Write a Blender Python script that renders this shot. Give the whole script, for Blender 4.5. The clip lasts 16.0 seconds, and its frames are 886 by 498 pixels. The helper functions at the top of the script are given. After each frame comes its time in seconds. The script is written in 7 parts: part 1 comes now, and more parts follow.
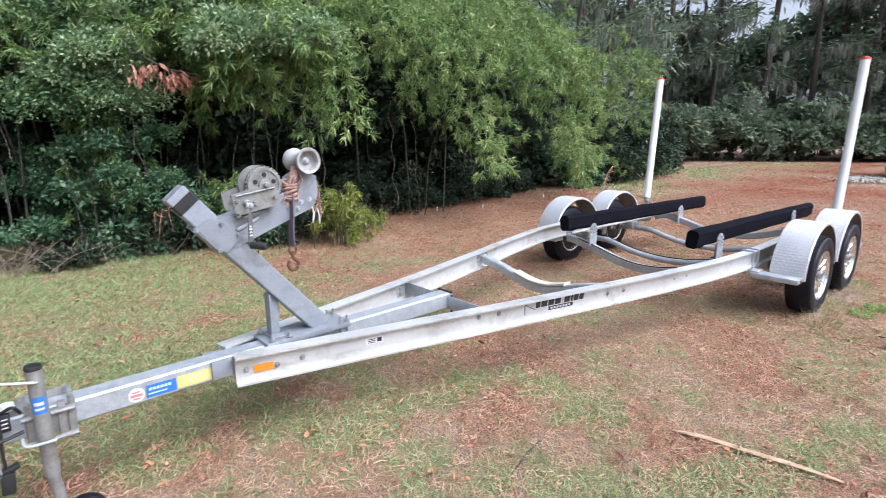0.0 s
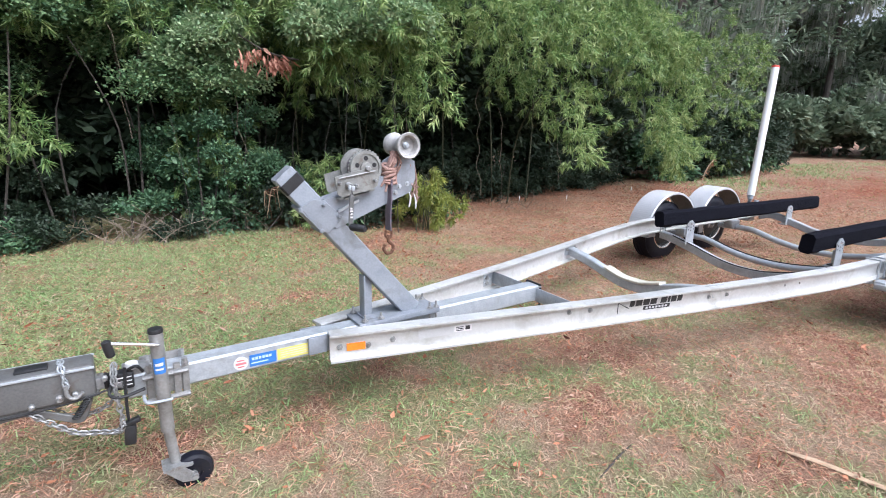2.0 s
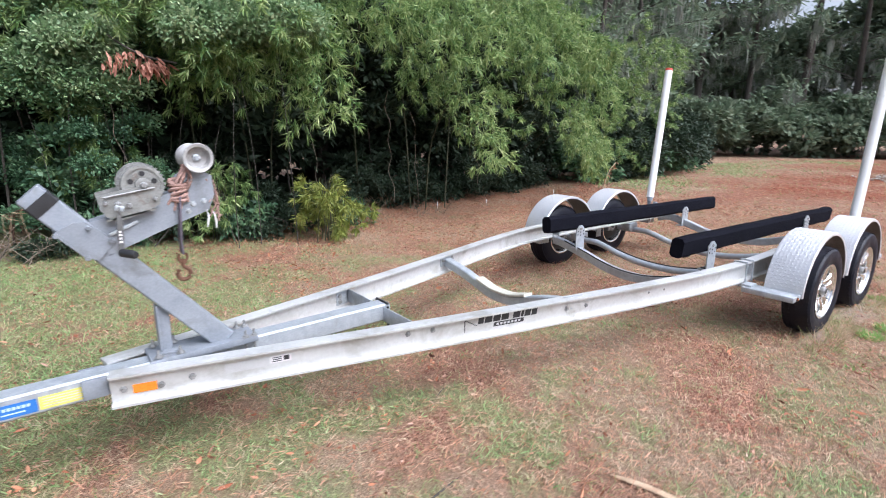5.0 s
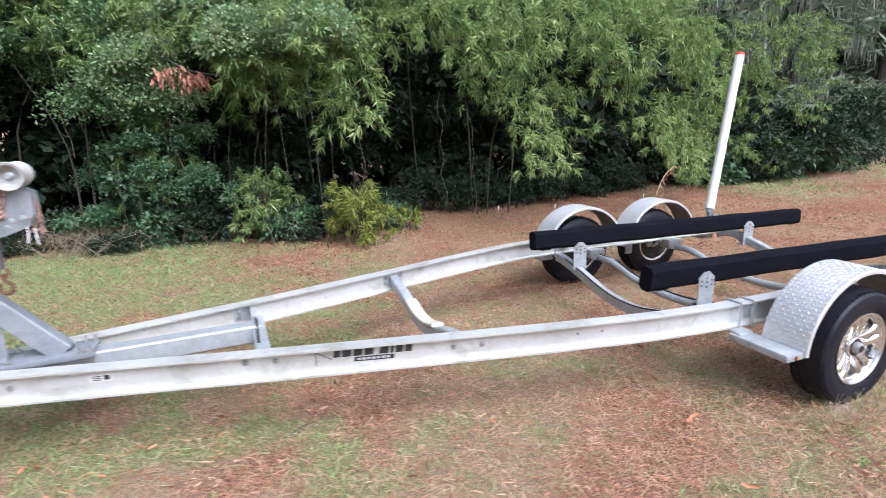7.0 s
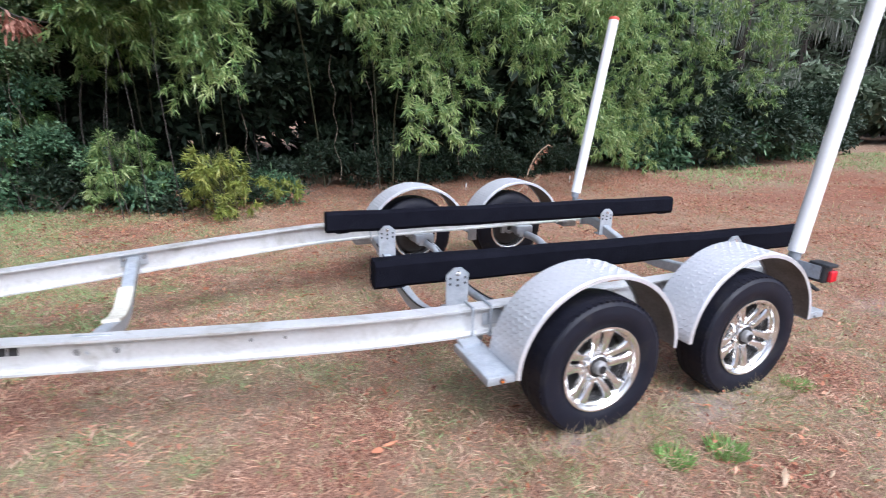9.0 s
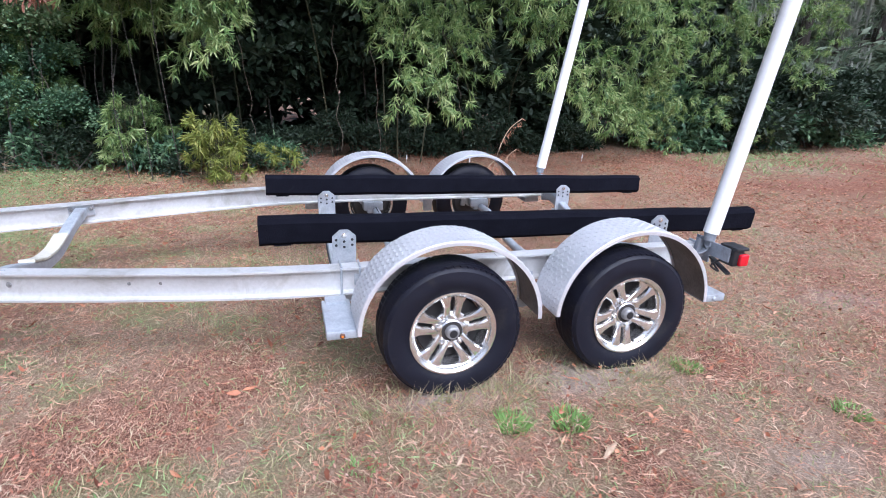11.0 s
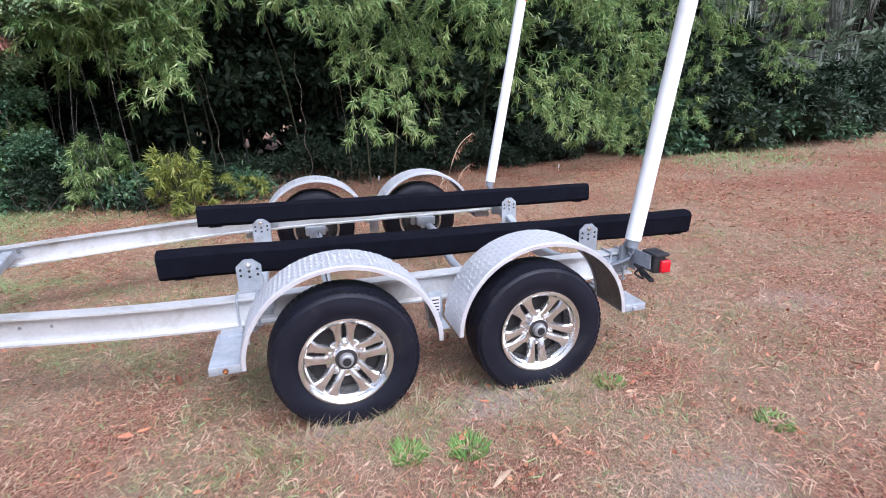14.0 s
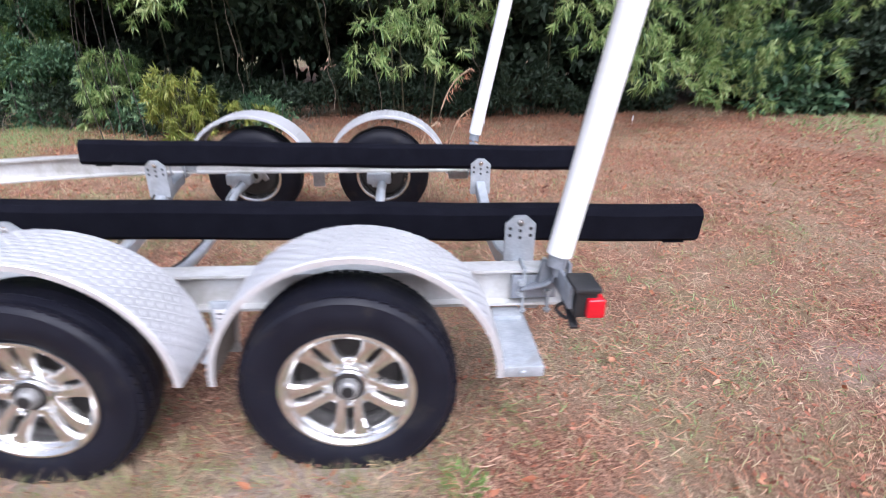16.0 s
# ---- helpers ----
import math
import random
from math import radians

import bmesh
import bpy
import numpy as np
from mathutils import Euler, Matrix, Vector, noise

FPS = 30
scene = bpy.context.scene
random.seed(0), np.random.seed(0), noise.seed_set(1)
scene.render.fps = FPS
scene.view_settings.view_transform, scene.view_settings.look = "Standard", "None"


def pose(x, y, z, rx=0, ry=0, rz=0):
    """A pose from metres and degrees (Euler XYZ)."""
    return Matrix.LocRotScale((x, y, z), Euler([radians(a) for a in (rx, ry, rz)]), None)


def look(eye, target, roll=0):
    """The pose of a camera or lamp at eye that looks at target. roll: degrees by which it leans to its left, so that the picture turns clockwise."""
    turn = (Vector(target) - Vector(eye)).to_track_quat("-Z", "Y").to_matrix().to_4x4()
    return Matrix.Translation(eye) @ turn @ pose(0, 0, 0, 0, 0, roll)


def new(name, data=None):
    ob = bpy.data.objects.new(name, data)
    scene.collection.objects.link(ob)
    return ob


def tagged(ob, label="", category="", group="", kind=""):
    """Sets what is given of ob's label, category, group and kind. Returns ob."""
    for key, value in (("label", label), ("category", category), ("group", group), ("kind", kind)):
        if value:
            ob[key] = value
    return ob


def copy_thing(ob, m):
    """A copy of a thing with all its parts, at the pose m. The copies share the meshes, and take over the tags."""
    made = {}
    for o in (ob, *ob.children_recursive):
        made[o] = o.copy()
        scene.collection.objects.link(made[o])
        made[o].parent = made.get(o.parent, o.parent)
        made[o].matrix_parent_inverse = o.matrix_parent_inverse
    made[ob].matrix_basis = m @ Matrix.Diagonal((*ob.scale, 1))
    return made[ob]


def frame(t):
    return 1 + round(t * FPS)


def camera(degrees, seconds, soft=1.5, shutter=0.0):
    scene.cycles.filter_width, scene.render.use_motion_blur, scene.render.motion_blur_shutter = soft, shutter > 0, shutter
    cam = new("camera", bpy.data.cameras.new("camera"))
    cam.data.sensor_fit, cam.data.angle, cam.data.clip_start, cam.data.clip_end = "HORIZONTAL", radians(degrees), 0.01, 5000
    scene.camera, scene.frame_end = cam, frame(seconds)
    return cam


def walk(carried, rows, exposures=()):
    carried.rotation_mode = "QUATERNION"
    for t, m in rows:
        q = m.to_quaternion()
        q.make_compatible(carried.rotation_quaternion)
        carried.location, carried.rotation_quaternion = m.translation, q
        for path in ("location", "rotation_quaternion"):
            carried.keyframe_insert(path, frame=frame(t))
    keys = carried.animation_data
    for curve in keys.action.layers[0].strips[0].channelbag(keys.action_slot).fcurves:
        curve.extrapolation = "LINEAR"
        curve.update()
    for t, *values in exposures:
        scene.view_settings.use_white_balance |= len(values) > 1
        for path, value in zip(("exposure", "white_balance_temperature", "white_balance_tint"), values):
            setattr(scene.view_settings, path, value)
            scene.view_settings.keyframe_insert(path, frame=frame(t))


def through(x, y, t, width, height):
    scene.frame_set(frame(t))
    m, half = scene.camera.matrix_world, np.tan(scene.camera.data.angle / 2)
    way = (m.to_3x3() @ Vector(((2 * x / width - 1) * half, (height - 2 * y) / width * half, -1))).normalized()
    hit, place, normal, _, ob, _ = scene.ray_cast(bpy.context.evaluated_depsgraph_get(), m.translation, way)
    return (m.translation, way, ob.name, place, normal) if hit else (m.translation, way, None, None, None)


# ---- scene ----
cam = camera(80.3, 16.0, soft=0.85, shutter=0.7)
METRES, EYE, TILT, LEAN, TURN = 7.282, 1.63, 0.0, 0.0, -40.7
PATH = [
    (0, (0.008, -2.406, 1.489), (1.298, -0.94, 1.057), -0.3),
    (0.5, (-0.012, -2.367, 1.486), (1.22, -0.857, 1.032), 0.6),
    (1, (-0.018, -2.333, 1.486), (1.147, -0.777, 1.02), 1.1),
    (1.5, (-0.03, -2.312, 1.478), (1.087, -0.723, 1.0), 1.2),
    (2, (-0.047, -2.315, 1.487), (1.013, -0.688, 1.007), 0.9),
    (2.5, (-0.082, -2.307, 1.483), (0.964, -0.666, 1.023), 1.5),
    (3, (-0.007, -2.367, 1.491), (1.132, -0.788, 1.032), 1.4),
    (3.5, (0.071, -2.42, 1.508), (1.329, -0.947, 1.01), 0.5),
    (4, (0.184, -2.388, 1.509), (1.467, -0.938, 1.005), -0.0),
    (6.5, (1.681, -2.831, 1.541), (2.523, -1.07, 1.103), -0.2),
    (7, (2.065, -2.901, 1.555), (2.803, -1.102, 1.085), -1.1),
    (7.5, (2.436, -2.909, 1.51), (3.169, -1.118, 1.005), -1.0),
    (8, (2.916, -2.912, 1.484), (3.606, -1.104, 0.976), -0.7),
    (8.5, (3.327, -2.964, 1.499), (4.007, -1.16, 0.966), -0.3),
    (9, (3.673, -2.975, 1.467), (4.42, -1.205, 0.911), 1.1),
    (11.5, (4.613, -3.456, 1.444), (5.09, -1.627, 0.791), 0.9),
    (12, (4.777, -3.529, 1.451), (5.185, -1.684, 0.798), -1.2),
    (12.5, (4.932, -3.564, 1.436), (5.302, -1.705, 0.797), -2.4),
    (13, (4.949, -3.577, 1.441), (5.356, -1.726, 0.801), -2.3),
    (13.5, (4.991, -3.539, 1.45), (5.479, -1.7, 0.832), -1.7),
    (14, (5.017, -3.42, 1.444), (5.529, -1.576, 0.863), -1.6),
    (14.5, (5.255, -3.275, 1.415), (5.673, -1.408, 0.833), -0.9),
    (15, (5.589, -3.094, 1.448), (5.882, -1.215, 0.83), -0.2),
    (15.5, (5.88, -2.86, 1.389), (6.113, -0.993, 0.71), 0.2),
    (16, (6.278, -2.614, 1.332), (6.395, -0.779, 0.544), 0.5),
]
walk(cam, [(t, look(eye, target, roll)) for t, eye, target, roll in PATH], [(0.0, 1.12, 5620, 13), (4.0, 1.12, 5640, 13), (7.0, 1.12, 5650, 13), (9.0, 1.05, 5500, 15), (12.5, 0.96, 5260, 18), (16.0, 1.0, 5620, 18)])


# ---- world, sun, exposure ----
world = bpy.data.worlds.new("overcast_sky")
world.use_nodes = True
scene.world = world
wt = world.node_tree
sky = wt.nodes.new("ShaderNodeTexSky")
sky.sky_type = "NISHITA"
sky.sun_disc = False
sky.sun_elevation = radians(52)
sky.sun_rotation = radians(150)
sky.dust_density = 6.0
sky.air_density = 1.0
grey = wt.nodes.new("ShaderNodeHueSaturation")
grey.inputs["Saturation"].default_value = 0.35
wt.links.new(sky.outputs[0], grey.inputs["Color"])
wt.links.new(grey.outputs[0], wt.nodes["Background"].inputs["Color"])
wt.nodes["Background"].inputs["Strength"].default_value = 0.11
sun = new("sun", bpy.data.lights.new("sun", "SUN"))
sun.data.energy = 1.42
sun.data.angle = radians(40)
sun.data.color = (1.0, 0.97, 0.92)
sun.matrix_world = look((5, -17, 19), (5, 0, 0))


# ---- materials ----
def node(nt, kind, **values):
    n = nt.nodes.new(kind)
    for k, v in values.items():
        if k in n.inputs:
            n.inputs[k].default_value = v
    return n


def ramp(nt, factor, stops):
    n = nt.nodes.new("ShaderNodeValToRGB")
    e = n.color_ramp.elements
    while len(e) < len(stops):
        e.new(0.5)
    for el, (p, c) in zip(e, stops):
        el.position, el.color = p, (*c, 1)
    nt.links.new(factor, n.inputs[0])
    return n.outputs[0]


def blend(nt, fac, a, b, kind="MIX"):
    n = nt.nodes.new("ShaderNodeMix")
    n.data_type, n.blend_type = "RGBA", kind
    for sock, v in ((n.inputs["Factor"], fac), (n.inputs[6], a), (n.inputs[7], b)):
        if isinstance(v, (int, float)):
            sock.default_value = v
        elif isinstance(v, tuple):
            sock.default_value = (*v, 1)
        else:
            nt.links.new(v, sock)
    return n.outputs[2]


def noise_of(nt, scale, detail=4.0, rough=0.55, space="Object", distort=0.0, stretch=None):
    tc = nt.nodes.new("ShaderNodeTexCoord")
    out = tc.outputs[space]
    if stretch:
        mp = nt.nodes.new("ShaderNodeMapping")
        mp.inputs["Scale"].default_value = stretch
        nt.links.new(out, mp.inputs[0])
        out = mp.outputs[0]
    n = node(nt, "ShaderNodeTexNoise", Scale=scale, Detail=detail, Roughness=rough, Distortion=distort)
    nt.links.new(out, n.inputs["Vector"])
    return n.outputs[0]


def surface(name, stops, coarse=6.0, fine=90.0, rough=(0.5, 0.7), metal=0.0, bump=0.15, fine_mix=0.4, stretch=None,
            stain=None, stain_scale=2.5, stain_range=(0.55, 0.75), coat=0.0, spec=0.5):
    """A solid surface: colour from two noises, roughness that varies, fine relief, optional stains."""
    m = bpy.data.materials.new(name)
    m.use_nodes = True
    nt = m.node_tree
    b = nt.nodes["Principled BSDF"]
    a, f = noise_of(nt, coarse, stretch=stretch), noise_of(nt, fine, 3, stretch=stretch)
    mixed = nt.nodes.new("ShaderNodeMix")
    mixed.inputs[0].default_value = fine_mix
    nt.links.new(a, mixed.inputs[2])
    nt.links.new(f, mixed.inputs[3])
    col = ramp(nt, mixed.outputs[0], stops)
    if stain:
        s = ramp(nt, noise_of(nt, stain_scale, 6, 0.65, distort=0.6), [(stain_range[0], (0, 0, 0)), (stain_range[1], (1, 1, 1))])
        col = blend(nt, s, col, stain)
    nt.links.new(col, b.inputs["Base Color"])
    r = nt.nodes.new("ShaderNodeMapRange")
    nt.links.new(a, r.inputs[0])
    r.inputs[1].default_value, r.inputs[2].default_value = 0.3, 0.7
    r.inputs[3].default_value, r.inputs[4].default_value = rough
    nt.links.new(r.outputs[0], b.inputs["Roughness"])
    b.inputs["Metallic"].default_value = metal
    b.inputs["Coat Weight"].default_value = coat
    b.inputs["Specular IOR Level"].default_value = spec
    bp = node(nt, "ShaderNodeBump", Strength=bump, Distance=0.004)
    nt.links.new(f, bp.inputs["Height"])
    nt.links.new(bp.outputs[0], b.inputs["Normal"])
    return m


def leaf(name, stops, shine=0.45, through=0.25, spread=0.5, clump=0.0, clump_scale=7.0):
    """Foliage or litter: a colour for each piece, matt to waxy, letting some light through."""
    m = bpy.data.materials.new(name)
    m.use_nodes = True
    nt = m.node_tree
    b = nt.nodes["Principled BSDF"]
    geo = nt.nodes.new("ShaderNodeNewGeometry")
    big = noise_of(nt, 1.1, 2)
    mx = nt.nodes.new("ShaderNodeMix")
    mx.inputs[0].default_value = spread
    nt.links.new(big, mx.inputs[2])
    nt.links.new(geo.outputs["Random Per Island"], mx.inputs[3])
    fac = mx.outputs[0]
    if clump:
        m2 = nt.nodes.new("ShaderNodeMix")
        m2.inputs[0].default_value = clump
        nt.links.new(fac, m2.inputs[2])
        mr = nt.nodes.new("ShaderNodeMapRange")
        mr.inputs[1].default_value, mr.inputs[2].default_value = 0.32, 0.68
        nt.links.new(noise_of(nt, clump_scale, 3, 0.6), mr.inputs[0])
        nt.links.new(mr.outputs[0], m2.inputs[3])
        fac = m2.outputs[0]
    col = ramp(nt, fac, stops)
    col = blend(nt, 0.35, col, ramp(nt, noise_of(nt, 40, 2), [(0.3, (0.6, 0.6, 0.6)), (0.7, (1.25, 1.25, 1.2))]), "MULTIPLY")
    nt.links.new(col, b.inputs["Base Color"])
    b.inputs["Roughness"].default_value = shine
    b.inputs["Specular IOR Level"].default_value = 0.35
    tr = nt.nodes.new("ShaderNodeBsdfTranslucent")
    nt.links.new(col, tr.inputs[0])
    ad = nt.nodes.new("ShaderNodeMixShader")
    ad.inputs[0].default_value = through
    nt.links.new(b.outputs[0], ad.inputs[1])
    nt.links.new(tr.outputs[0], ad.inputs[2])
    nt.links.new(ad.outputs[0], nt.nodes["Material Output"].inputs[0])
    return m


ALU = surface("mill_aluminium", [(0.3, (0.52, 0.52, 0.51)), (0.7, (0.685, 0.685, 0.675))], 3, 60, (0.4, 0.55), 0.4, 0.06,
              stain=(0.38, 0.37, 0.33), stain_scale=5.0, stain_range=(0.5, 0.72))
GALV = surface("galvanised_steel", [(0.32, (0.33, 0.36, 0.39)), (0.5, (0.42, 0.45, 0.48)), (0.68, (0.52, 0.55, 0.57))], 25, 120, (0.4, 0.62), 0.45, 0.08,
               stain=(0.3, 0.3, 0.29), stain_scale=5.0)
STAND = surface("grey_painted_steel", [(0.3, (0.2, 0.22, 0.25)), (0.7, (0.31, 0.33, 0.36))], 9, 110, (0.45, 0.6), 0.25, 0.08,
                stain=(0.16, 0.16, 0.16), stain_scale=6.0)
JACKMAT = surface("weathered_zinc", [(0.3, (0.19, 0.18, 0.165)), (0.7, (0.342, 0.34, 0.33))], 14, 100, (0.4, 0.6), 0.4, 0.12, stain=(0.2, 0.12, 0.07))
TREAD = surface("tread_plate_aluminium", [(0.3, (0.63, 0.63, 0.645)), (0.7, (0.78, 0.78, 0.785))], 4, 70, (0.27, 0.42), 0.52, 0.06)
ALLOY = surface("polished_alloy", [(0.3, (0.72, 0.71, 0.69)), (0.7, (0.86, 0.85, 0.83))], 9, 120, (0.1, 0.24), 0.92, 0.03,
                stain=(0.52, 0.48, 0.43), stain_scale=14.0, stain_range=(0.6, 0.75))
RUBBER = surface("tyre_rubber", [(0.3, (0.0056, 0.00595, 0.011)), (0.7, (0.0105, 0.0112, 0.0195))], 12, 140, (0.42, 0.62), 0.0, 0.15,
                 stain=(0.026, 0.024, 0.023), stain_scale=7.0, spec=0.25)
GRIME = surface("dried_soil_on_metal", [(0.3, (0.15, 0.125, 0.105)), (0.7, (0.34, 0.3, 0.265))], 9, 80, (0.7, 0.95), 0.1, 0.3)
DRUM = surface("dark_brake_drum", [(0.3, (0.018, 0.016, 0.015)), (0.7, (0.05, 0.045, 0.042))], 14, 120, (0.6, 0.8), 0.2, 0.2)
CARPET = surface("bunk_carpet", [(0.3, (0.003, 0.003, 0.006)), (0.7, (0.009, 0.0095, 0.015))], 12, 420, (0.9, 1.0), 0.0, 0.9,
                 stain=(0.014, 0.015, 0.019), stain_scale=9.0, stain_range=(0.62, 0.8), spec=0.08)
BLACK = surface("black_plastic", [(0.3, (0.012, 0.012, 0.013)), (0.7, (0.025, 0.025, 0.027))], 20, 140, (0.4, 0.55), 0, 0.1)
PVC = surface("white_pvc", [(0.3, (0.74, 0.74, 0.72)), (0.7, (0.84, 0.84, 0.83))], 3, 60, (0.35, 0.5), 0, 0.03,
              stain=(0.6, 0.6, 0.56), stain_scale=3.0, stain_range=(0.6, 0.8))
NYLON = surface("dirty_white_nylon", [(0.3, (0.28, 0.27, 0.265)), (0.7, (0.48, 0.47, 0.455))], 18, 90, (0.5, 0.65), 0, 0.1, stain=(0.22, 0.2, 0.18), stain_scale=14)
WINCHM = surface("oxidised_winch_steel", [(0.3, (0.17, 0.17, 0.16)), (0.7, (0.33, 0.33, 0.31))], 24, 140, (0.5, 0.7), 0.4, 0.2, stain=(0.15, 0.1, 0.07), stain_scale=16)
RUST = surface("rusted_steel", [(0.3, (0.09, 0.04, 0.025)), (0.7, (0.2, 0.1, 0.06))], 24, 140, (0.7, 0.9), 0.2, 0.4)
ROPE = surface("frayed_rope", [(0.3, (0.21, 0.115, 0.09)), (0.7, (0.48, 0.32, 0.27))], 30, 200, (0.9, 1.0), 0, 0.8)
HOUSING = surface("weathered_grey_steel", [(0.3, (0.1, 0.1, 0.098)), (0.7, (0.19, 0.19, 0.185))], 7, 110, (0.4, 0.6), 0.35, 0.12,
                  stain=(0.1, 0.075, 0.055), stain_scale=7.0)
OLDZINC = surface("dull_zinc", [(0.3, (0.2, 0.2, 0.2)), (0.7, (0.4, 0.4, 0.39))], 30, 140, (0.4, 0.6), 0.5, 0.1, stain=(0.16, 0.12, 0.09), stain_scale=20.0)
WEB = surface("worn_webbing", [(0.3, (0.081, 0.065, 0.0878)), (0.7, (0.176, 0.15, 0.176))], 25, 300, (0.8, 0.95), 0, 0.5)
RED = surface("red_lens", [(0.3, (0.5, 0.004, 0.012)), (0.7, (0.64, 0.008, 0.02))], 10, 90, (0.12, 0.2), 0, 0.05, coat=0.6)
REDCAP = surface("red_cap", [(0.3, (0.6, 0.06, 0.04)), (0.7, (0.75, 0.12, 0.07))], 10, 90, (0.4, 0.5), 0, 0.05)
AMBER = surface("amber_reflector", [(0.3, (0.85, 0.2, 0.015)), (0.7, (0.95, 0.27, 0.03))], 60, 300, (0.15, 0.25), 0, 0.25, coat=0.5)
YELLOW = surface("yellow_label", [(0.3, (0.62, 0.55, 0.1)), (0.7, (0.72, 0.66, 0.17))], 20, 120, (0.4, 0.55), 0, 0.04)
BLUE = surface("blue_label", [(0.3, (0.03, 0.13, 0.42)), (0.7, (0.05, 0.2, 0.52))], 20, 120, (0.4, 0.55), 0, 0.04)
SKYPRINT = surface("light_blue_print", [(0.3, (0.4, 0.55, 0.7)), (0.7, (0.5, 0.65, 0.78))], 20, 120, (0.4, 0.55), 0, 0.04)
PALE = surface("white_label", [(0.3, (0.62, 0.6, 0.6)), (0.7, (0.74, 0.72, 0.72))], 20, 120, (0.4, 0.55), 0, 0.04)
ROSE = surface("faded_red_label", [(0.3, (0.5, 0.14, 0.15)), (0.7, (0.62, 0.24, 0.24))], 20, 120, (0.4, 0.55), 0, 0.04)
INK = surface("black_ink", [(0.3, (0.015, 0.015, 0.016)), (0.7, (0.03, 0.03, 0.032))], 30, 160, (0.45, 0.6), 0, 0.02)
DECAL = surface("grey_film", [(0.3, (0.48, 0.48, 0.48)), (0.7, (0.58, 0.58, 0.58))], 20, 120, (0.4, 0.55), 0.2, 0.03)
WOOD = surface("worn_keel_pad", [(0.3, (0.42, 0.4, 0.32)), (0.7, (0.6, 0.58, 0.49))], 16, 150, (0.6, 0.8), 0, 0.3, stain=(0.3, 0.26, 0.18), stain_scale=12)
BARK = surface("bark", [(0.3, (0.035, 0.03, 0.025)), (0.7, (0.095, 0.08, 0.066))], 5, 40, (0.85, 1.0), 0, 0.9, stretch=(3, 3, 0.6))
DRYTWIG = surface("dry_twigs", [(0.3, (0.12, 0.09, 0.065)), (0.7, (0.3, 0.24, 0.185))], 6, 60, (0.8, 1.0), 0, 0.4)
# Culms: the thicket's shade is taken into their dark tone.
CULM = surface("bamboo_culm", [(0.3, (0.035, 0.04, 0.018)), (0.7, (0.09, 0.085, 0.045))], 6, 40, (0.5, 0.7), 0, 0.2)
STRIP = surface("bark_strip", [(0.3, (0.33, 0.22, 0.13)), (0.7, (0.58, 0.44, 0.3))], 9, 90, (0.8, 0.95), 0, 0.5, stretch=(1, 1, 1))
CARRED = surface("dark_red_car_paint", [(0.3, (0.16, 0.012, 0.016)), (0.7, (0.2, 0.016, 0.02))], 3, 60, (0.2, 0.3), 0.2, 0.01, coat=0.8)
CARBLACK = surface("car_trim", [(0.3, (0.015, 0.016, 0.018)), (0.7, (0.03, 0.031, 0.034))], 8, 90, (0.35, 0.5), 0, 0.05)

BAMBOO = leaf("bamboo_leaves", [(0.14, (0.0591, 0.126, 0.0414)), (0.38, (0.153, 0.253, 0.0828)), (0.6, (0.295, 0.394, 0.14)), (0.88, (0.522, 0.576, 0.279))], 0.35, 0.38, 0.65, 0.3, 3.0)
# Vine leaves: light green, raised further to brighten the thicket's dark top.
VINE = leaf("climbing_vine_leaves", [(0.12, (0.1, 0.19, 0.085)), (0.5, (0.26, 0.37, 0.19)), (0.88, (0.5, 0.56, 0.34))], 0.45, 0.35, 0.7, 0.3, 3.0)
YOUNG = leaf("young_bamboo_leaves", [(0.1, (0.1, 0.15, 0.03)), (0.5, (0.25, 0.29, 0.06)), (0.9, (0.46, 0.43, 0.12))], 0.4, 0.3)
BROAD = leaf("shrub_leaves", [(0.14, (0.0475, 0.11, 0.0504)), (0.5, (0.142, 0.245, 0.112)), (0.86, (0.3, 0.375, 0.18))], 0.6, 0.34, 0.75, 0.35, 5.0)
GLOSSY = leaf("bluish_shrub_leaves", [(0.12, (0.03, 0.075, 0.042)), (0.5, (0.09, 0.175, 0.09)), (0.88, (0.23, 0.33, 0.17))], 0.5, 0.25, 0.6, 0.45, 4.0)
# Leaves of the hollows: their shade is put into the dark colour.
SHADE_LEAF = leaf("shade_toned_leaves", [(0.1, (0.014, 0.028, 0.015)), (0.5, (0.029, 0.05, 0.027)), (0.9, (0.062, 0.082, 0.05))], 0.6, 0.2, 0.6)
# Far leaves: distance haze is mixed into the pale colour.
HAZY = leaf("haze_paled_leaves", [(0.1, (0.07, 0.11, 0.068)), (0.5, (0.16, 0.21, 0.132)), (0.9, (0.29, 0.34, 0.24))], 0.6, 0.4, 0.6)
CRUMB = leaf("bark_crumbs", [(0.1, (0.12, 0.045, 0.03)), (0.5, (0.33, 0.12, 0.072)), (0.9, (0.5, 0.23, 0.15))], 0.8, 0.05, 0.8)
MOSS = leaf("hanging_moss", [(0.1, (0.28, 0.3, 0.25)), (0.9, (0.46, 0.48, 0.42))], 0.9, 0.2)
DEAD = leaf("dead_leaves", [(0.1, (0.24, 0.1, 0.07)), (0.5, (0.46, 0.21, 0.15)), (0.9, (0.62, 0.37, 0.28))], 0.8, 0.2)
GRASS = leaf("lawn_grass", [(0.12, (0.12, 0.16, 0.05)), (0.38, (0.33, 0.35, 0.15)), (0.58, (0.47, 0.38, 0.23)), (0.9, (0.63, 0.5, 0.36))], 0.65, 0.25, 0.6, 0.55, 7.0)
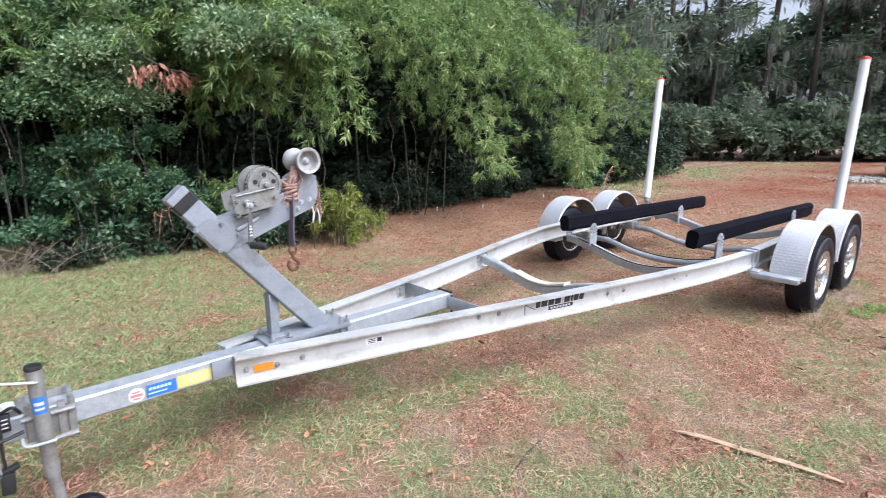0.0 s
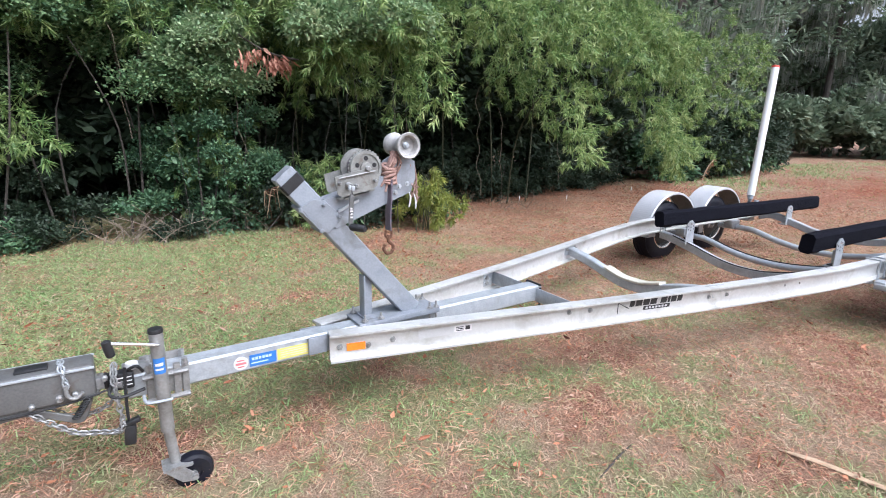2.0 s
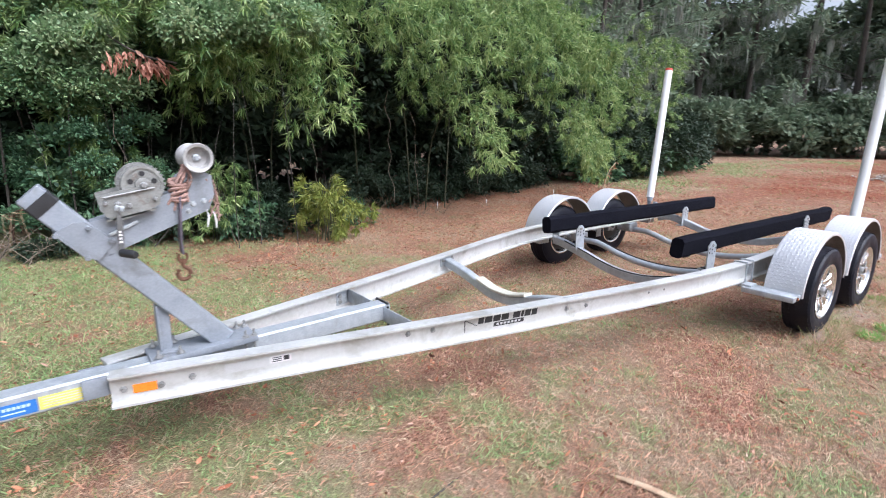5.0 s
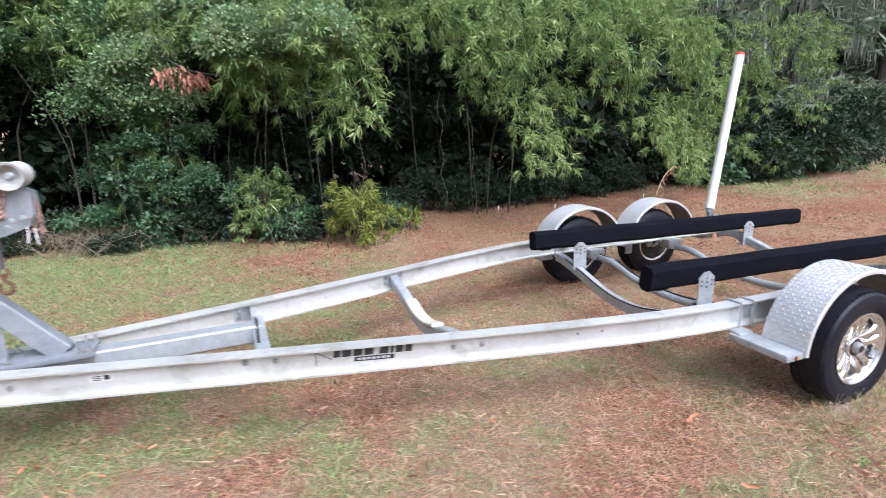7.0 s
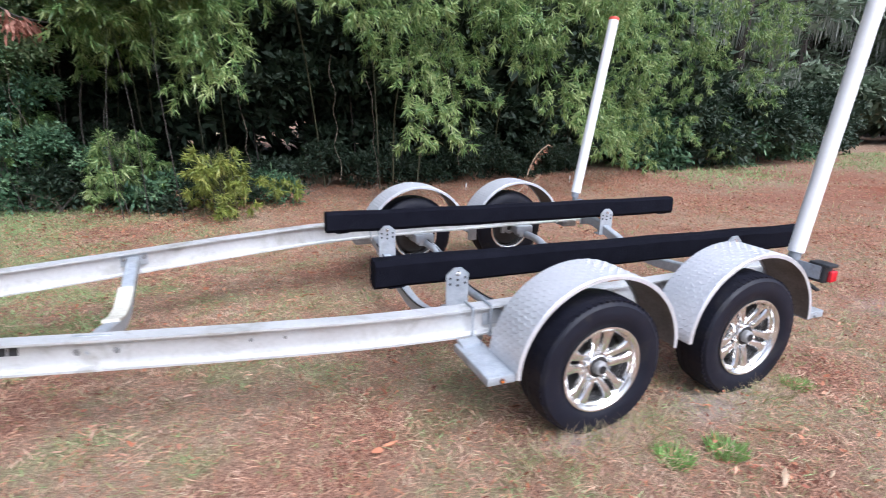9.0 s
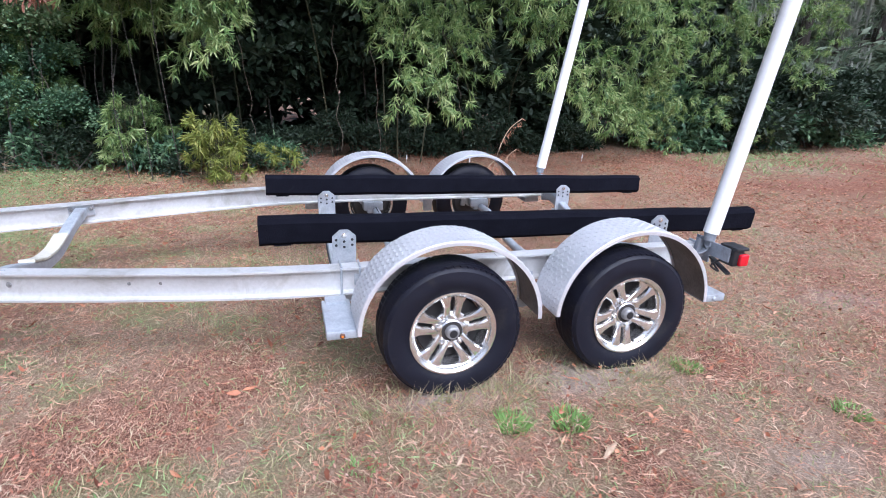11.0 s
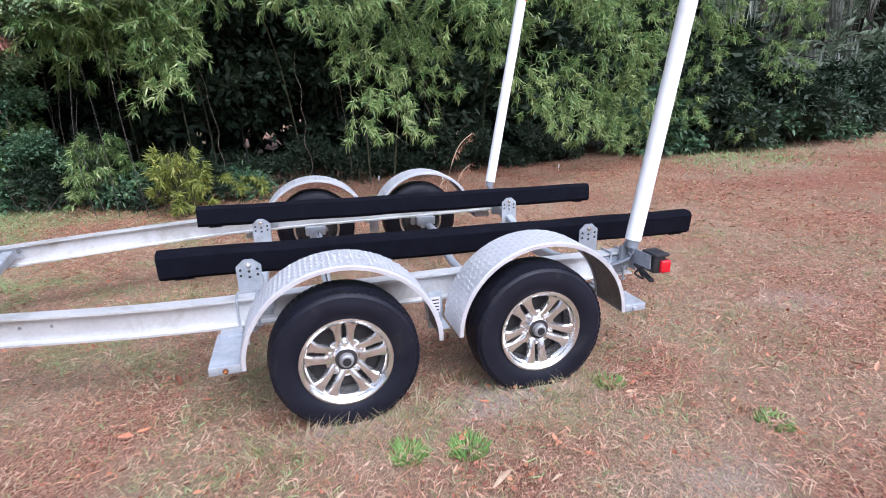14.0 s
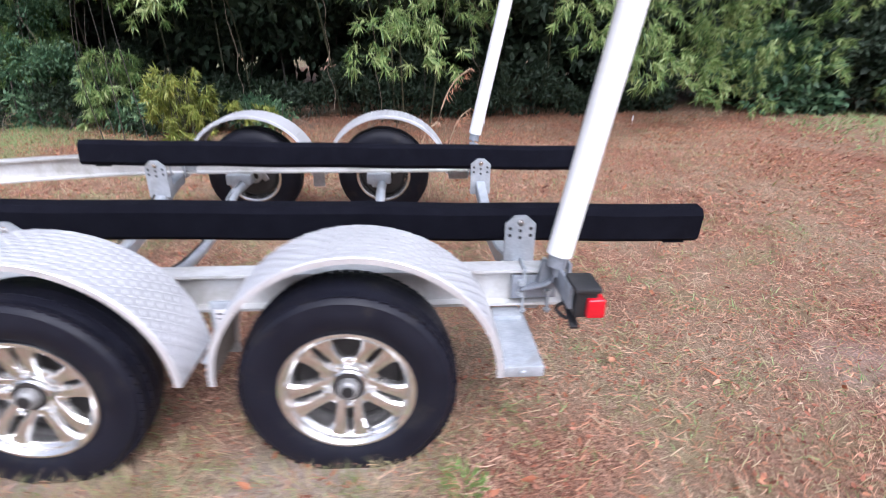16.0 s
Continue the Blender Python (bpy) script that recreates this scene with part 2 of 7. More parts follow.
TURF = leaf("soft_green_grass", [(0.1, (0.12, 0.21, 0.065)), (0.4, (0.24, 0.37, 0.14)), (0.7, (0.37, 0.48, 0.21)), (0.95, (0.52, 0.55, 0.31))], 0.6, 0.3, 0.75, 0.35, 9.0)
SHRED = leaf("leaf_shreds", [(0.1, (0.15, 0.066, 0.045)), (0.36, (0.36, 0.185, 0.125)), (0.62, (0.48, 0.285, 0.205)), (0.92, (0.63, 0.45, 0.35))], 0.75, 0.1, 0.7, 0.4, 5.0)
GRAVEL = surface("pale_gravel", [(0.3, (0.4, 0.36, 0.32)), (0.7, (0.62, 0.58, 0.53))], 9, 60, (0.8, 0.95), 0, 0.3)
WEED = leaf("bright_grass", [(0.1, (0.176, 0.325, 0.084)), (0.9, (0.351, 0.546, 0.18))], 0.5, 0.3)
NEEDLE = leaf("pine_needles", [(0.12, (0.12, 0.05, 0.03)), (0.34, (0.42, 0.185, 0.105)), (0.56, (0.54, 0.3, 0.19)), (0.9, (0.66, 0.46, 0.33))], 0.75, 0.05, 0.6, 0.55, 7.0)
LITTER = leaf("leaf_litter", [(0.12, (0.11, 0.042, 0.024)), (0.4, (0.34, 0.12, 0.06)), (0.7, (0.52, 0.225, 0.12)), (0.95, (0.64, 0.42, 0.28))], 0.6, 0.1, 0.85, 0.15, 5.0)


def ground_material():
    m = bpy.data.materials.new("needle_covered_soil")
    m.use_nodes = True
    nt = m.node_tree
    b = nt.nodes["Principled BSDF"]
    soil = ramp(nt, noise_of(nt, 110, 6, 0.8), [(0.38, (0.055, 0.028, 0.019)), (0.5, (0.24, 0.122, 0.08)), (0.64, (0.58, 0.36, 0.255))])
    straw = ramp(nt, noise_of(nt, 130, 6, 0.8, distort=1.0), [(0.38, (0.065, 0.046, 0.03)), (0.5, (0.27, 0.19, 0.125)), (0.64, (0.6, 0.46, 0.33))])
    green = ramp(nt, noise_of(nt, 120, 6, 0.8), [(0.38, (0.045, 0.06, 0.024)), (0.5, (0.18, 0.205, 0.092)), (0.64, (0.44, 0.46, 0.24))])
    patch = ramp(nt, noise_of(nt, 0.9, 5, 0.6), [(0.42, (0, 0, 0)), (0.58, (1, 1, 1))])
    col = blend(nt, patch, soil, straw)
    att = nt.nodes.new("ShaderNodeAttribute")
    att.attribute_name = "lawn"
    edge = nt.nodes.new("ShaderNodeMath")
    edge.operation = "MULTIPLY_ADD"
    edge.inputs[1].default_value, edge.inputs[2].default_value = 0.5, -0.25
    nt.links.new(noise_of(nt, 14, 5, 0.7), edge.inputs[0])
    cover = nt.nodes.new("ShaderNodeMath")
    nt.links.new(att.outputs["Fac"], cover.inputs[0])
    nt.links.new(edge.outputs[0], cover.inputs[1])
    lawn = ramp(nt, cover.outputs[0], [(0.2, (0, 0, 0)), (0.85, (0.75, 0.75, 0.75))])
    col = blend(nt, lawn, col, green)
    tc = nt.nodes.new("ShaderNodeTexCoord")
    sep = nt.nodes.new("ShaderNodeSeparateXYZ")
    nt.links.new(tc.outputs["Object"], sep.inputs[0])
    mr = nt.nodes.new("ShaderNodeMapRange")
    mr.inputs[1].default_value, mr.inputs[2].default_value = 9.0, 15.0
    nt.links.new(sep.outputs[0], mr.inputs[0])
    wob = nt.nodes.new("ShaderNodeMath")
    wob.operation = "MULTIPLY"
    nt.links.new(mr.outputs[0], wob.inputs[0])
    nt.links.new(ramp(nt, noise_of(nt, 0.35, 5, 0.6), [(0.38, (0, 0, 0)), (0.55, (1, 1, 1))]), wob.inputs[1])
    ns = nt.nodes.new("ShaderNodeMapRange")
    ns.inputs[1].default_value, ns.inputs[2].default_value = 6.0, 3.0
    nt.links.new(sep.outputs[1], ns.inputs[0])
    bare = nt.nodes.new("ShaderNodeMath")
    bare.operation = "MULTIPLY"
    nt.links.new(wob.outputs[0], bare.inputs[0])
    nt.links.new(ns.outputs[0], bare.inputs[1])
    clay = ramp(nt, noise_of(nt, 9, 6, 0.7), [(0.3, (0.14, 0.046, 0.026)), (0.7, (0.28, 0.108, 0.062))])
    col = blend(nt, bare.outputs[0], col, clay)
    sand = ramp(nt, noise_of(nt, 60, 5, 0.7), [(0.35, (0.26, 0.2, 0.17)), (0.65, (0.58, 0.5, 0.46))])
    bt = nt.nodes.new("ShaderNodeAttribute")
    bt.attribute_name = "bare"
    col = blend(nt, bt.outputs["Fac"], col, sand)
    nt.links.new(col, b.inputs["Base Color"])
    b.inputs["Roughness"].default_value = 0.95
    b.inputs["Specular IOR Level"].default_value = 0.15
    bp = node(nt, "ShaderNodeBump", Strength=0.8, Distance=0.02)
    nt.links.new(noise_of(nt, 55, 6, 0.7), bp.inputs["Height"])
    nt.links.new(bp.outputs[0], b.inputs["Normal"])
    return m


GROUND = ground_material()


# ---- mesh helpers ----
def mesh_of(name, bm, material):
    bmesh.ops.recalc_face_normals(bm, faces=bm.faces[:])
    for f in bm.faces:
        f.smooth = True
    me = bpy.data.meshes.new(name)
    bm.to_mesh(me)
    bm.free()
    me.set_sharp_from_angle(angle=radians(32))
    me.materials.append(material)
    return me


def thing(name, at, label, category, group="", kind=""):
    e = new(name)
    e.location = at
    e.empty_display_size = 0.1
    return tagged(e, label, category, group, kind)


def under(ob, parent):
    """Parent ob, keeping the coordinates of its mesh in metres of the world."""
    ob.parent = parent
    up = Matrix.Identity(4)
    p = parent
    while p:
        up = Matrix.Translation(p.location) @ up if p.parent is None else p.matrix_parent_inverse @ p.matrix_basis @ up
        p = p.parent
    ob.matrix_parent_inverse = up.inverted()
    return ob


def part(name, bm, material, parent, label=""):
    ob = new(name, mesh_of(name, bm, material))
    under(ob, parent)
    return tagged(ob, label)


def place(bm, verts, m):
    bmesh.ops.transform(bm, matrix=m, verts=verts)


def box(bm, c, s, rot=(0, 0, 0), bevel=0.004, seg=2):
    g = bmesh.ops.create_cube(bm, size=1)["verts"]
    place(bm, g, Matrix.Diagonal((*s, 1)))
    if bevel:
        es = list({e for v in g for e in v.link_edges})
        r = bmesh.ops.bevel(bm, geom=es, offset=min(bevel, 0.45 * min(s)), segments=seg, affect="EDGES", profile=0.5)
        g = list({v for f in r["faces"] for v in f.verts} | {v for v in g if v.is_valid})
    place(bm, g, pose(*c, *rot))
    return g


def ring_path(pts):
    """Frames along a path: position, side, up."""
    P = [Vector(p) for p in pts]
    out = []
    for i, p in enumerate(P):
        d = (P[min(i + 1, len(P) - 1)] - P[max(i - 1, 0)]).normalized()
        up = Vector((0, 0, 1)) if abs(d.z) < 0.95 else Vector((1, 0, 0))
        s = d.cross(up).normalized()
        out.append((p, s, s.cross(d).normalized()))
    return out


def sweep(bm, pts, profile, caps=True, scale=None):
    rings = []
    for i, (p, s, u) in enumerate(ring_path(pts)):
        k = scale[i] if scale else 1
        rings.append([bm.verts.new(p + s * a * k + u * b * k) for a, b in profile])
    n = len(profile)
    for r, q in zip(rings, rings[1:]):
        for j in range(n):
            bm.faces.new((r[j], r[(j + 1) % n], q[(j + 1) % n], q[j]))
    if caps:
        bm.faces.new(rings[0])
        bm.faces.new(rings[-1][::-1])


def circle(r, n=12):
    return [(r * math.cos(2 * math.pi * i / n), r * math.sin(2 * math.pi * i / n)) for i in range(n)]


def square(w, h, b=0.006):
    a, c = w / 2, h / 2
    return [(a - b, -c), (a, -c + b), (a, c - b), (a - b, c), (-a + b, c), (-a, c - b), (-a, -c + b), (-a + b, -c)]


def tube(bm, pts, r, n=12, scale=None):
    sweep(bm, pts, circle(r, n), True, scale)


def smooth_pts(pts, n=6):
    """A rounded path through the points."""
    P = [Vector(p) for p in pts]
    out = []
    for i in range(len(P) - 1):
        a, b, c, d = P[max(i - 1, 0)], P[i], P[i + 1], P[min(i + 2, len(P) - 1)]
        for k in range(n):
            t = k / n
            out.append(0.5 * ((2 * b) + (c - a) * t + (2 * a - 5 * b + 4 * c - d) * t * t + (3 * b - a - 3 * c + d) * t ** 3))
    return out + [P[-1]]


def lathe(bm, profile, m, n=32, closed=False):
    """Turn (radius, along y) pairs about the y axis; m places it."""
    rings = []
    for r, y in profile:
        rings.append([bm.verts.new(m @ Vector((r * math.cos(2 * math.pi * i / n), y, r * math.sin(2 * math.pi * i / n)))) for i in range(n)])
    pairs = list(zip(rings, rings[1:])) + ([(rings[-1], rings[0])] if closed else [])
    for a, b in pairs:
        for i in range(n):
            bm.faces.new((a[i], a[(i + 1) % n], b[(i + 1) % n], b[i]))
    if not closed:
        for r in (rings[0], rings[-1][::-1]):
            if (r[0].co - r[n // 2].co).length > 1e-5:
                bm.faces.new(r)


def prism(bm, poly, y0, y1, bevel=0.0):
    """A plate: a polygon in x and z between two depths."""
    a = [bm.verts.new((x, y0, z)) for x, z in poly]
    b = [bm.verts.new((x, y1, z)) for x, z in poly]
    n = len(poly)
    bm.faces.new(a)
    bm.faces.new(b[::-1])
    for i in range(n):
        bm.faces.new((a[i], a[(i + 1) % n], b[(i + 1) % n], b[i]))


def bolt(bm, at, axis="y", r=0.011, h=0.009, sign=-1):
    rot = {"y": Matrix.Identity(4), "z": pose(0, 0, 0, 90), "x": pose(0, 0, 0, 0, 0, 90)}[axis]
    lathe(bm, [(r * 1.5, 0), (r * 1.5, sign * h * 0.25), (r, sign * h * 0.3), (r * 0.9, sign * h), (0.0001, sign * h)], Matrix.Translation(at) @ rot, 6)


def quick_mesh(name, verts, faces, material):
    """Many small pieces in one mesh, from arrays."""
    me = bpy.data.meshes.new(name)
    me.vertices.add(len(verts))
    me.vertices.foreach_set("co", np.ascontiguousarray(verts, dtype=np.float32).ravel())
    k = faces.shape[1]
    me.loops.add(faces.size)
    me.loops.foreach_set("vertex_index", np.ascontiguousarray(faces, dtype=np.int32).ravel())
    me.polygons.add(len(faces))
    me.polygons.foreach_set("loop_start", np.arange(0, faces.size, k, dtype=np.int32))
    me.update(calc_edges=True)
    me.materials.append(material)
    return me


def pieces(tv, tf, at, rot, size):
    """Copies of a small template: at (n,3), rot (n,3,3) with columns as axes, size (n,3)."""
    v = np.einsum("nij,kj->nki", rot * size[:, None, :], tv) + at[:, None, :]
    f = tf[None] + (np.arange(len(at)) * len(tv))[:, None, None]
    return v.reshape(-1, 3), f.reshape(-1, tf.shape[1])


def axes_from(d, roll, rng):
    """Rotations whose x axis is d, turned about it by roll."""
    d = d / np.linalg.norm(d, axis=1, keepdims=True)
    up = np.where(np.abs(d[:, 2:3]) > 0.95, np.array([[1.0, 0, 0]]), np.array([[0, 0, 1.0]]))
    s = np.cross(up, d)
    s /= np.linalg.norm(s, axis=1, keepdims=True)
    u = np.cross(d, s)
    c, n = np.cos(roll)[:, None], np.sin(roll)[:, None]
    return np.stack([d, s * c + u * n, u * c - s * n], axis=2)


LANCE = (np.array([[0, 0, 0], [0.32, 0.5, 0.12], [1, 0, -0.12], [0.32, -0.5, 0.12]]), np.array([[0, 2, 1], [0, 3, 2]]))
OVAL = (np.array([[0, 0, 0], [0.35, 0.5, 0.1], [0.8, 0.32, 0.02], [1, 0, -0.1], [0.8, -0.32, 0.02], [0.35, -0.5, 0.1]]),
        np.array([[0, 3, 2], [0, 2, 1], [0, 4, 3], [0, 5, 4]]))
KITE = (np.array([[0, 0, 0], [0.45, 0.5, 0.1], [1, 0, -0.1], [0.45, -0.5, 0.1]]), np.array([[0, 2, 1], [0, 3, 2]]))
BLADE = (np.array([[0, -0.5, 0], [0, 0.5, 0], [0.55, 0.36, 0.12], [0.55, -0.36, 0.12], [1, 0, -0.1]]), np.array([[0, 1, 2], [0, 2, 3], [3, 2, 4]]))
STRAW = (np.array([[0, -0.4, 0], [0.1, 0.5, 0], [1, 0.1, 0], [0.6, -0.5, 0.02]]), np.array([[0, 2, 1], [0, 3, 2]]))
BENT = (np.array([[0, -0.5, 0], [0, 0.5, 0], [0.4, 0.9, 0.16], [0.45, -0.2, 0.16], [1, 1.6, -0.05]]), np.array([[0, 1, 2], [0, 2, 3], [3, 2, 4]]))
FOLDED = (np.array([[0, 0, 0.05], [0.28, 0.42, 0.24], [0.3, -0.5, 0.16], [0.32, 0, 0], [0.7, 0.36, 0.3], [0.72, -0.3, 0.12], [0.7, 0.05, 0.06], [1, 0.15, 0.3]]),
          np.array([[0, 3, 1], [0, 2, 3], [1, 3, 6], [1, 6, 4], [3, 2, 5], [3, 5, 6], [4, 6, 7], [6, 5, 7]]))
CURL = (np.array([[0, 0, 0.1], [0.3, 0.5, 0.25], [0.3, -0.5, 0.2], [0.7, 0.42, 0.02], [0.7, -0.42, 0.05], [1, 0, 0.3]]),
        np.array([[0, 2, 1], [1, 2, 3], [3, 2, 4], [3, 4, 5]]))


# ---- the boat trailer ----
trailer = thing("boat_trailer", (3.5, 0, 0), "empty tandem-axle aluminium boat trailer with black bunks and white posts", "trailer")
HALF = [(0.77, 0.085), (1.6, 0.27), (2.4, 0.455), (3.1, 0.61), (3.7, 0.735), (4.2, 0.83), (4.6, 0.89), (5.0, 0.92), (5.5, 0.93), (6.82, 0.93)]
TOP = [(0.77, 0.494), (2.0, 0.493), (3.0, 0.497), (3.6, 0.499), (4.2, 0.506), (4.7, 0.520), (5.2, 0.536), (5.6, 0.540), (6.82, 0.540)]
HALF_FAR = [(0.77, 0.085), (1.6, 0.27), (2.4, 0.455), (3.1, 0.635), (3.7, 0.79), (4.0, 0.86), (4.2, 0.9), (4.4, 0.922), (4.7, 0.935), (5.0, 0.935), (5.5, 0.93), (6.82, 0.93)]
TOP_FAR = [(0.77, 0.494), (2.0, 0.503), (3.0, 0.513), (3.6, 0.522), (4.2, 0.530), (4.7, 0.537), (5.2, 0.541), (6.82, 0.540)]
BEAM_H, FLANGE, WEB_T, FL_T = 0.140, 0.080, 0.010, 0.010


def half_width(x, side=-1):
    table = HALF if side < 0 else HALF_FAR
    return float(np.interp(x, [a for a, _ in table], [b for _, b in table]))


def beam_top(x, side=-1):
    table = TOP if side < 0 else TOP_FAR
    return float(np.interp(x, [a for a, _ in table], [b for _, b in table]))


def on_web(x, z, side=-1, out=0.0):
    """A place on the outer face of a beam's web."""
    return (x, side * (half_width(x, side) + WEB_T / 2 + out), z)


I_BEAM = [(-FLANGE / 2, 0), (-FLANGE / 2, -FL_T), (-WEB_T / 2, -FL_T - 0.004), (-WEB_T / 2, -BEAM_H + FL_T + 0.004), (-FLANGE / 2, -BEAM_H + FL_T), (-FLANGE / 2, -BEAM_H),
          (FLANGE / 2, -BEAM_H), (FLANGE / 2, -BEAM_H + FL_T), (WEB_T / 2, -BEAM_H + FL_T + 0.004), (WEB_T / 2, -FL_T - 0.004), (FLANGE / 2, -FL_T), (FLANGE / 2, 0)]
beams = {}
for side in (-1, 1):
    bm = bmesh.new()
    sweep(bm, smooth_pts([(x, side * half_width(x, side), beam_top(x, side)) for x in sorted({a for a, _ in (HALF if side < 0 else HALF_FAR)} | {a for a, _ in (TOP if side < 0 else TOP_FAR)})], 4), I_BEAM)
    beams[side] = part("main_beam", bm, ALU, trailer, "long white-grey aluminium I-beam with a straight nose and a gentle bend")

# bolts, reflector, maker's mark and labels on the near beam
near = beams[-1]
for x, z in ((0.815, 0.42), (0.95, 0.412), (1.07, 0.425), (2.06, 0.448), (2.197, 0.446), (3.055, 0.434), (3.202, 0.434), (3.72, 0.44), (3.86, 0.442)):
    bm = bmesh.new()
    big = x < 3.5
    bolt(bm, on_web(x, z), "y", 0.011 if big else 0.006, 0.012 if big else 0.006)
    part("bolt", bm, OLDZINC, near)


def on_beam(bm, x0, x1, z0, z1, out, lean=0.0):
    """A flat piece on the near beam's web between two stations."""
    f = [bm.verts.new(on_web(x, z, -1, out)) for x, z in ((x0, z0), (x1, z0), (x1 + lean, z1), (x0 + lean, z1))]
    b = [bm.verts.new(on_web(x, z, -1, 0.0005)) for x, z in ((x0, z0), (x1, z0), (x1 + lean, z1), (x0 + lean, z1))]
    bm.faces.new(f)
    for i in range(4):
        bm.faces.new((f[i], b[i], b[(i + 1) % 4], f[(i + 1) % 4]))


bm = bmesh.new()
on_beam(bm, 0.847, 0.934, 0.397, 0.434, 0.006)
part("reflector", bm, AMBER, near, "bright orange rectangular side reflector")
for x0, x1, z0, z1, mat, name in ((1.20, 1.385, 0.408, 0.452, DECAL, "worn_label"), (1.39, 1.485, 0.418, 0.452, PALE, "white_label")):
    bm = bmesh.new()
    on_beam(bm, x0, x1, z0, z1, 0.0012)
    lab = part(name, bm, mat, near)
bm = bmesh.new()
on_beam(bm, 1.45, 1.475, 0.426, 0.448, 0.002)
for k in range(3):
    on_beam(bm, 1.40, 1.44, 0.424 + 0.009 * k, 0.428 + 0.009 * k, 0.002)
part("print", bm, INK, lab)
# the maker's mark: plain dark blocks of the letters' sizes, a pointed outline before them and a small line below
bm = bmesh.new()
x = 2.462
for w in (0.034, 0.046, 0.046, 0.046, 0, 0.046, 0.017, 0.040, 0.036):
    if w:
        on_beam(bm, x, x + w, 0.434, 0.476, 0.0015, 0.007)
        x += w + 0.007
    else:
        x += 0.022
on_beam(bm, 2.56, 2.755, 0.404, 0.428, 0.0015, 0.004)
on_beam(bm, 2.38, 2.385, 0.40, 0.465, 0.0015)
for k in range(9):
    on_beam(bm, 2.385 + 0.008 * k, 2.394 + 0.008 * k, 0.462 - 0.0045 * k, 0.466 - 0.0045 * k, 0.0015)
mark = part("maker_mark", bm, INK, near, "black block mark with a pointed outline")
for k in range(7):
    bm = bmesh.new()
    on_beam(bm, 2.578 + 0.0235 * k, 2.593 + 0.0235 * k, 0.410, 0.422, 0.0022, 0.002)
    part("print", bm, DECAL, mark)
bm = bmesh.new()
sweep(bm, [(3.06, -half_width(3.06) - 0.0065, 0.433), (3.30, -half_width(3.30) - 0.0065, 0.434)], [(0.0015, -0.028), (0.0015, 0.028), (-0.0005, 0.028), (-0.0005, -0.028)])
part("backing_plate", bm, ALU, near)

# tongue
def tongue_z(x):
    return 0.428 + 0.012 * x


bm = bmesh.new()
sweep(bm, [(-0.06, 0, tongue_z(-0.06)), (2.16, 0, tongue_z(2.16))], square(0.10, 0.098, 0.008))
tongue = part("tongue", bm, GALV, trailer, "galvanised square steel tongue")
TY = -0.0512


def on_tongue(bm, x0, x1, z0, z1, out=0.0):
    box(bm, ((x0 + x1) / 2, TY - 0.0006 - out, (z0 + z1) / 2), (x1 - x0, 0.0012, z1 - z0), bevel=0)


for x0, x1, mat, name in ((0.345, 0.405, PALE, "round_label"), (0.41, 0.528, BLUE, "blue_label"), (0.534, 0.703, YELLOW, "yellow_label")):
    bm = bmesh.new()
    z = tongue_z((x0 + x1) / 2) - 0.006
    if name == "round_label":
        lathe(bm, [(0.031, 0), (0.031, -0.0012), (0.0001, -0.0012)], Matrix.Translation((0.373, TY, z)), 24)
    else:
        on_tongue(bm, x0, x1, z - 0.027, z + 0.027)
    lab = part(name, bm, mat, tongue)
    bm = bmesh.new()
    if name == "round_label":
        on_tongue(bm, 0.356, 0.388, z + 0.010, z + 0.016, 0.0014)
        on_tongue(bm, 0.350, 0.396, z - 0.007, z + 0.004, 0.0014)
        on_tongue(bm, 0.358, 0.386, z - 0.019, z - 0.013, 0.0014)
        part("print", bm, ROSE, lab)
    elif name == "blue_label":
        for k in range(6):
            on_tongue(bm, 0.42 + 0.015 * k, 0.431 + 0.015 * k, z + 0.003, z + 0.015, 0.0014)
        on_tongue(bm, 0.416, 0.49, z - 0.014, z - 0.009, 0.0014)
        part("print", bm, SKYPRINT, lab)
    else:
        for k in range(4):
            on_tongue(bm, 0.545, 0.69 - 0.02 * (k % 2), z - 0.018 + 0.011 * k, z - 0.014 + 0.011 * k, 0.0014)
        part("print", bm, WOOD, lab)
for x in (0.735,):
    bm = bmesh.new()
    bolt(bm, (x, TY, tongue_z(x) - 0.005), "y", 0.013, 0.014)
    part("bolt", bm, GALV, tongue)
for side in (-1, 1):
    bm = bmesh.new()
    box(bm, (0.72, side * 0.062, 0.44), (0.09, 0.018, 0.085), bevel=0.003)
    part("nose_plate", bm, STAND, trailer)

# front actuator and coupler
bm = bmesh.new()
box(bm, (-0.478, 0, 0.496), (0.64, 0.125, 0.135), (0, 0.5, 0), 0.012, 3)
actuator = part("coupler_housing", bm, HOUSING, trailer, "grey steel brake actuator housing at the front of the tongue")
for y in (-0.066, 0.066):
    bm = bmesh.new()
    box(bm, (-0.478, y, 0.555), (0.645, 0.010, 0.010), (0, 0.5, 0), 0.003)
    part("housing_rim", bm, GALV, actuator)
bm = bmesh.new()
box(bm, (-0.32, 0, 0.425), (0.34, 0.10, 0.03), (0, -5, 0), 0.004)
part("slide_plate", bm, HOUSING, actuator)
bm = bmesh.new()
lathe(bm, [(0.0001, -0.07), (0.05, -0.06), (0.068, -0.03), (0.072, 0.02), (0.06, 0.05), (0.0001, 0.055)], pose(-0.82, 0, 0.50, 90), 20)
part("ball_socket", bm, HOUSING, actuator)
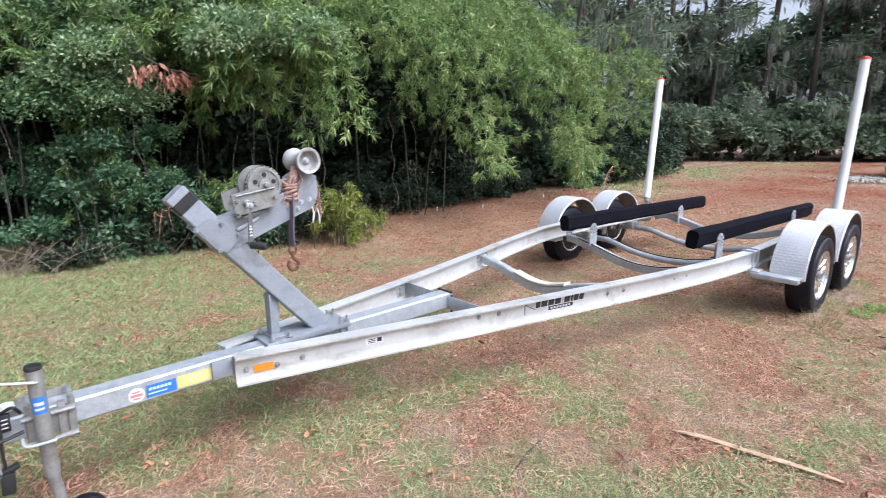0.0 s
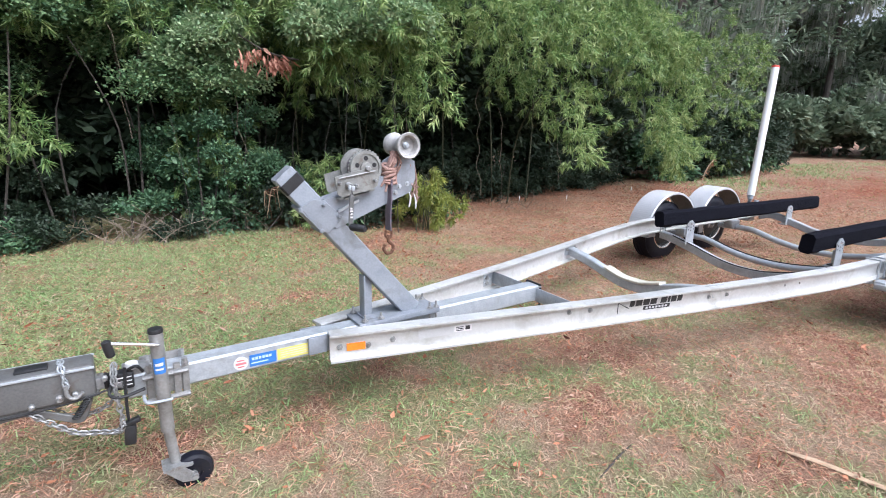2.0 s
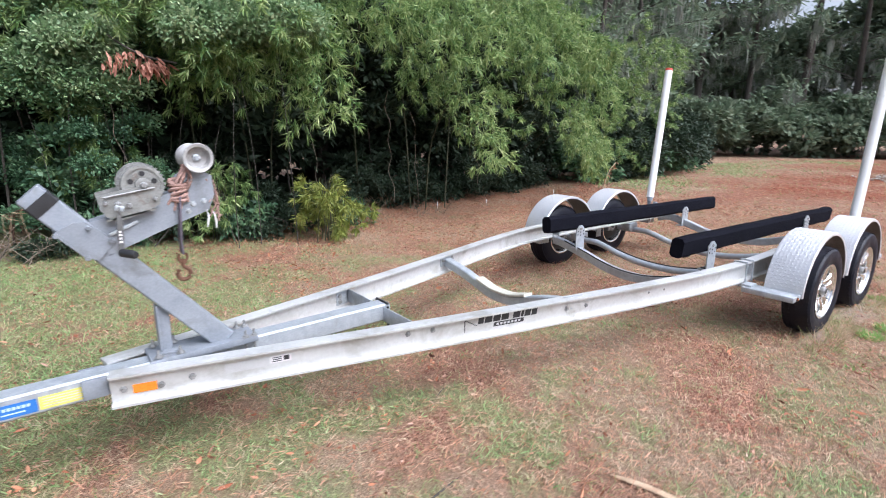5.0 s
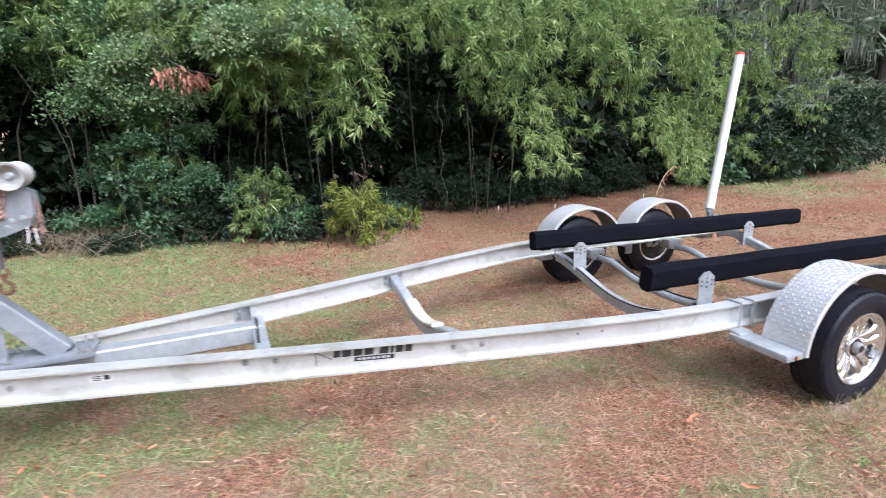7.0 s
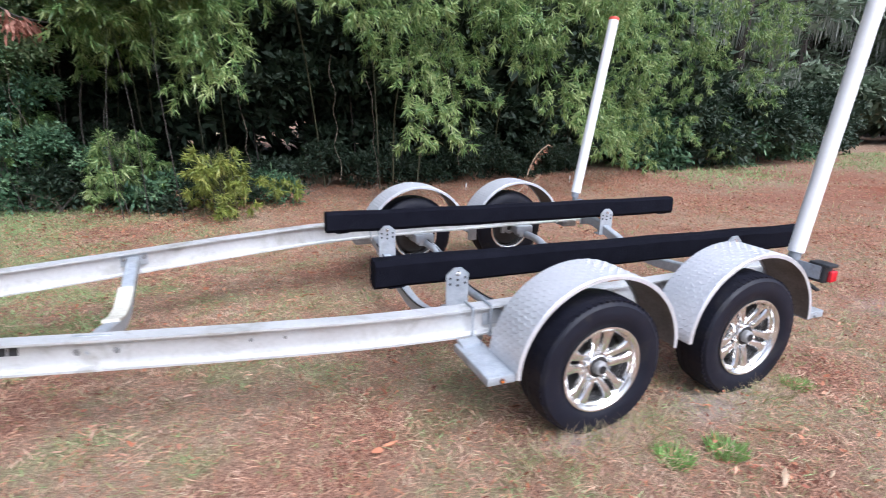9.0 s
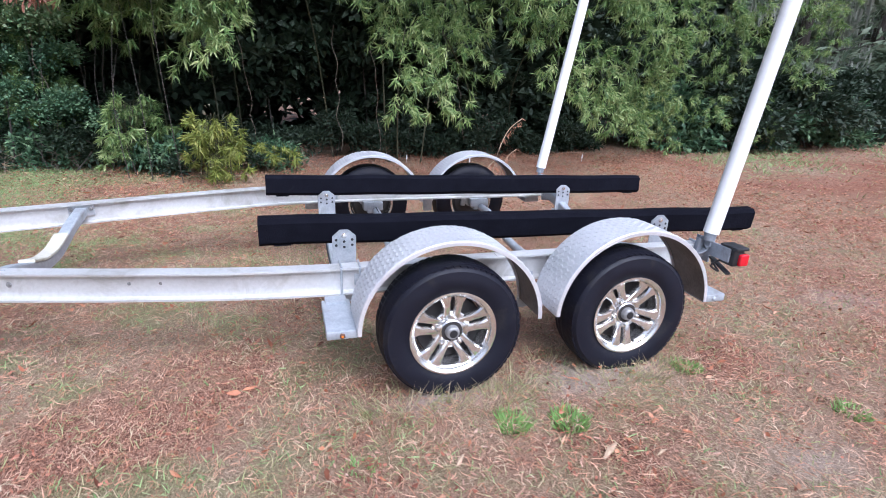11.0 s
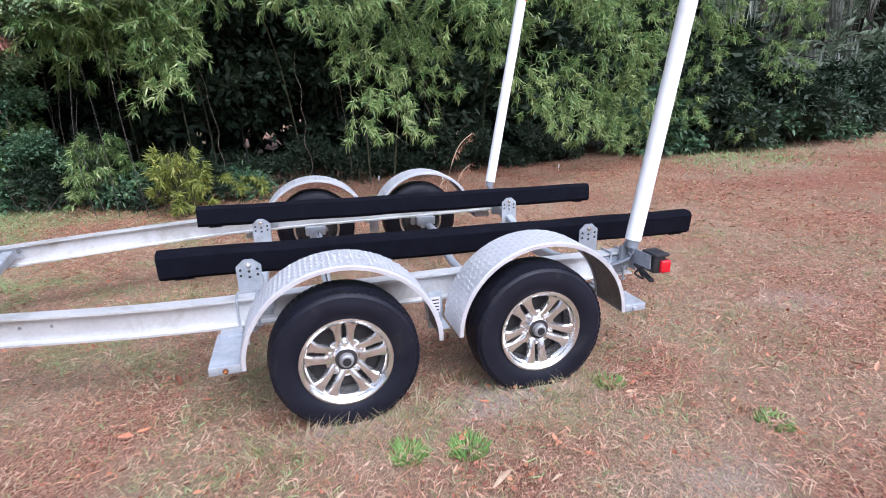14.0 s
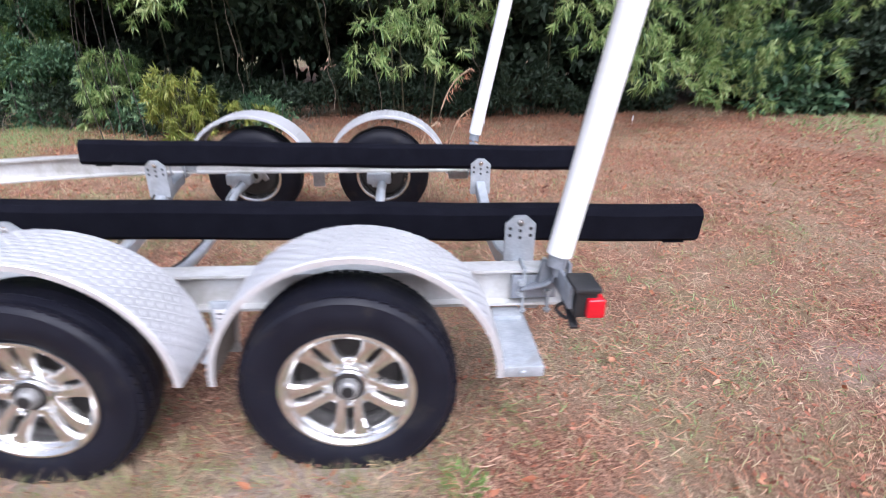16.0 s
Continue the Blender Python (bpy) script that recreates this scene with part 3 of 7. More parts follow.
for x, z, s in ((-0.25, 0.50, 0.012), (-0.275, 0.455, 0.014), (-0.36, 0.445, 0.011), (-0.225, 0.46, 0.012), (-0.50, 0.45, 0.010), (-0.13, 0.50, 0.012)):
    bm = bmesh.new()
    lathe(bm, [(s, 0), (s, -0.014), (s * 0.6, -0.018), (s * 0.55, -0.026), (0.0001, -0.026)], Matrix.Translation((x, -0.063, z)), 8)
    part("bolt", bm, OLDZINC, actuator)


def chain(path, size, wire):
    """Links along a path, each turned a quarter from the last."""
    bm = bmesh.new()
    for i, p in enumerate(path):
        d = (path[min(i + 1, len(path) - 1)] - path[max(i - 1, 0)]).normalized()
        m = Matrix.Translation(p) @ d.to_track_quat("X", "Z").to_matrix().to_4x4() @ pose(0, 0, 0, 90 * (i % 2))
        tube(bm, [m @ Vector((size * math.cos(a), 0.58 * size * math.sin(a), 0)) for a in [2 * math.pi * k / 10 for k in range(11)]], wire, 5)
    return bm


part("latch_chain", chain(smooth_pts([(-0.258, -0.035, 0.585), (-0.256, -0.075, 0.572), (-0.252, -0.082, 0.535), (-0.25, -0.08, 0.505)], 2), 0.017, 0.0036), GALV, actuator, "short bright chain over the housing")
bm = bmesh.new()
tube(bm, smooth_pts([(-0.252, -0.08, 0.505), (-0.248, -0.085, 0.465), (-0.225, -0.085, 0.45), (-0.20, -0.085, 0.47)]), 0.007, 8)
part("latch_pin", bm, OLDZINC, actuator, "bent steel latch pin")
bm = bmesh.new()
for k in range(5):
    lathe(bm, [(0.03, -0.008), (0.034, 0), (0.03, 0.008)], pose(-0.125 + 0.016 * k, -0.025, 0.468, 0, 0, 90), 14)
box(bm, (-0.068, -0.05, 0.472), (0.07, 0.05, 0.07), bevel=0.006)
tube(bm, smooth_pts([(-0.09, -0.07, 0.50), (-0.12, -0.09, 0.44), (-0.08, -0.10, 0.42), (0.0, -0.09, 0.43)]), 0.007, 8)
tube(bm, smooth_pts([(-0.05, -0.07, 0.515), (-0.02, -0.085, 0.53), (0.0, -0.08, 0.50)]), 0.006, 8)
hose = part("brake_hose", bm, BLACK, actuator, "black rubber boot and hose")
bm = bmesh.new()
for k in range(3):
    box(bm, (-0.068, -0.0762, 0.456 + 0.016 * k), (0.056, 0.002, 0.004), bevel=0)
part("print", bm, PALE, hose)
bm = bmesh.new()
lathe(bm, [(0.0001, 0.0), (0.018, 0.004), (0.024, 0.014), (0.022, 0.03), (0.0001, 0.034)], pose(-0.035, -0.045, 0.503, 90), 14)
part("filler_cap", bm, PALE, actuator, "white plastic fluid cap")
bm = bmesh.new()
box(bm, (-0.16, -0.02, 0.47), (0.06, 0.06, 0.05), bevel=0.008)
box(bm, (-0.02, 0, 0.478), (0.10, 0.085, 0.05), bevel=0.008)
lathe(bm, [(0.018, -0.02), (0.02, 0.02), (0.012, 0.03)], pose(-0.085, -0.06, 0.46, 0, 0, 60), 10)
part("link_block", bm, OLDZINC, actuator)
# hanging chains and plug
part("safety_chain", chain(smooth_pts([(-0.095, -0.06, 0.535), (-0.10, -0.095, 0.49), (-0.095, -0.10, 0.40), (-0.09, -0.10, 0.31), (-0.11, -0.09, 0.275), (-0.17, -0.06, 0.275), (-0.24, -0.05, 0.29), (-0.30, -0.05, 0.34), (-0.36, -0.05, 0.40)], 4), 0.018, 0.0038), OLDZINC, actuator, "dull galvanised chain hanging under the housing")
part("safety_chain", chain(smooth_pts([(-0.11, 0.06, 0.44), (-0.12, 0.06, 0.34), (-0.19, 0.05, 0.31), (-0.27, 0.04, 0.33), (-0.33, 0.03, 0.40)], 4), 0.017, 0.003), OLDZINC, actuator, "dull galvanised chain hanging under the housing")
bm = bmesh.new()
tube(bm, smooth_pts([(-0.06, -0.08, 0.53), (-0.066, -0.085, 0.44), (-0.07, -0.09, 0.36), (-0.068, -0.09, 0.31)]), 0.006, 8)
box(bm, (-0.066, -0.09, 0.30), (0.075, 0.03, 0.02), (0, -14, 0), 0.006)
box(bm, (-0.070, -0.09, 0.25), (0.042, 0.032, 0.085), (0, 6, 0), 0.008)
part("wiring_plug", bm, BLACK, actuator, "black wiring plug hanging on its cable")
bm = bmesh.new()
tube(bm, smooth_pts([(-0.62, -0.05, 0.425), (-0.42, -0.06, 0.418), (-0.24, -0.07, 0.43), (-0.12, -0.07, 0.45)]), 0.004, 8)
for k in range(9):
    tube(bm, [(-0.235 + 0.006 * k + 0.012 * math.cos(a), -0.06 + 0.014 * math.sin(a), 0.36 + 0.009 * k) for a in [2 * math.pi * q / 8 for q in range(9)]], 0.0035, 5)
part("cable", bm, BLACK, actuator, "thin black cable with a coiled end")
bm = bmesh.new()
sweep(bm, smooth_pts([(-0.42, -0.035, 0.425), (-0.33, -0.045, 0.395), (-0.26, -0.05, 0.36), (-0.228, -0.05, 0.345), (-0.212, -0.05, 0.36), (-0.185, -0.045, 0.43)], 4), square(0.012, 0.028, 0.003))
part("lever_arm", bm, HOUSING, actuator, "bent grey steel lever under the housing")
# The slot's dark inside is put into a black plate.
bm = bmesh.new()
box(bm, (-0.35, 0.0, 0.566), (0.10, 0.05, 0.012), (0, 0.5, 0), 0.004)
part("slot_plate", bm, BLACK, actuator, "black plate standing for the dark slot in the housing's top")

# jack stand at the tongue's side
JX, JY = 0.056, -0.15
bm = bmesh.new()
tube(bm, [(JX + 0.002, JY, 0.26), (JX, JY, 0.682)], 0.0255, 18)
jack = part("jack", bm, JACKMAT, trailer, "weathered swivel jack with a crank and a caster wheel")
bm = bmesh.new()
lathe(bm, [(0.0001, 0), (0.026, 0), (0.0272, 0.004), (0.0272, 0.014), (0.0268, 0.016)], pose(JX, JY, 0.694, -90), 18)
part("jack_cap", bm, BLACK, jack)
bm = bmesh.new()
tube(bm, [(JX + 0.018, JY, 0.09), (JX + 0.002, JY, 0.27)], 0.020, 16)
part("inner_tube", bm, JACKMAT, jack)
bm = bmesh.new()
for k in range(9):
    a = math.pi * (1.2 + 0.55 * k / 9)
    b = math.pi * (1.2 + 0.55 * (k + 1) / 9)
    vs = [bm.verts.new((JX + 0.0262 * math.cos(t), JY + 0.0262 * math.sin(t), z)) for t, z in ((a, 0.515), (b, 0.515), (b, 0.58), (a, 0.58))]
    bm.faces.new(vs)
jl = part("jack_label", bm, BLUE, jack, "blue wrap-around label")
for z0, z1 in ((0.53, 0.538), (0.548, 0.56)):
    bm = bmesh.new()
    for k in range(6):
        a, b = math.pi * (1.3 + 0.06 * k), math.pi * (1.35 + 0.06 * k)
        bm.faces.new([bm.verts.new((JX + 0.0268 * math.cos(t), JY + 0.0268 * math.sin(t), z)) for t, z in ((a, z0), (b, z0), (b, z1), (a, z1))])
    part("print", bm, PALE, jl)
bm = bmesh.new()
tube(bm, smooth_pts([(JX, JY - 0.027, 0.640), (JX - 0.01, JY - 0.036, 0.643), (JX - 0.13, JY - 0.04, 0.676), (JX - 0.155, JY - 0.04, 0.682)], 4), 0.0065, 10)
crank = part("crank_arm", bm, ALLOY, jack, "bright steel crank arm")
bm = bmesh.new()
lathe(bm, [(0.010, 0), (0.0155, 0.004), (0.0165, 0.03), (0.0155, 0.06), (0.011, 0.066), (0.0001, 0.066)], pose(JX - 0.162, JY - 0.04, 0.694, -90, 0, 0) @ pose(0, 0, 0, 0, 0, -10), 14)
part("crank_grip", bm, BLACK, crank)
bm = bmesh.new()
prism(bm, [(JX - 0.035, 0.098), (JX + 0.07, 0.098), (JX + 0.075, 0.106), (JX + 0.03, 0.112), (JX - 0.035, 0.106)], JY - 0.05, JY + 0.04)
for s in (-1, 1):
    prism(bm, [(JX - 0.03, 0.10), (JX + 0.04, 0.10), (JX + 0.09, 0.05), (JX + 0.075, 0.025), (JX + 0.03, 0.035)], JY + s * 0.040 - 0.005, JY + s * 0.044 - 0.005)
lathe(bm, [(0.012, -0.055), (0.012, 0.055)], Matrix.Translation((JX + 0.078, JY - 0.005, 0.045)), 10)
fork = part("caster_fork", bm, OLDZINC, jack, "bent galvanised caster fork")
bm = bmesh.new()
lathe(bm, [(0.03, -0.028), (0.062, -0.028), (0.074, -0.02), (0.078, 0), (0.074, 0.02), (0.062, 0.028), (0.03, 0.028)], Matrix.Translation((JX + 0.078, JY - 0.005, 0.052)), 28, True)
lathe(bm, [(0.012, -0.022), (0.032, -0.02), (0.032, 0.02), (0.012, 0.022)], Matrix.Translation((JX + 0.078, JY - 0.005, 0.052)), 20, True)
part("caster_wheel", bm, RUBBER, jack, "small black caster wheel in the grass")
for x in (0.022, 0.118, 0.15):
    bm = bmesh.new()
    box(bm, (x, -0.066, 0.425), (0.026, 0.024, 0.15), (0, 2, 0), 0.004)
    part("clamp_bar", bm, JACKMAT, jack)
for y, w, h in ((-0.062, 0.15, 0.10), (0.062, 0.17, 0.15)):
    bm = bmesh.new()
    box(bm, (0.08, y, 0.43), (w, 0.012, h), bevel=0.004)
    part("bracket_plate", bm, JACKMAT, jack)
for x in (0.02, 0.15):
    for y, z in ((-0.075, 0.51), (0.03, 0.507)):
        bm = bmesh.new()
        tube(bm, [(x, y, z - 0.02), (x, y, z + 0.01)], 0.012, 6)
        part("bolt", bm, OLDZINC, jack)
for z in (0.47, 0.365):
    bm = bmesh.new()
    tube(bm, [(-0.005, -0.085, z), (0.16, -0.085, z)], 0.011, 8)
    part("bolt", bm, OLDZINC, jack)
bm = bmesh.new()
tube(bm, smooth_pts([(JX + 0.03, JY - 0.035, 0.405), (JX - 0.03, JY - 0.04, 0.41), (JX - 0.06, JY - 0.035, 0.415), (JX - 0.065, JY - 0.0, 0.43)]), 0.006, 8)
part("swivel_pin", bm, GALV, jack, "bright bent pin")

# winch stand
bm = bmesh.new()
box(bm, (1.16, 0, 0.503), (0.46, 0.17, 0.012), (0, -1, 0), 0.003)
stand = part("winch_stand", bm, STAND, trailer, "grey painted steel winch stand leaning forward")
A, B = Vector((1.255, 0, 0.505)), Vector((0.625, 0, 1.232))
D = (B - A).normalized()
bm = bmesh.new()
sweep(bm, [A, B + D * 0.016, B + D * 0.022], square(0.078, 0.10, 0.006), True, [1, 1, 0.93])
part("mast", bm, STAND, stand)
bm = bmesh.new()
sweep(bm, [B - D * 0.062, B - D * 0.012], square(0.084, 0.106, 0.008))
part("mast_band", bm, BLACK, stand, "black rubber band behind the mast's end")
bm = bmesh.new()
box(bm, (1.006, 0, 0.62), (0.055, 0.008, 0.22), bevel=0.002)
box(bm, (1.006, 0.0, 0.512), (0.07, 0.10, 0.008), bevel=0.002)
box(bm, (0.983, 0, 0.62), (0.008, 0.06, 0.22), bevel=0.002)
part("prop", bm, STAND, stand)
bm = bmesh.new()
for s in (-1, 1):
    prism(bm, [(0.672, 1.098), (0.764, 0.985), (0.80, 0.972), (0.868, 1.04), (0.775, 1.125), (0.735, 1.13)], s * 0.048, s * 0.054)
for p, q in (((0.672, 1.094), (0.764, 0.985)),):
    box(bm, ((p[0] + q[0]) / 2 - 0.002, 0, (p[1] + q[1]) / 2 - 0.002), (0.13, 0.108, 0.006), (0, 49, 0), 0.002)
for p, q in (((0.775, 1.125), (0.868, 1.04)),):
    box(bm, ((p[0] + q[0]) / 2, 0, (p[1] + q[1]) / 2), (0.13, 0.108, 0.006), (0, 43, 0), 0.002)
collar = part("collar", bm, STAND, stand)
for x, z in ((0.675, 1.085), (0.765, 0.985), (0.85, 1.045), (0.78, 1.105)):
    bm = bmesh.new()
    bolt(bm, (x, -0.054, z), "y", 0.008, 0.014)
    part("bolt", bm, STAND, stand)
for x, z in ((0.676, 1.088), (0.762, 0.984)):
    bm = bmesh.new()
    tube(bm, [(x, -0.066, z), (x, 0.066, z)], 0.008, 8)
    part("clamp_bolt", bm, STAND, stand)
bm = bmesh.new()
for s in (-1, 1):
    prism(bm, [(0.775, 1.12), (0.802, 1.03), (0.84, 0.985), (0.92, 1.015), (1.134, 1.097), (1.234, 1.132), (1.262, 1.20), (1.257, 1.285), (1.19, 1.32), (1.125, 1.285), (1.09, 1.215), (0.90, 1.15)], s * 0.038, s * 0.044)
prism(bm, [(0.79, 1.125), (0.90, 1.155), (1.09, 1.22), (1.09, 1.212), (0.90, 1.147), (0.79, 1.117)], -0.038, 0.038)
arm = part("winch_arm", bm, STAND, stand)
for x, z in ((1.17, 1.165), (1.215, 1.175), (1.15, 1.135)):
    bm = bmesh.new()
    bolt(bm, (x, -0.044, z), "y", 0.009, 0.008)
    part("bolt", bm, GALV, stand)
bm = bmesh.new()
box(bm, (0.90, -0.05, 1.09), (0.115, 0.012, 0.014), (0, -24, 0), 0.003)
part("slot_bolt", bm, GALV, stand)
for x in (0.962, 1.05, 1.335, 1.375):
    for y in (-0.072, 0.072):
        bm = bmesh.new()
        tube(bm, [(x, y, 0.40), (x, y, 0.545)], 0.006, 8)
        bolt(bm, (x, y, 0.512), "z", 0.013, 0.011, 1)
        part("clamp_stud", bm, OLDZINC, stand)
for y in (-0.083, 0.083):
    bm = bmesh.new()
    box(bm, (1.16, y, 0.495), (0.46, 0.006, 0.03), (0, -1, 0), 0.002)
    part("foot_flange", bm, STAND, stand)
# a withered leaf caught under the mast's end
rl = np.random.default_rng(12)
for k in range(7):
    bm = bmesh.new()
    x0, y0 = 0.585 - 0.009 * k, -0.02 + 0.01 * (k % 3)
    l = 0.08 + 0.06 * rl.uniform()
    sweep(bm, smooth_pts([(x0 + 0.04, y0, 1.20 - 0.008 * k), (x0 + 0.012, y0 - 0.006, 1.198 - 0.006 * k), (x0 - 0.002, y0 - 0.008, 1.175), (x0 - 0.004 + 0.014 * rl.normal(), y0, 1.20 - l - 0.02)], 3), [(-0.004, 0.001), (0, -0.0015), (0.004, 0.001), (0, 0.002)], True, [0.5, 0.8, 1, 1.2, 1.2, 1.1, 0.9, 0.7, 0.5, 0.3])
    part("withered_leaf", bm, RUST if k % 3 else STRIP, stand, "dry brown leaf strips hanging under the mast cap")
# winch
bm = bmesh.new()
for y in (-0.082, 0.05):
    prism(bm, [(0.826, 1.228), (0.885, 1.243), (1.0, 1.262), (1.05, 1.235), (1.035, 1.18), (0.99, 1.153), (0.875, 1.122), (0.838, 1.15)], y, y + 0.006)
prism(bm, [(0.845, 1.132), (1.02, 1.165), (1.02, 1.158), (0.845, 1.125)], -0.082, 0.056)
winch = part("winch_body", bm, WINCHM, stand, "oxidised hand winch with a large drum gear")
bm = bmesh.new()
GX, GZ = 0.985, 1.262
lathe(bm, [(0.02, -0.066), (0.076, -0.066), (0.080, -0.06), (0.080, -0.05), (0.076, -0.046), (0.02, -0.046)], Matrix.Translation((GX, 0, GZ)), 30, True)
lathe(bm, [(0.02, 0.03), (0.085, 0.03), (0.085, 0.036), (0.02, 0.036)], Matrix.Translation((GX, 0, GZ)), 30, True)
for k in range(30):
    a = 2 * math.pi * k / 30
    box(bm, (GX + 0.083 * math.cos(a), -0.055, GZ + 0.083 * math.sin(a)), (0.005, 0.012, 0.008), (0, -math.degrees(a), 0), 0)
lathe(bm, [(0.066, -0.066), (0.078, -0.066), (0.078, -0.072), (0.066, -0.072)], Matrix.Translation((GX, 0, GZ)), 30, True)
part("drum_gear", bm, WINCHM, winch)
bm = bmesh.new()
lathe(bm, [(0.02, -0.044), (0.055, -0.044), (0.062, -0.02), (0.06, 0.01), (0.055, 0.028), (0.02, 0.028)], Matrix.Translation((GX, 0, GZ)), 24, True)
part("strap_roll", bm, WEB, winch)
for k in range(5):
    a = 2 * math.pi * k / 5 + 0.3
    bm = bmesh.new()
    lathe(bm, [(0.011, -0.067), (0.011, -0.0685), (0.0001, -0.0685)], Matrix.Translation((GX + 0.045 * math.cos(a), 0, GZ + 0.045 * math.sin(a))), 10)
    part("gear_hole", bm, BLACK, winch)
for x, z, r in ((0.985, 1.262, 0.013), (0.888, 1.19, 0.014), (0.925, 1.185, 0.010), (0.845, 1.20, 0.008), (1.02, 1.205, 0.008)):
    bm = bmesh.new()
    lathe(bm, [(r, -0.082), (r, -0.098), (r * 0.7, -0.102), (0.0001, -0.102)], Matrix.Translation((x, 0, z)), 10)
    part("shaft_nut", bm, OLDZINC, winch)
bm = bmesh.new()
sweep(bm, [(0.888, -0.118, 1.195), (0.884, -0.135, 1.17), (0.88, -0.138, 1.14), (0.872, -0.138, 1.005)], square(0.008, 0.021, 0.002))
handle = part("winch_handle", bm, HOUSING, winch, "straight steel winch handle")
bm = bmesh.new()
box(bm, (0.886, -0.128, 1.182), (0.032, 0.012, 0.022), (0, 14, 0), 0.004)
part("handle_head", bm, GALV, handle)
for k, z in enumerate((1.052, 1.066, 1.080, 1.092)):
    bm = bmesh.new()
    box(bm, (0.8755, -0.1432, z), (0.012 - 0.003 * (k % 2), 0.002, 0.008), (0, 3, 0), 0)
    part("handle_label", bm, PALE, handle)
bm = bmesh.new()
lathe(bm, [(0.013, 0), (0.017, -0.005), (0.0165, -0.075), (0.012, -0.083), (0.0001, -0.083)], pose(0.872, -0.138, 1.008, 0, 0, 28), 14)
part("handle_grip", bm, BLACK, handle)
bm = bmesh.new()
tube(bm, [(0.842, -0.09, 1.222), (1.022, -0.09, 1.25)], 0.004, 8)
part("tie_rod", bm, OLDZINC, winch)
bm = bmesh.new()
lathe(bm, [(0.03, -0.067), (0.028, -0.078), (0.018, -0.08), (0.0001, -0.08)], Matrix.Translation((GX, 0, GZ)), 16)
part("gear_hub", bm, WINCHM, winch)
# bow roller, rope and strap with its hook
bm = bmesh.new()
RX, RZ = 1.20, 1.362
lathe(bm, [(0.014, -0.052), (0.042, -0.056), (0.049, -0.090), (0.060, -0.094), (0.063, -0.088), (0.058, -0.066), (0.04, -0.028), (0.033, 0), (0.04, 0.022), (0.052, 0.04), (0.058, 0.058), (0.055, 0.076), (0.04, 0.088), (0.014, 0.09)],
      Matrix.Translation((RX, 0, RZ)), 30, True)
roller = part("bow_roller", bm, NYLON, stand, "dirty white nylon bow roller")
bm = bmesh.new()
lathe(bm, [(0.016, -0.05), (0.016, -0.062), (0.009, -0.066), (0.009, -0.072), (0.0001, -0.072)], Matrix.Translation((RX, 0, RZ)), 10)
part("roller_pin", bm, GALV, roller)
bm = bmesh.new()
rng = random.Random(4)
for k in range(16):
    a = rng.uniform(0, 6.28)
    x0, y0 = 1.125 + rng.uniform(-0.03, 0.03), -0.03 + rng.uniform(-0.03, 0.05)
    tube(bm, smooth_pts([(RX - 0.03 + rng.uniform(-0.02, 0.02), y0 * 0.6, RZ - 0.03), (x0 + 0.02, y0 - 0.015, 1.28), (x0, y0, 1.23 + rng.uniform(-0.02, 0.02)), (x0 - 0.008 + rng.uniform(-0.02, 0.02), y0, 1.17 + rng.uniform(-0.03, 0.03))], 4), 0.0055, 6)
for k in range(7):
    z = 1.195 + 0.011 * k
    tube(bm, [(1.122 + 0.034 * math.cos(t), -0.03 + 0.03 * math.sin(t), z + 0.012 * math.sin(t + k)) for t in [2 * math.pi * i / 10 for i in range(11)]], 0.008, 6)
part("frayed_rope", bm, ROPE, stand, "brown frayed rope wound below the roller")
bm = bmesh.new()
for k in range(11):
    x0, z0 = 1.245 + rng.uniform(-0.022, 0.022), 1.24 + rng.uniform(-0.07, 0.03)
    tube(bm, smooth_pts([(x0, rng.uniform(-0.05, 0.0), z0), (x0 + 0.015, -0.03, z0 - 0.07), (x0 + rng.uniform(-0.03, 0.03), -0.04 + rng.uniform(-0.02, 0.02), z0 - rng.uniform(0.07, 0.15))], 3), 0.003, 5)
tagged(part("loose_strands", bm, ROPE, stand, "frayed rope ends"), kind="stuff")
for k, (x0, z0) in enumerate(((1.222, 1.135), (1.25, 1.125))):
    bm = bmesh.new()
    tube(bm, smooth_pts([(x0, -0.05, z0), (x0 + 0.004, -0.06, z0 - 0.03), (x0 - 0.004 + 0.01 * k, -0.058, z0 - 0.075)], 3), 0.0042, 7, [0.5, 0.6, 0.8, 1, 1.1, 1.0, 0.7])
    part("rope_end", bm, PALE, stand, "white frayed rope end")
bm = bmesh.new()
sweep(bm, smooth_pts([(1.118, -0.045, 1.20), (1.11, -0.055, 1.12), (1.104, -0.055, 1.03), (1.105, -0.055, 0.955)]), [(0.028, -0.003), (0.028, 0.003), (-0.028, 0.003), (-0.028, -0.003)])
strap = part("winch_strap", bm, WEB, stand, "dark worn webbing strap hanging from the winch")
bm = bmesh.new()
tube(bm, smooth_pts([(1.09, -0.055, 0.955), (1.088, -0.055, 0.93), (1.105, -0.055, 0.915), (1.122, -0.055, 0.93), (1.12, -0.055, 0.955)]), 0.006, 8)
tube(bm, smooth_pts([(1.105, -0.055, 0.93), (1.104, -0.055, 0.90), (1.128, -0.055, 0.875), (1.122, -0.055, 0.845), (1.095, -0.055, 0.84), (1.078, -0.055, 0.862), (1.085, -0.055, 0.885)]), 0.0085, 8)
part("strap_hook", bm, RUST, strap, "rusted snap hook")

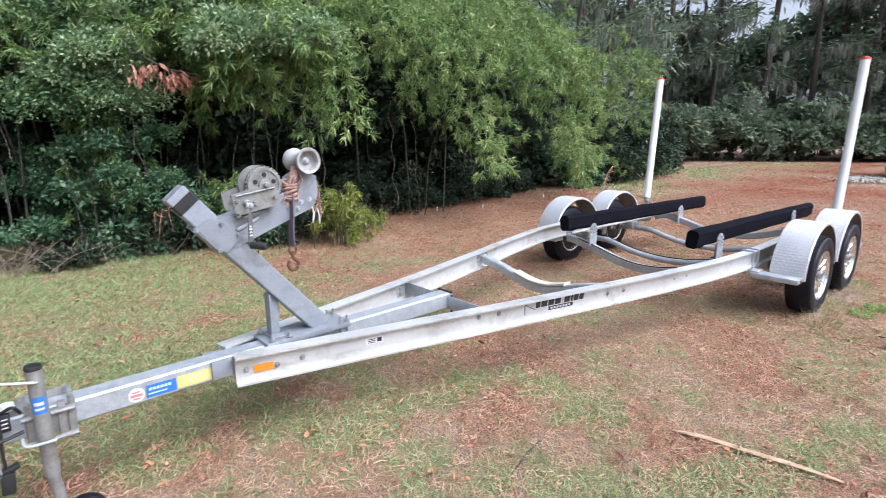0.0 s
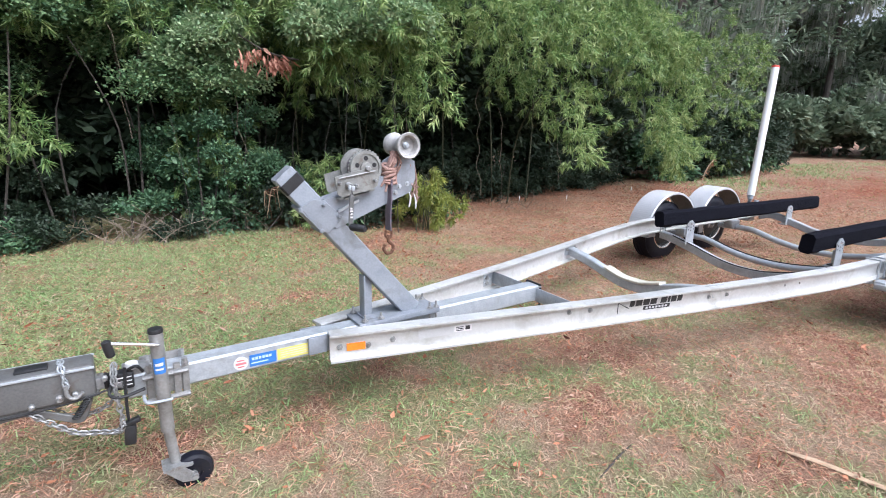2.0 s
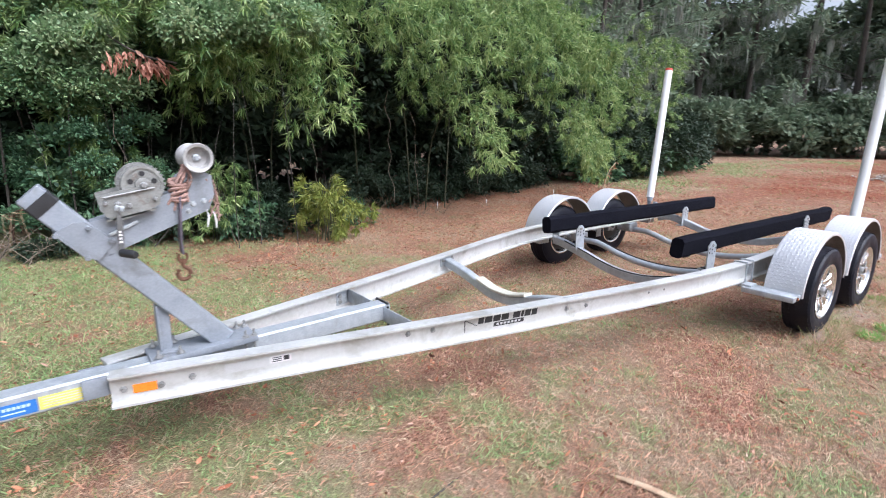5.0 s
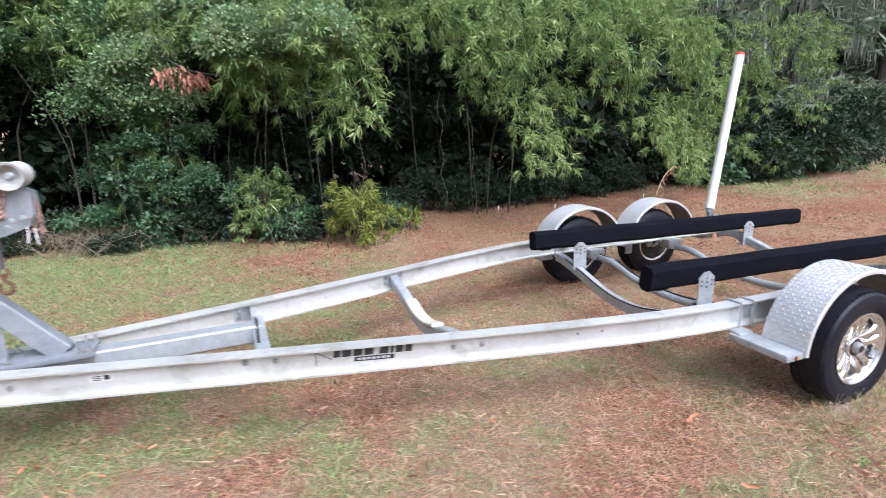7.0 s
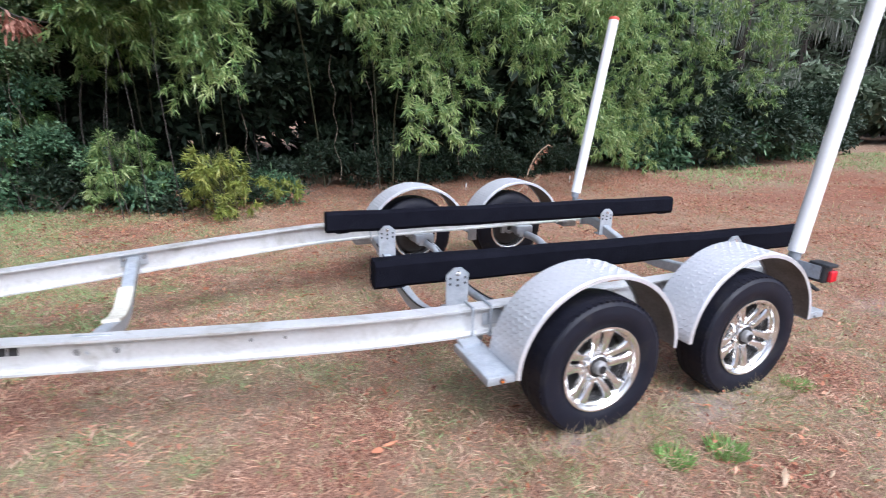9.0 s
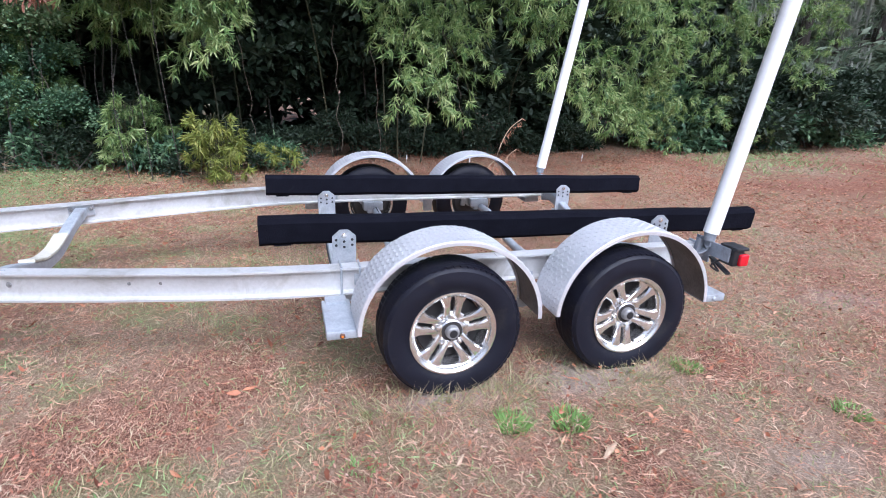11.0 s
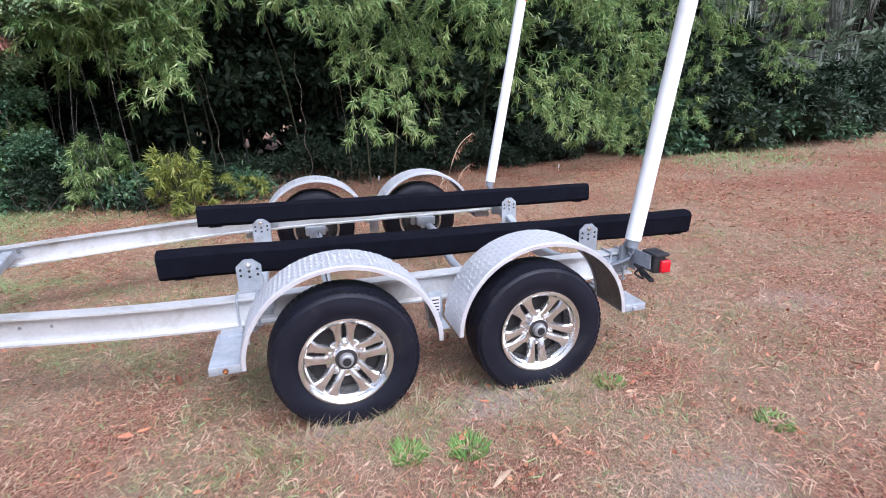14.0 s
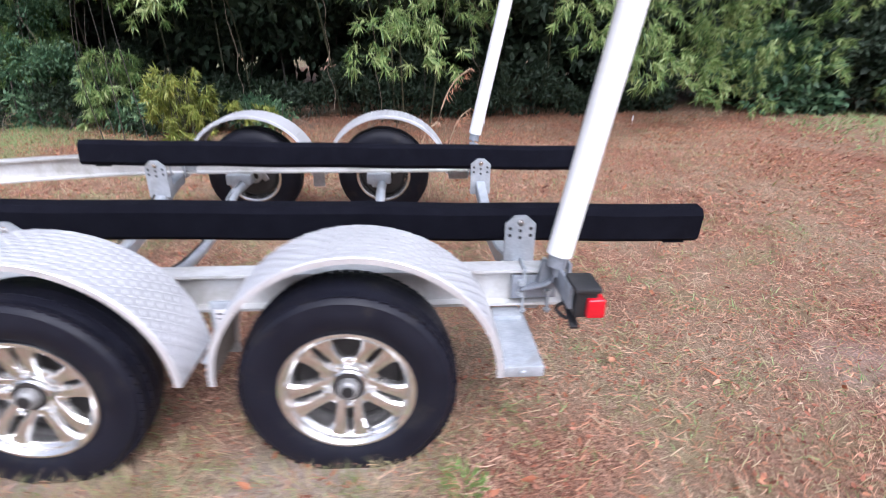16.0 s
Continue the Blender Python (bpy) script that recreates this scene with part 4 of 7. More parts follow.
# crossmembers
def cross_tube(name, x, pts, w, h, label="", round_r=0):
    full = [(x, -y, z) for y, z in pts[:-1]] + [(x, y, z) for y, z in reversed(pts)]
    bm = bmesh.new()
    if round_r:
        tube(bm, smooth_pts(full, 5), round_r, 14)
    else:
        sweep(bm, smooth_pts(full, 5), square(w, h, 0.008))
    return part(name, bm, GALV, trailer, label)


bm = bmesh.new()
w = half_width(2.12) - 0.006
box(bm, (2.12, 0, 0.445), (0.008, 2 * w, 0.085), bevel=0.002)
box(bm, (2.155, 0, 0.406), (0.075, 2 * w, 0.008), bevel=0.002)
cross1 = part("crossmember", bm, GALV, trailer)
for s in (-1, 1):
    bm = bmesh.new()
    box(bm, (2.07, s * (w - 0.01), 0.44), (0.09, 0.012, 0.09), (0, 0, s * 13), 0.002)
    part("joint_plate", bm, GALV, cross1)
    for z in (0.455, 0.42):
        bm = bmesh.new()
        bolt(bm, (2.05, s * (w - 0.016), z), "y", 0.012, 0.02, -s)
        part("bolt", bm, OLDZINC, cross1)
bm = bmesh.new()
tube(bm, [(2.14, -0.062, 0.49), (2.14, -0.062, 0.37)], 0.007, 8)
tube(bm, [(2.14, -0.062, 0.506), (2.14, 0.062, 0.506)], 0.007, 8)
tube(bm, [(2.14, 0.062, 0.506), (2.14, 0.062, 0.37)], 0.007, 8)
part("u_bolt", bm, BLACK, cross1)
CX2 = 3.115
cross2 = cross_tube("crossmember", CX2, [(0.612, 0.455), (0.4, 0.415), (0.22, 0.365), (0.1, 0.335), (0, 0.33)], 0.065, 0.065, "dropped galvanised square tube with a worn keel pad")
bm = bmesh.new()
sweep(bm, smooth_pts([(CX2, 0.24, 0.412), (CX2, 0.1, 0.376), (CX2, 0, 0.37), (CX2, -0.1, 0.376), (CX2, -0.24, 0.412)]), square(0.078, 0.018, 0.004))
part("keel_pad", bm, WOOD, cross2, "cracked cream keel pad")
for s in (-1, 1):
    bm = bmesh.new()
    box(bm, (CX2, s * (half_width(CX2, s) - 0.012), 0.455 + 0.015 * (s > 0)), (0.15, 0.012, 0.09), (0, 0, s * 13), 0.003)
    part("joint_plate", bm, GALV, cross2)
    for dx in (-0.055, 0.055):
        bm = bmesh.new()
        bolt(bm, (CX2 + dx, s * (half_width(CX2, s) - 0.018 + dx * 0.22), 0.46 + 0.015 * (s > 0)), "y", 0.011, 0.016, -s)
        part("bolt", bm, OLDZINC, cross2)
cross_tube("crossmember", 4.735, [(0.90, 0.37), (0.78, 0.355), (0.52, 0.29), (0.3, 0.225), (0.12, 0.195), (0, 0.19)], 0.06, 0.075, "curved galvanised crossmember")
cross_tube("crossmember", 6.715, [(0.92, 0.39), (0.76, 0.42), (0.5, 0.355), (0.3, 0.30), (0.12, 0.28), (0, 0.275)], 0.06, 0.075, "curved galvanised crossmember")
for x in (5.15, 6.08):
    cross_tube("axle", x, [(1.06, 0.318), (0.74, 0.325), (0.62, 0.31), (0.44, 0.26), (0.24, 0.222), (0.1, 0.21), (0, 0.208)], 0, 0, "bent galvanised axle tube", 0.03)
bm = bmesh.new()
tube(bm, smooth_pts([(4.70, y, float(np.interp(abs(y), [0, 0.12, 0.3, 0.52, 0.78], [0.232, 0.237, 0.267, 0.332, 0.397]))) for y in np.linspace(-0.75, 0.75, 13)], 3), 0.006, 6)
tube(bm, smooth_pts([(5.15, y, float(np.interp(abs(y), [0, 0.1, 0.24, 0.44, 0.62, 0.9], [0.243, 0.245, 0.257, 0.295, 0.345, 0.36]))) for y in np.linspace(-0.85, 0.85, 13)], 3), 0.005, 6)
part("brake_line", bm, BLACK, trailer, "thin black brake line")
for x in (5.15, 6.08):
    for s in (-1, 1):
        bm = bmesh.new()
        box(bm, (x - 0.02, s * 0.90, 0.365), (0.16, 0.10, 0.07), bevel=0.008)
        box(bm, (x - 0.02, s * 0.90, 0.335), (0.10, 0.09, 0.06), bevel=0.008)
        part("axle_clamp", bm, GALV, trailer)
for x in (4.69, 4.78, 6.67, 6.76):
    for s in (-1, 1):
        bm = bmesh.new()
        y = s * (half_width(x, s) + FLANGE / 2 + 0.006)
        y2 = s * (half_width(x, s) - FLANGE / 2 - 0.006)
        foot = 0.375
        tube(bm, [(x, y, foot), (x, y, beam_top(x, s) + 0.004)], 0.006, 8)
        tube(bm, [(x, y, beam_top(x, s) + 0.007), (x, y2, beam_top(x, s) + 0.007)], 0.006, 8)
        tube(bm, [(x, y2, beam_top(x, s) + 0.004), (x, y2, foot)], 0.006, 8)
        bolt(bm, (x, y, foot + 0.012), "z", 0.01, 0.012)
        part("u_bolt", bm, GALV, trailer)

# bunks on their brackets
for s, yc in ((-1, -0.597), (1, 0.652)):
    bm = bmesh.new()
    z0, z1 = (0.630, 0.568) if s < 0 else (0.604, 0.546)
    pts = [(4.305 + 3.17 * k / 16, yc + 0.002 * math.sin(k * 2.1), z0 + (z1 - z0) * k / 16 + 0.0025 * math.sin(k * 1.7 + s)) for k in range(17)]
    prof = [(a * math.cos(radians(s * 6)) - b * math.sin(radians(s * 6)), a * math.sin(radians(s * 6)) + b * math.cos(radians(s * 6))) for a, b in square(0.098, 0.148, 0.022)]
    sweep(bm, pts, prof)
    bunk = part("bunk", bm, CARPET, trailer, "long wooden bunk wrapped in black carpet")
    for x in (4.42, 7.38):
        bm = bmesh.new()
        box(bm, (x, yc, z0 + (z1 - z0) * (x - 4.305) / 3.17 - 0.076), (0.09, 0.06, 0.006), bevel=0.002)
        part("carpet_fold", bm, CARPET, bunk)
    for x in (4.735, 6.715):
        zt = (0.632 if s < 0 else 0.563)
        zb = 0.40 if s < 0 else 0.335
        y = -0.656 if s < 0 else 0.593
        bm = bmesh.new()
        prism(bm, [(x - 0.062, zb), (x + 0.062, zb), (x + 0.062, zt - 0.035), (x + 0.022, zt), (x - 0.022, zt), (x - 0.062, zt - 0.035)], y - 0.004, y + 0.004)
        box(bm, (x, y + 0.035, zb + 0.006), (0.12, 0.07, 0.01), bevel=0.002)
        box(bm, (x + 0.058, y + 0.03, zb + 0.06), (0.007, 0.06, 0.12), bevel=0.002)
        br = part("bunk_bracket", bm, GALV, trailer, "pointed galvanised bunk bracket with bolt holes")
        for dx in (-0.042, 0, 0.042):
            for dz in (-0.055, -0.085):
                bm = bmesh.new()
                lathe(bm, [(0.0075, 0), (0.0075, -0.001), (0.0001, -0.001)], Matrix.Translation((x + dx, y - 0.0042, zt + dz - (0.01 if dx == 0 else 0))), 8)
                part("bolt_hole", bm, BLACK, br)
        bm = bmesh.new()
        bolt(bm, (x, y - 0.004, zt - 0.03), "y", 0.01, 0.012)
        part("bolt", bm, ALLOY, br)
        bm = bmesh.new()
        cz = float(np.interp(abs(yc), [0, 0.3, 0.52, 0.78], [0.19, 0.225, 0.29, 0.355])) if x < 5 else float(np.interp(abs(yc), [0, 0.3, 0.5, 0.76], [0.275, 0.30, 0.355, 0.42]))
        box(bm, (x, y + 0.03, (cz + zb) / 2 + 0.01), (0.075, 0.05, max(zb - cz + 0.02, 0.05)), bevel=0.004)
        part("bracket_riser", bm, BLACK if s < 0 else GALV, br)

# wheels
def make_wheel():
    bm = bmesh.new()
    lathe(bm, [(0.178, 0.085), (0.190, 0.09), (0.196, 0.09), (0.188, 0.07), (0.165, 0.03), (0.165, -0.02), (0.186, -0.06), (0.198, -0.088), (0.206, -0.094), (0.206, -0.100), (0.198, -0.101), (0.186, -0.092), (0.178, -0.070), (0.172, -0.02), (0.172, 0.04)],
          Matrix.Identity(4), 48, True)
    w = part("wheel", bm, ALLOY, trailer, "tandem wheel with a five-spoke polished alloy rim")
    bm = bmesh.new()
    lathe(bm, [(0.200, -0.086), (0.222, -0.100), (0.248, -0.106), (0.280, -0.108), (0.296, -0.104), (0.304, -0.104), (0.315, -0.096), (0.324, -0.078), (0.330, -0.05), (0.332, -0.005), (0.330, 0.04), (0.323, 0.064), (0.30, 0.084), (0.262, 0.092), (0.222, 0.09), (0.196, 0.086)],
          Matrix.Identity(4), 72, True)
    tyre = part("tyre", bm, RUBBER, w, "black radial tyre")
    bm = bmesh.new()
    for k in range(64):
        for j, y in enumerate((-0.073, -0.030, 0.013, 0.054)):
            a = 2 * math.pi * (k + 0.25 * j) / 64
            r = 0.3262 if abs(y) < 0.05 else 0.3205
            box(bm, (r * math.cos(a), y, r * math.sin(a)), (0.010, 0.036, 0.027), (0, -math.degrees(a), 12), 0)
    tagged(part("tyre_tread", bm, RUBBER, w), kind="stuff")
    bm = bmesh.new()
    lathe(bm, [(0.172, -0.050), (0.171, -0.066), (0.175, -0.076), (0.184, -0.083), (0.195, -0.090), (0.200, -0.092), (0.196, -0.080), (0.186, -0.062)], Matrix.Identity(4), 48, True)
    part("rim_face", bm, ALLOY, w)
    for k in range(5):
        a0 = math.pi / 2 + 2 * math.pi * k / 5
        bm = bmesh.new()
        for t in (-1, 1):
            rings = []
            for r, ang, y, wd, th in ((0.060, 23, -0.040, 0.0185, 0.034), (0.090, 16.5, -0.052, 0.0185, 0.032), (0.120, 13.2, -0.060, 0.0190, 0.030), (0.150, 11.8, -0.066, 0.0215, 0.028), (0.178, 11.6, -0.068, 0.034, 0.026)):
                a = a0 + t * radians(ang)
                p, tan = Vector((r * math.cos(a), y, r * math.sin(a))), Vector((-math.sin(a), 0, math.cos(a)))
                rings.append([bm.verts.new(p + tan * i + Vector((0, j, 0))) for i, j in ((-wd, 0.6 * th), (-wd, -0.1 * th), (-wd * 0.7, -0.42 * th), (0, -0.52 * th), (wd * 0.7, -0.42 * th), (wd, -0.1 * th), (wd, 0.6 * th))])
            for r, q in zip(rings, rings[1:]):
                for j in range(7):
                    bm.faces.new((r[j], r[(j + 1) % 7], q[(j + 1) % 7], q[j]))
        part("spoke", bm, ALLOY, w)
    bm = bmesh.new()
    lathe(bm, [(0.03, -0.052), (0.082, -0.052), (0.092, -0.047), (0.094, -0.036), (0.03, -0.03)], Matrix.Identity(4), 40, True)
    lathe(bm, [(0.03, -0.050), (0.056, -0.050), (0.056, -0.064), (0.050, -0.068), (0.03, -0.066)], Matrix.Identity(4), 30, True)
    part("hub_plate", bm, ALLOY, w)
    bm = bmesh.new()
    lathe(bm, [(0.0001, -0.012), (0.152, -0.012), (0.162, 0.0), (0.162, 0.03), (0.145, 0.055), (0.13, 0.06), (0.0001, 0.062)], Matrix.Identity(4), 36)
    part("brake_drum", bm, DRUM, w)
    bm = bmesh.new()
    lathe(bm, [(0.03, 0.058), (0.055, 0.06), (0.055, 0.085), (0.03, 0.09)], Matrix.Identity(4), 20, True)
    box(bm, (0.05, 0.075, 0.05), (0.07, 0.03, 0.04), (0, 30, 0), 0.006)
    box(bm, (-0.06, 0.07, -0.02), (0.04, 0.025, 0.09), (0, 10, 0), 0.006)
    part("brake_mount", bm, OLDZINC, w, "grey brake mount behind the drum")
    bm = bmesh.new()
    lathe(bm, [(0.033, -0.045), (0.033, -0.078), (0.030, -0.092), (0.024, -0.097), (0.0001, -0.097)], Matrix.Identity(4), 24)
    part("hub_cap", bm, OLDZINC, w, "dull grey grease cap")
    bm = bmesh.new()
    lathe(bm, [(0.033, -0.055), (0.050, -0.055), (0.050, -0.069), (0.033, -0.069)], Matrix.Identity(4), 24, True)
    part("hub_ring", bm, DRUM, w)
    bm = bmesh.new()
    lathe(bm, [(0.019, -0.0972), (0.019, -0.0995), (0.0001, -0.0995)], Matrix.Identity(4), 16)
    part("rubber_plug", bm, BLACK, w)
    for k in range(5):
        a = math.pi / 2 + 2 * math.pi * k / 5
        bm = bmesh.new()
        lathe(bm, [(0.0105, -0.05), (0.0105, -0.07), (0.006, -0.076), (0.0001, -0.076)], Matrix.Translation((0.070 * math.cos(a), 0, 0.070 * math.sin(a))), 6)
        part("lug_nut", bm, ALLOY, w)
    bm = bmesh.new()
    tube(bm, [(0.15, -0.055, -0.09), (0.145, -0.085, -0.088)], 0.004, 6)
    part("valve", bm, BLACK, w)
    return w


wheel = make_wheel()
for x, s, turn in ((5.15, -1, 0), (6.078, -1, 38), (5.15, 1, 20), (6.078, 1, 55)):
    m = pose(x, s * 1.228, 0.316, 0, 0, 0 if s < 0 else 180) @ pose(0, 0, 0, 0, turn, 0)
    if (x, s) == (5.15, -1):
        wheel.matrix_basis = m
    else:
        copy_thing(wheel, m)

# fenders of tread plate
def make_fender():
    R, W, RISE = 0.434, 0.126, 0.935
    bm = bmesh.new()
    prof = [(-W, -0.015), (-W, 0.002), (-W + 0.003, 0.005), (W - 0.003, 0.005), (W, 0.002), (W, -0.015), (W - 0.004, -0.015), (W - 0.004, 0.0), (-W + 0.004, 0.0), (-W + 0.004, -0.015)]
    rings = []
    for k in range(41):
        a = radians(0 + 180 * k / 40)
        rings.append([bm.verts.new(((R + b) * math.cos(a), y, (R * RISE + b) * math.sin(a))) for y, b in prof])
    for r, q in zip(rings, rings[1:]):
        for j in range(len(prof)):
            bm.faces.new((r[j], r[(j + 1) % len(prof)], q[(j + 1) % len(prof)], q[j]))
    bm.faces.new(rings[0])
    bm.faces.new(rings[-1][::-1])
    f = part("fender", bm, TREAD, trailer, "round bright tread-plate fender")
    bm = bmesh.new()
    rings = [[bm.verts.new((r * math.cos(radians(4.5 * k)), y, (r - R + R * RISE) * math.sin(radians(4.5 * k)))) for y, r in ((-W + 0.006, R - 0.0015), (W - 0.006, R - 0.0015), (W - 0.006, R - 0.003), (-W + 0.006, R - 0.003))] for k in range(41)]
    for r, q in zip(rings, rings[1:]):
        for j in range(4):
            bm.faces.new((r[j], r[(j + 1) % 4], q[(j + 1) % 4], q[j]))
    part("fender_underside", bm, GRIME, f, "dirty underside caked with dried soil")
    n, m = 54, 10
    tv = np.array([[-1, 0, 0], [0, -1, 0], [1, 0, 0], [0, 1, 0], [-0.5, 0, 1], [0.5, 0, 1]], float)
    tf = np.array([[0, 1, 4], [1, 5, 4], [1, 2, 5], [2, 3, 5], [3, 4, 5], [3, 0, 4]])
    at, rot = [], []
    for i in range(n):
        for j in range(m):
            a = math.pi * (i + 0.5) / n
            y = -0.112 + 0.224 * j / (m - 1)
            rad, tan = np.array([math.cos(a), 0, math.sin(a)]), np.array([-math.sin(a), 0, math.cos(a)])
            t = radians(45 if (i + j) % 2 else -45)
            u = tan * math.cos(t) + np.array([0, 1.0, 0]) * math.sin(t)
            at.append(np.array([(R + 0.005) * math.cos(a), y, (R * RISE + 0.005) * math.sin(a)]))
            rot.append(np.stack([u, np.cross(rad, u), rad], 1))
    v, fc = pieces(tv, tf, np.array(at), np.array(rot), np.tile([0.0155, 0.0044, 0.0045], (len(at), 1)))
    ob = new("tread_pattern", quick_mesh("tread_pattern", v, fc, TREAD))
    under(ob, f)
    tagged(ob, kind="stuff")
    return f


fender = make_fender()
for i, (x, s) in enumerate(((5.156, -1), (6.11, -1), (5.156, 1), (6.11, 1))):
    m = pose(x, s * 1.186, 0.342, 0, 0, 0 if s < 0 else 180)
    if i:
        copy_thing(fender, m)
    else:
        fender.matrix_basis = m
for s in (-1, 1):
    for x in (4.655, 6.61):
        bm = bmesh.new()
        box(bm, (x, s * 1.13, 0.352), (0.135, 0.34, 0.04), (0, 0, 0), 0.006)
        box(bm, (x, s * 0.985, 0.372), (0.10, 0.07, 0.03), (0, 0, 0), 0.004)
        step = part("fender_step", bm, GALV, trailer, "flat galvanised step carrying the fender")
        bm = bmesh.new()
        at = Matrix.Translation((x, s * 1.30, 0.35)) @ pose(0, 0, 0, 0, 0, 0 if s < 0 else 180)
        lathe(bm, [(0.012, 0), (0.012, -0.006), (0.008, -0.009), (0.0001, -0.009)], at, 14)
        marker = part("marker_light", bm, RUST if x < 5 else GALV, step)
        if x < 5:
            bm = bmesh.new()
            lathe(bm, [(0.0045, -0.009), (0.0045, -0.011), (0.0001, -0.0115)], at, 12)
            part("lens", bm, AMBER, step, "small amber lens")
    bm = bmesh.new()
    box(bm, (5.633, s * 1.02, 0.37), (0.078, 0.014, 0.20), bevel=0.003)
    box(bm, (5.633, s * 1.10, 0.335), (0.06, 0.16, 0.012), bevel=0.003)
    hanger = part("fender_hanger", bm, GALV, trailer)
    bm = bmesh.new()
    box(bm, (5.633, s * 1.0285, 0.40), (0.05, 0.002, 0.085), bevel=0)
    lab = part("load_label", bm, PALE, hanger)
    bm = bmesh.new()
    for k in range(4):
        box(bm, (5.633, s * 1.030, 0.372 + 0.018 * k), (0.036, 0.001, 0.006), bevel=0)
    part("print", bm, INK, lab)
    bm = bmesh.new()
    lathe(bm, [(0.03, 0), (0.03, -0.008), (0.0001, -0.008)], Matrix.Translation((4.83, s * (half_width(4.83) + 0.006), 0.47)) @ pose(0, 0, 0, 0, 0, 0 if s < 0 else 180), 16)
    box(bm, (4.80, s * (half_width(4.8) + 0.01), 0.45), (0.09, 0.008, 0.06), bevel=0.003)
    part("hanger_plate", bm, GALV, trailer)

# guide posts
for base, tip in (((6.768, -1.022, 0.60), (7.058, -1.008, 2.205)), ((6.725, 1.072, 0.60), (7.063, 1.182, 2.166))):
    b, t = Vector(base), Vector(tip)
    s = -1 if base[1] < 0 else 1
    bm = bmesh.new()
    tube(bm, [b + (t - b) * 0.015, b + (t - b) * 0.5, t], 0.0435, 24)
    post = part("guide_post", bm, PVC, trailer, "white plastic pipe guide post with a red tip")
    bm = bmesh.new()
    tube(bm, [t - (t - b) * 0.004, t + (t - b) * 0.010, t + (t - b) * 0.014], 0.0455, 24, [1, 1, 0.7])
    part("post_cap", bm, REDCAP, post, "faded red cap")
    bm = bmesh.new()
    d = (t - b).normalized()
    tube(bm, [b - d * 0.02, b + d * 0.06], 0.034, 18)
    sweep(bm, smooth_pts([b + d * 0.01, b - d * 0.07, (b.x - 0.05, b.y - s * 0.02, 0.50), (b.x - 0.10, s * 0.975, 0.475)], 4), square(0.05, 0.012, 0.003))
    box(bm, (b.x - 0.06, s * 0.965, 0.475), (0.16, 0.014, 0.09), bevel=0.003)
    box(bm, (b.x - 0.02, s * 0.985, 0.53), (0.06, 0.03, 0.10), (0, 10, 0), 0.004)
    part("post_bracket", bm, STAND, post, "bent grey steel post bracket")
    for dx, z in ((-0.11, 0.495), (-0.11, 0.455), (-0.01, 0.46)):
        bm = bmesh.new()
        bolt(bm, (b.x + dx, s * 0.972, z), "y", 0.01, 0.02, s)
        part("bolt", bm, GALV, post)

# tail lamp on its arm
bm = bmesh.new()
box(bm, (6.826, -0.93, 0.50), (0.012, 0.12, 0.14), bevel=0.003)
box(bm, (6.775, -1.06, 0.54), (0.014, 0.24, 0.08), (0, 0, 0), 0.003)
arm_l = part("lamp_arm", bm, STAND, trailer, "grey steel lamp bracket")
bm = bmesh.new()
box(bm, (6.82, -1.155, 0.53), (0.07, 0.09, 0.10), bevel=0.006)
box(bm, (6.815, -1.165, 0.585), (0.085, 0.12, 0.018), (0, 0, 0), 0.006)
tube(bm, smooth_pts([(6.79, -1.12, 0.50), (6.76, -1.08, 0.45), (6.80, -1.10, 0.42), (6.82, -1.02, 0.45)]), 0.006, 8)
box(bm, (6.80, -1.10, 0.455), (0.03, 0.16, 0.012), (20, 0, 0), 0.003)
lampbody = part("lamp_housing", bm, BLACK, arm_l)
bm = bmesh.new()
box(bm, (6.848, -1.192, 0.518), (0.058, 0.052, 0.066), bevel=0.007, seg=3)
part("red_lens", bm, RED, lampbody, "bright red tail lamp lens")


# ---- ground ----
BARE = ((5.98, -1.33, 0.32, 0.12, 0.8), (6.5, -2.13, 0.2, 0.11, 0.3), (8.24, -0.85, 0.25, 0.2, 0.5), (5.12, -1.3, 0.25, 0.1, 0.6))


def ground_height(x, y):
    """Gentle unevenness near the trailer, soil pressed up round the tyres; level far off."""
    r = np.exp(-((x - 4) ** 2 + (y - 1) ** 2) / 600.0)
    banks = sum(np.exp(-((x - tx) / 0.3) ** 2 - ((np.abs(y) - 1.3) / 0.2) ** 2) for tx in (5.15, 6.078))
    return 0.026 * banks + r * (0.010 * np.sin(1.3 * x + 0.7 * y) + 0.008 * np.sin(2.9 * y - 1.1 * x + 1.0) + 0.006 * np.sin(5.3 * x + 3.1 * y)) - 0.008


def patch_noise(x, y, scale, seed):
    g = np.random.default_rng(seed)
    out = np.zeros_like(x)
    for k in range(7):
        a, f, p = g.uniform(0, 6.28), scale * g.uniform(0.5, 2.2), g.uniform(0, 6.28)
        out += np.sin(f * (x * np.cos(a) + y * np.sin(a)) + p + 1.3 * np.sin(0.7 * f * (y * np.cos(a) - x * np.sin(a)) + p))
    return out / 7 ** 0.5


def lawn_amount(x, y):
    back = 1 / (1 + np.exp(-2.5 * (y - 0.7))) / (1 + np.exp(-2.0 * (2.0 - x)))
    green = 0.5 + 0.5 * np.tanh(2.3 * (0.45 * patch_noise(x, y, 2.6, 11) + 0.8 * patch_noise(x, y, 9.0, 12) + 0.4 * patch_noise(x, y, 22.0, 13) - 0.19 - 0.05 * np.maximum(x - 2.5, 0) + 1.35 * back))
    fade = np.clip(1.25 - 0.2 * np.maximum(x - 1, 0) - 0.02 * np.maximum(y, 0), 0.42, 1)
    return np.clip(green * fade, 0.03, 1)


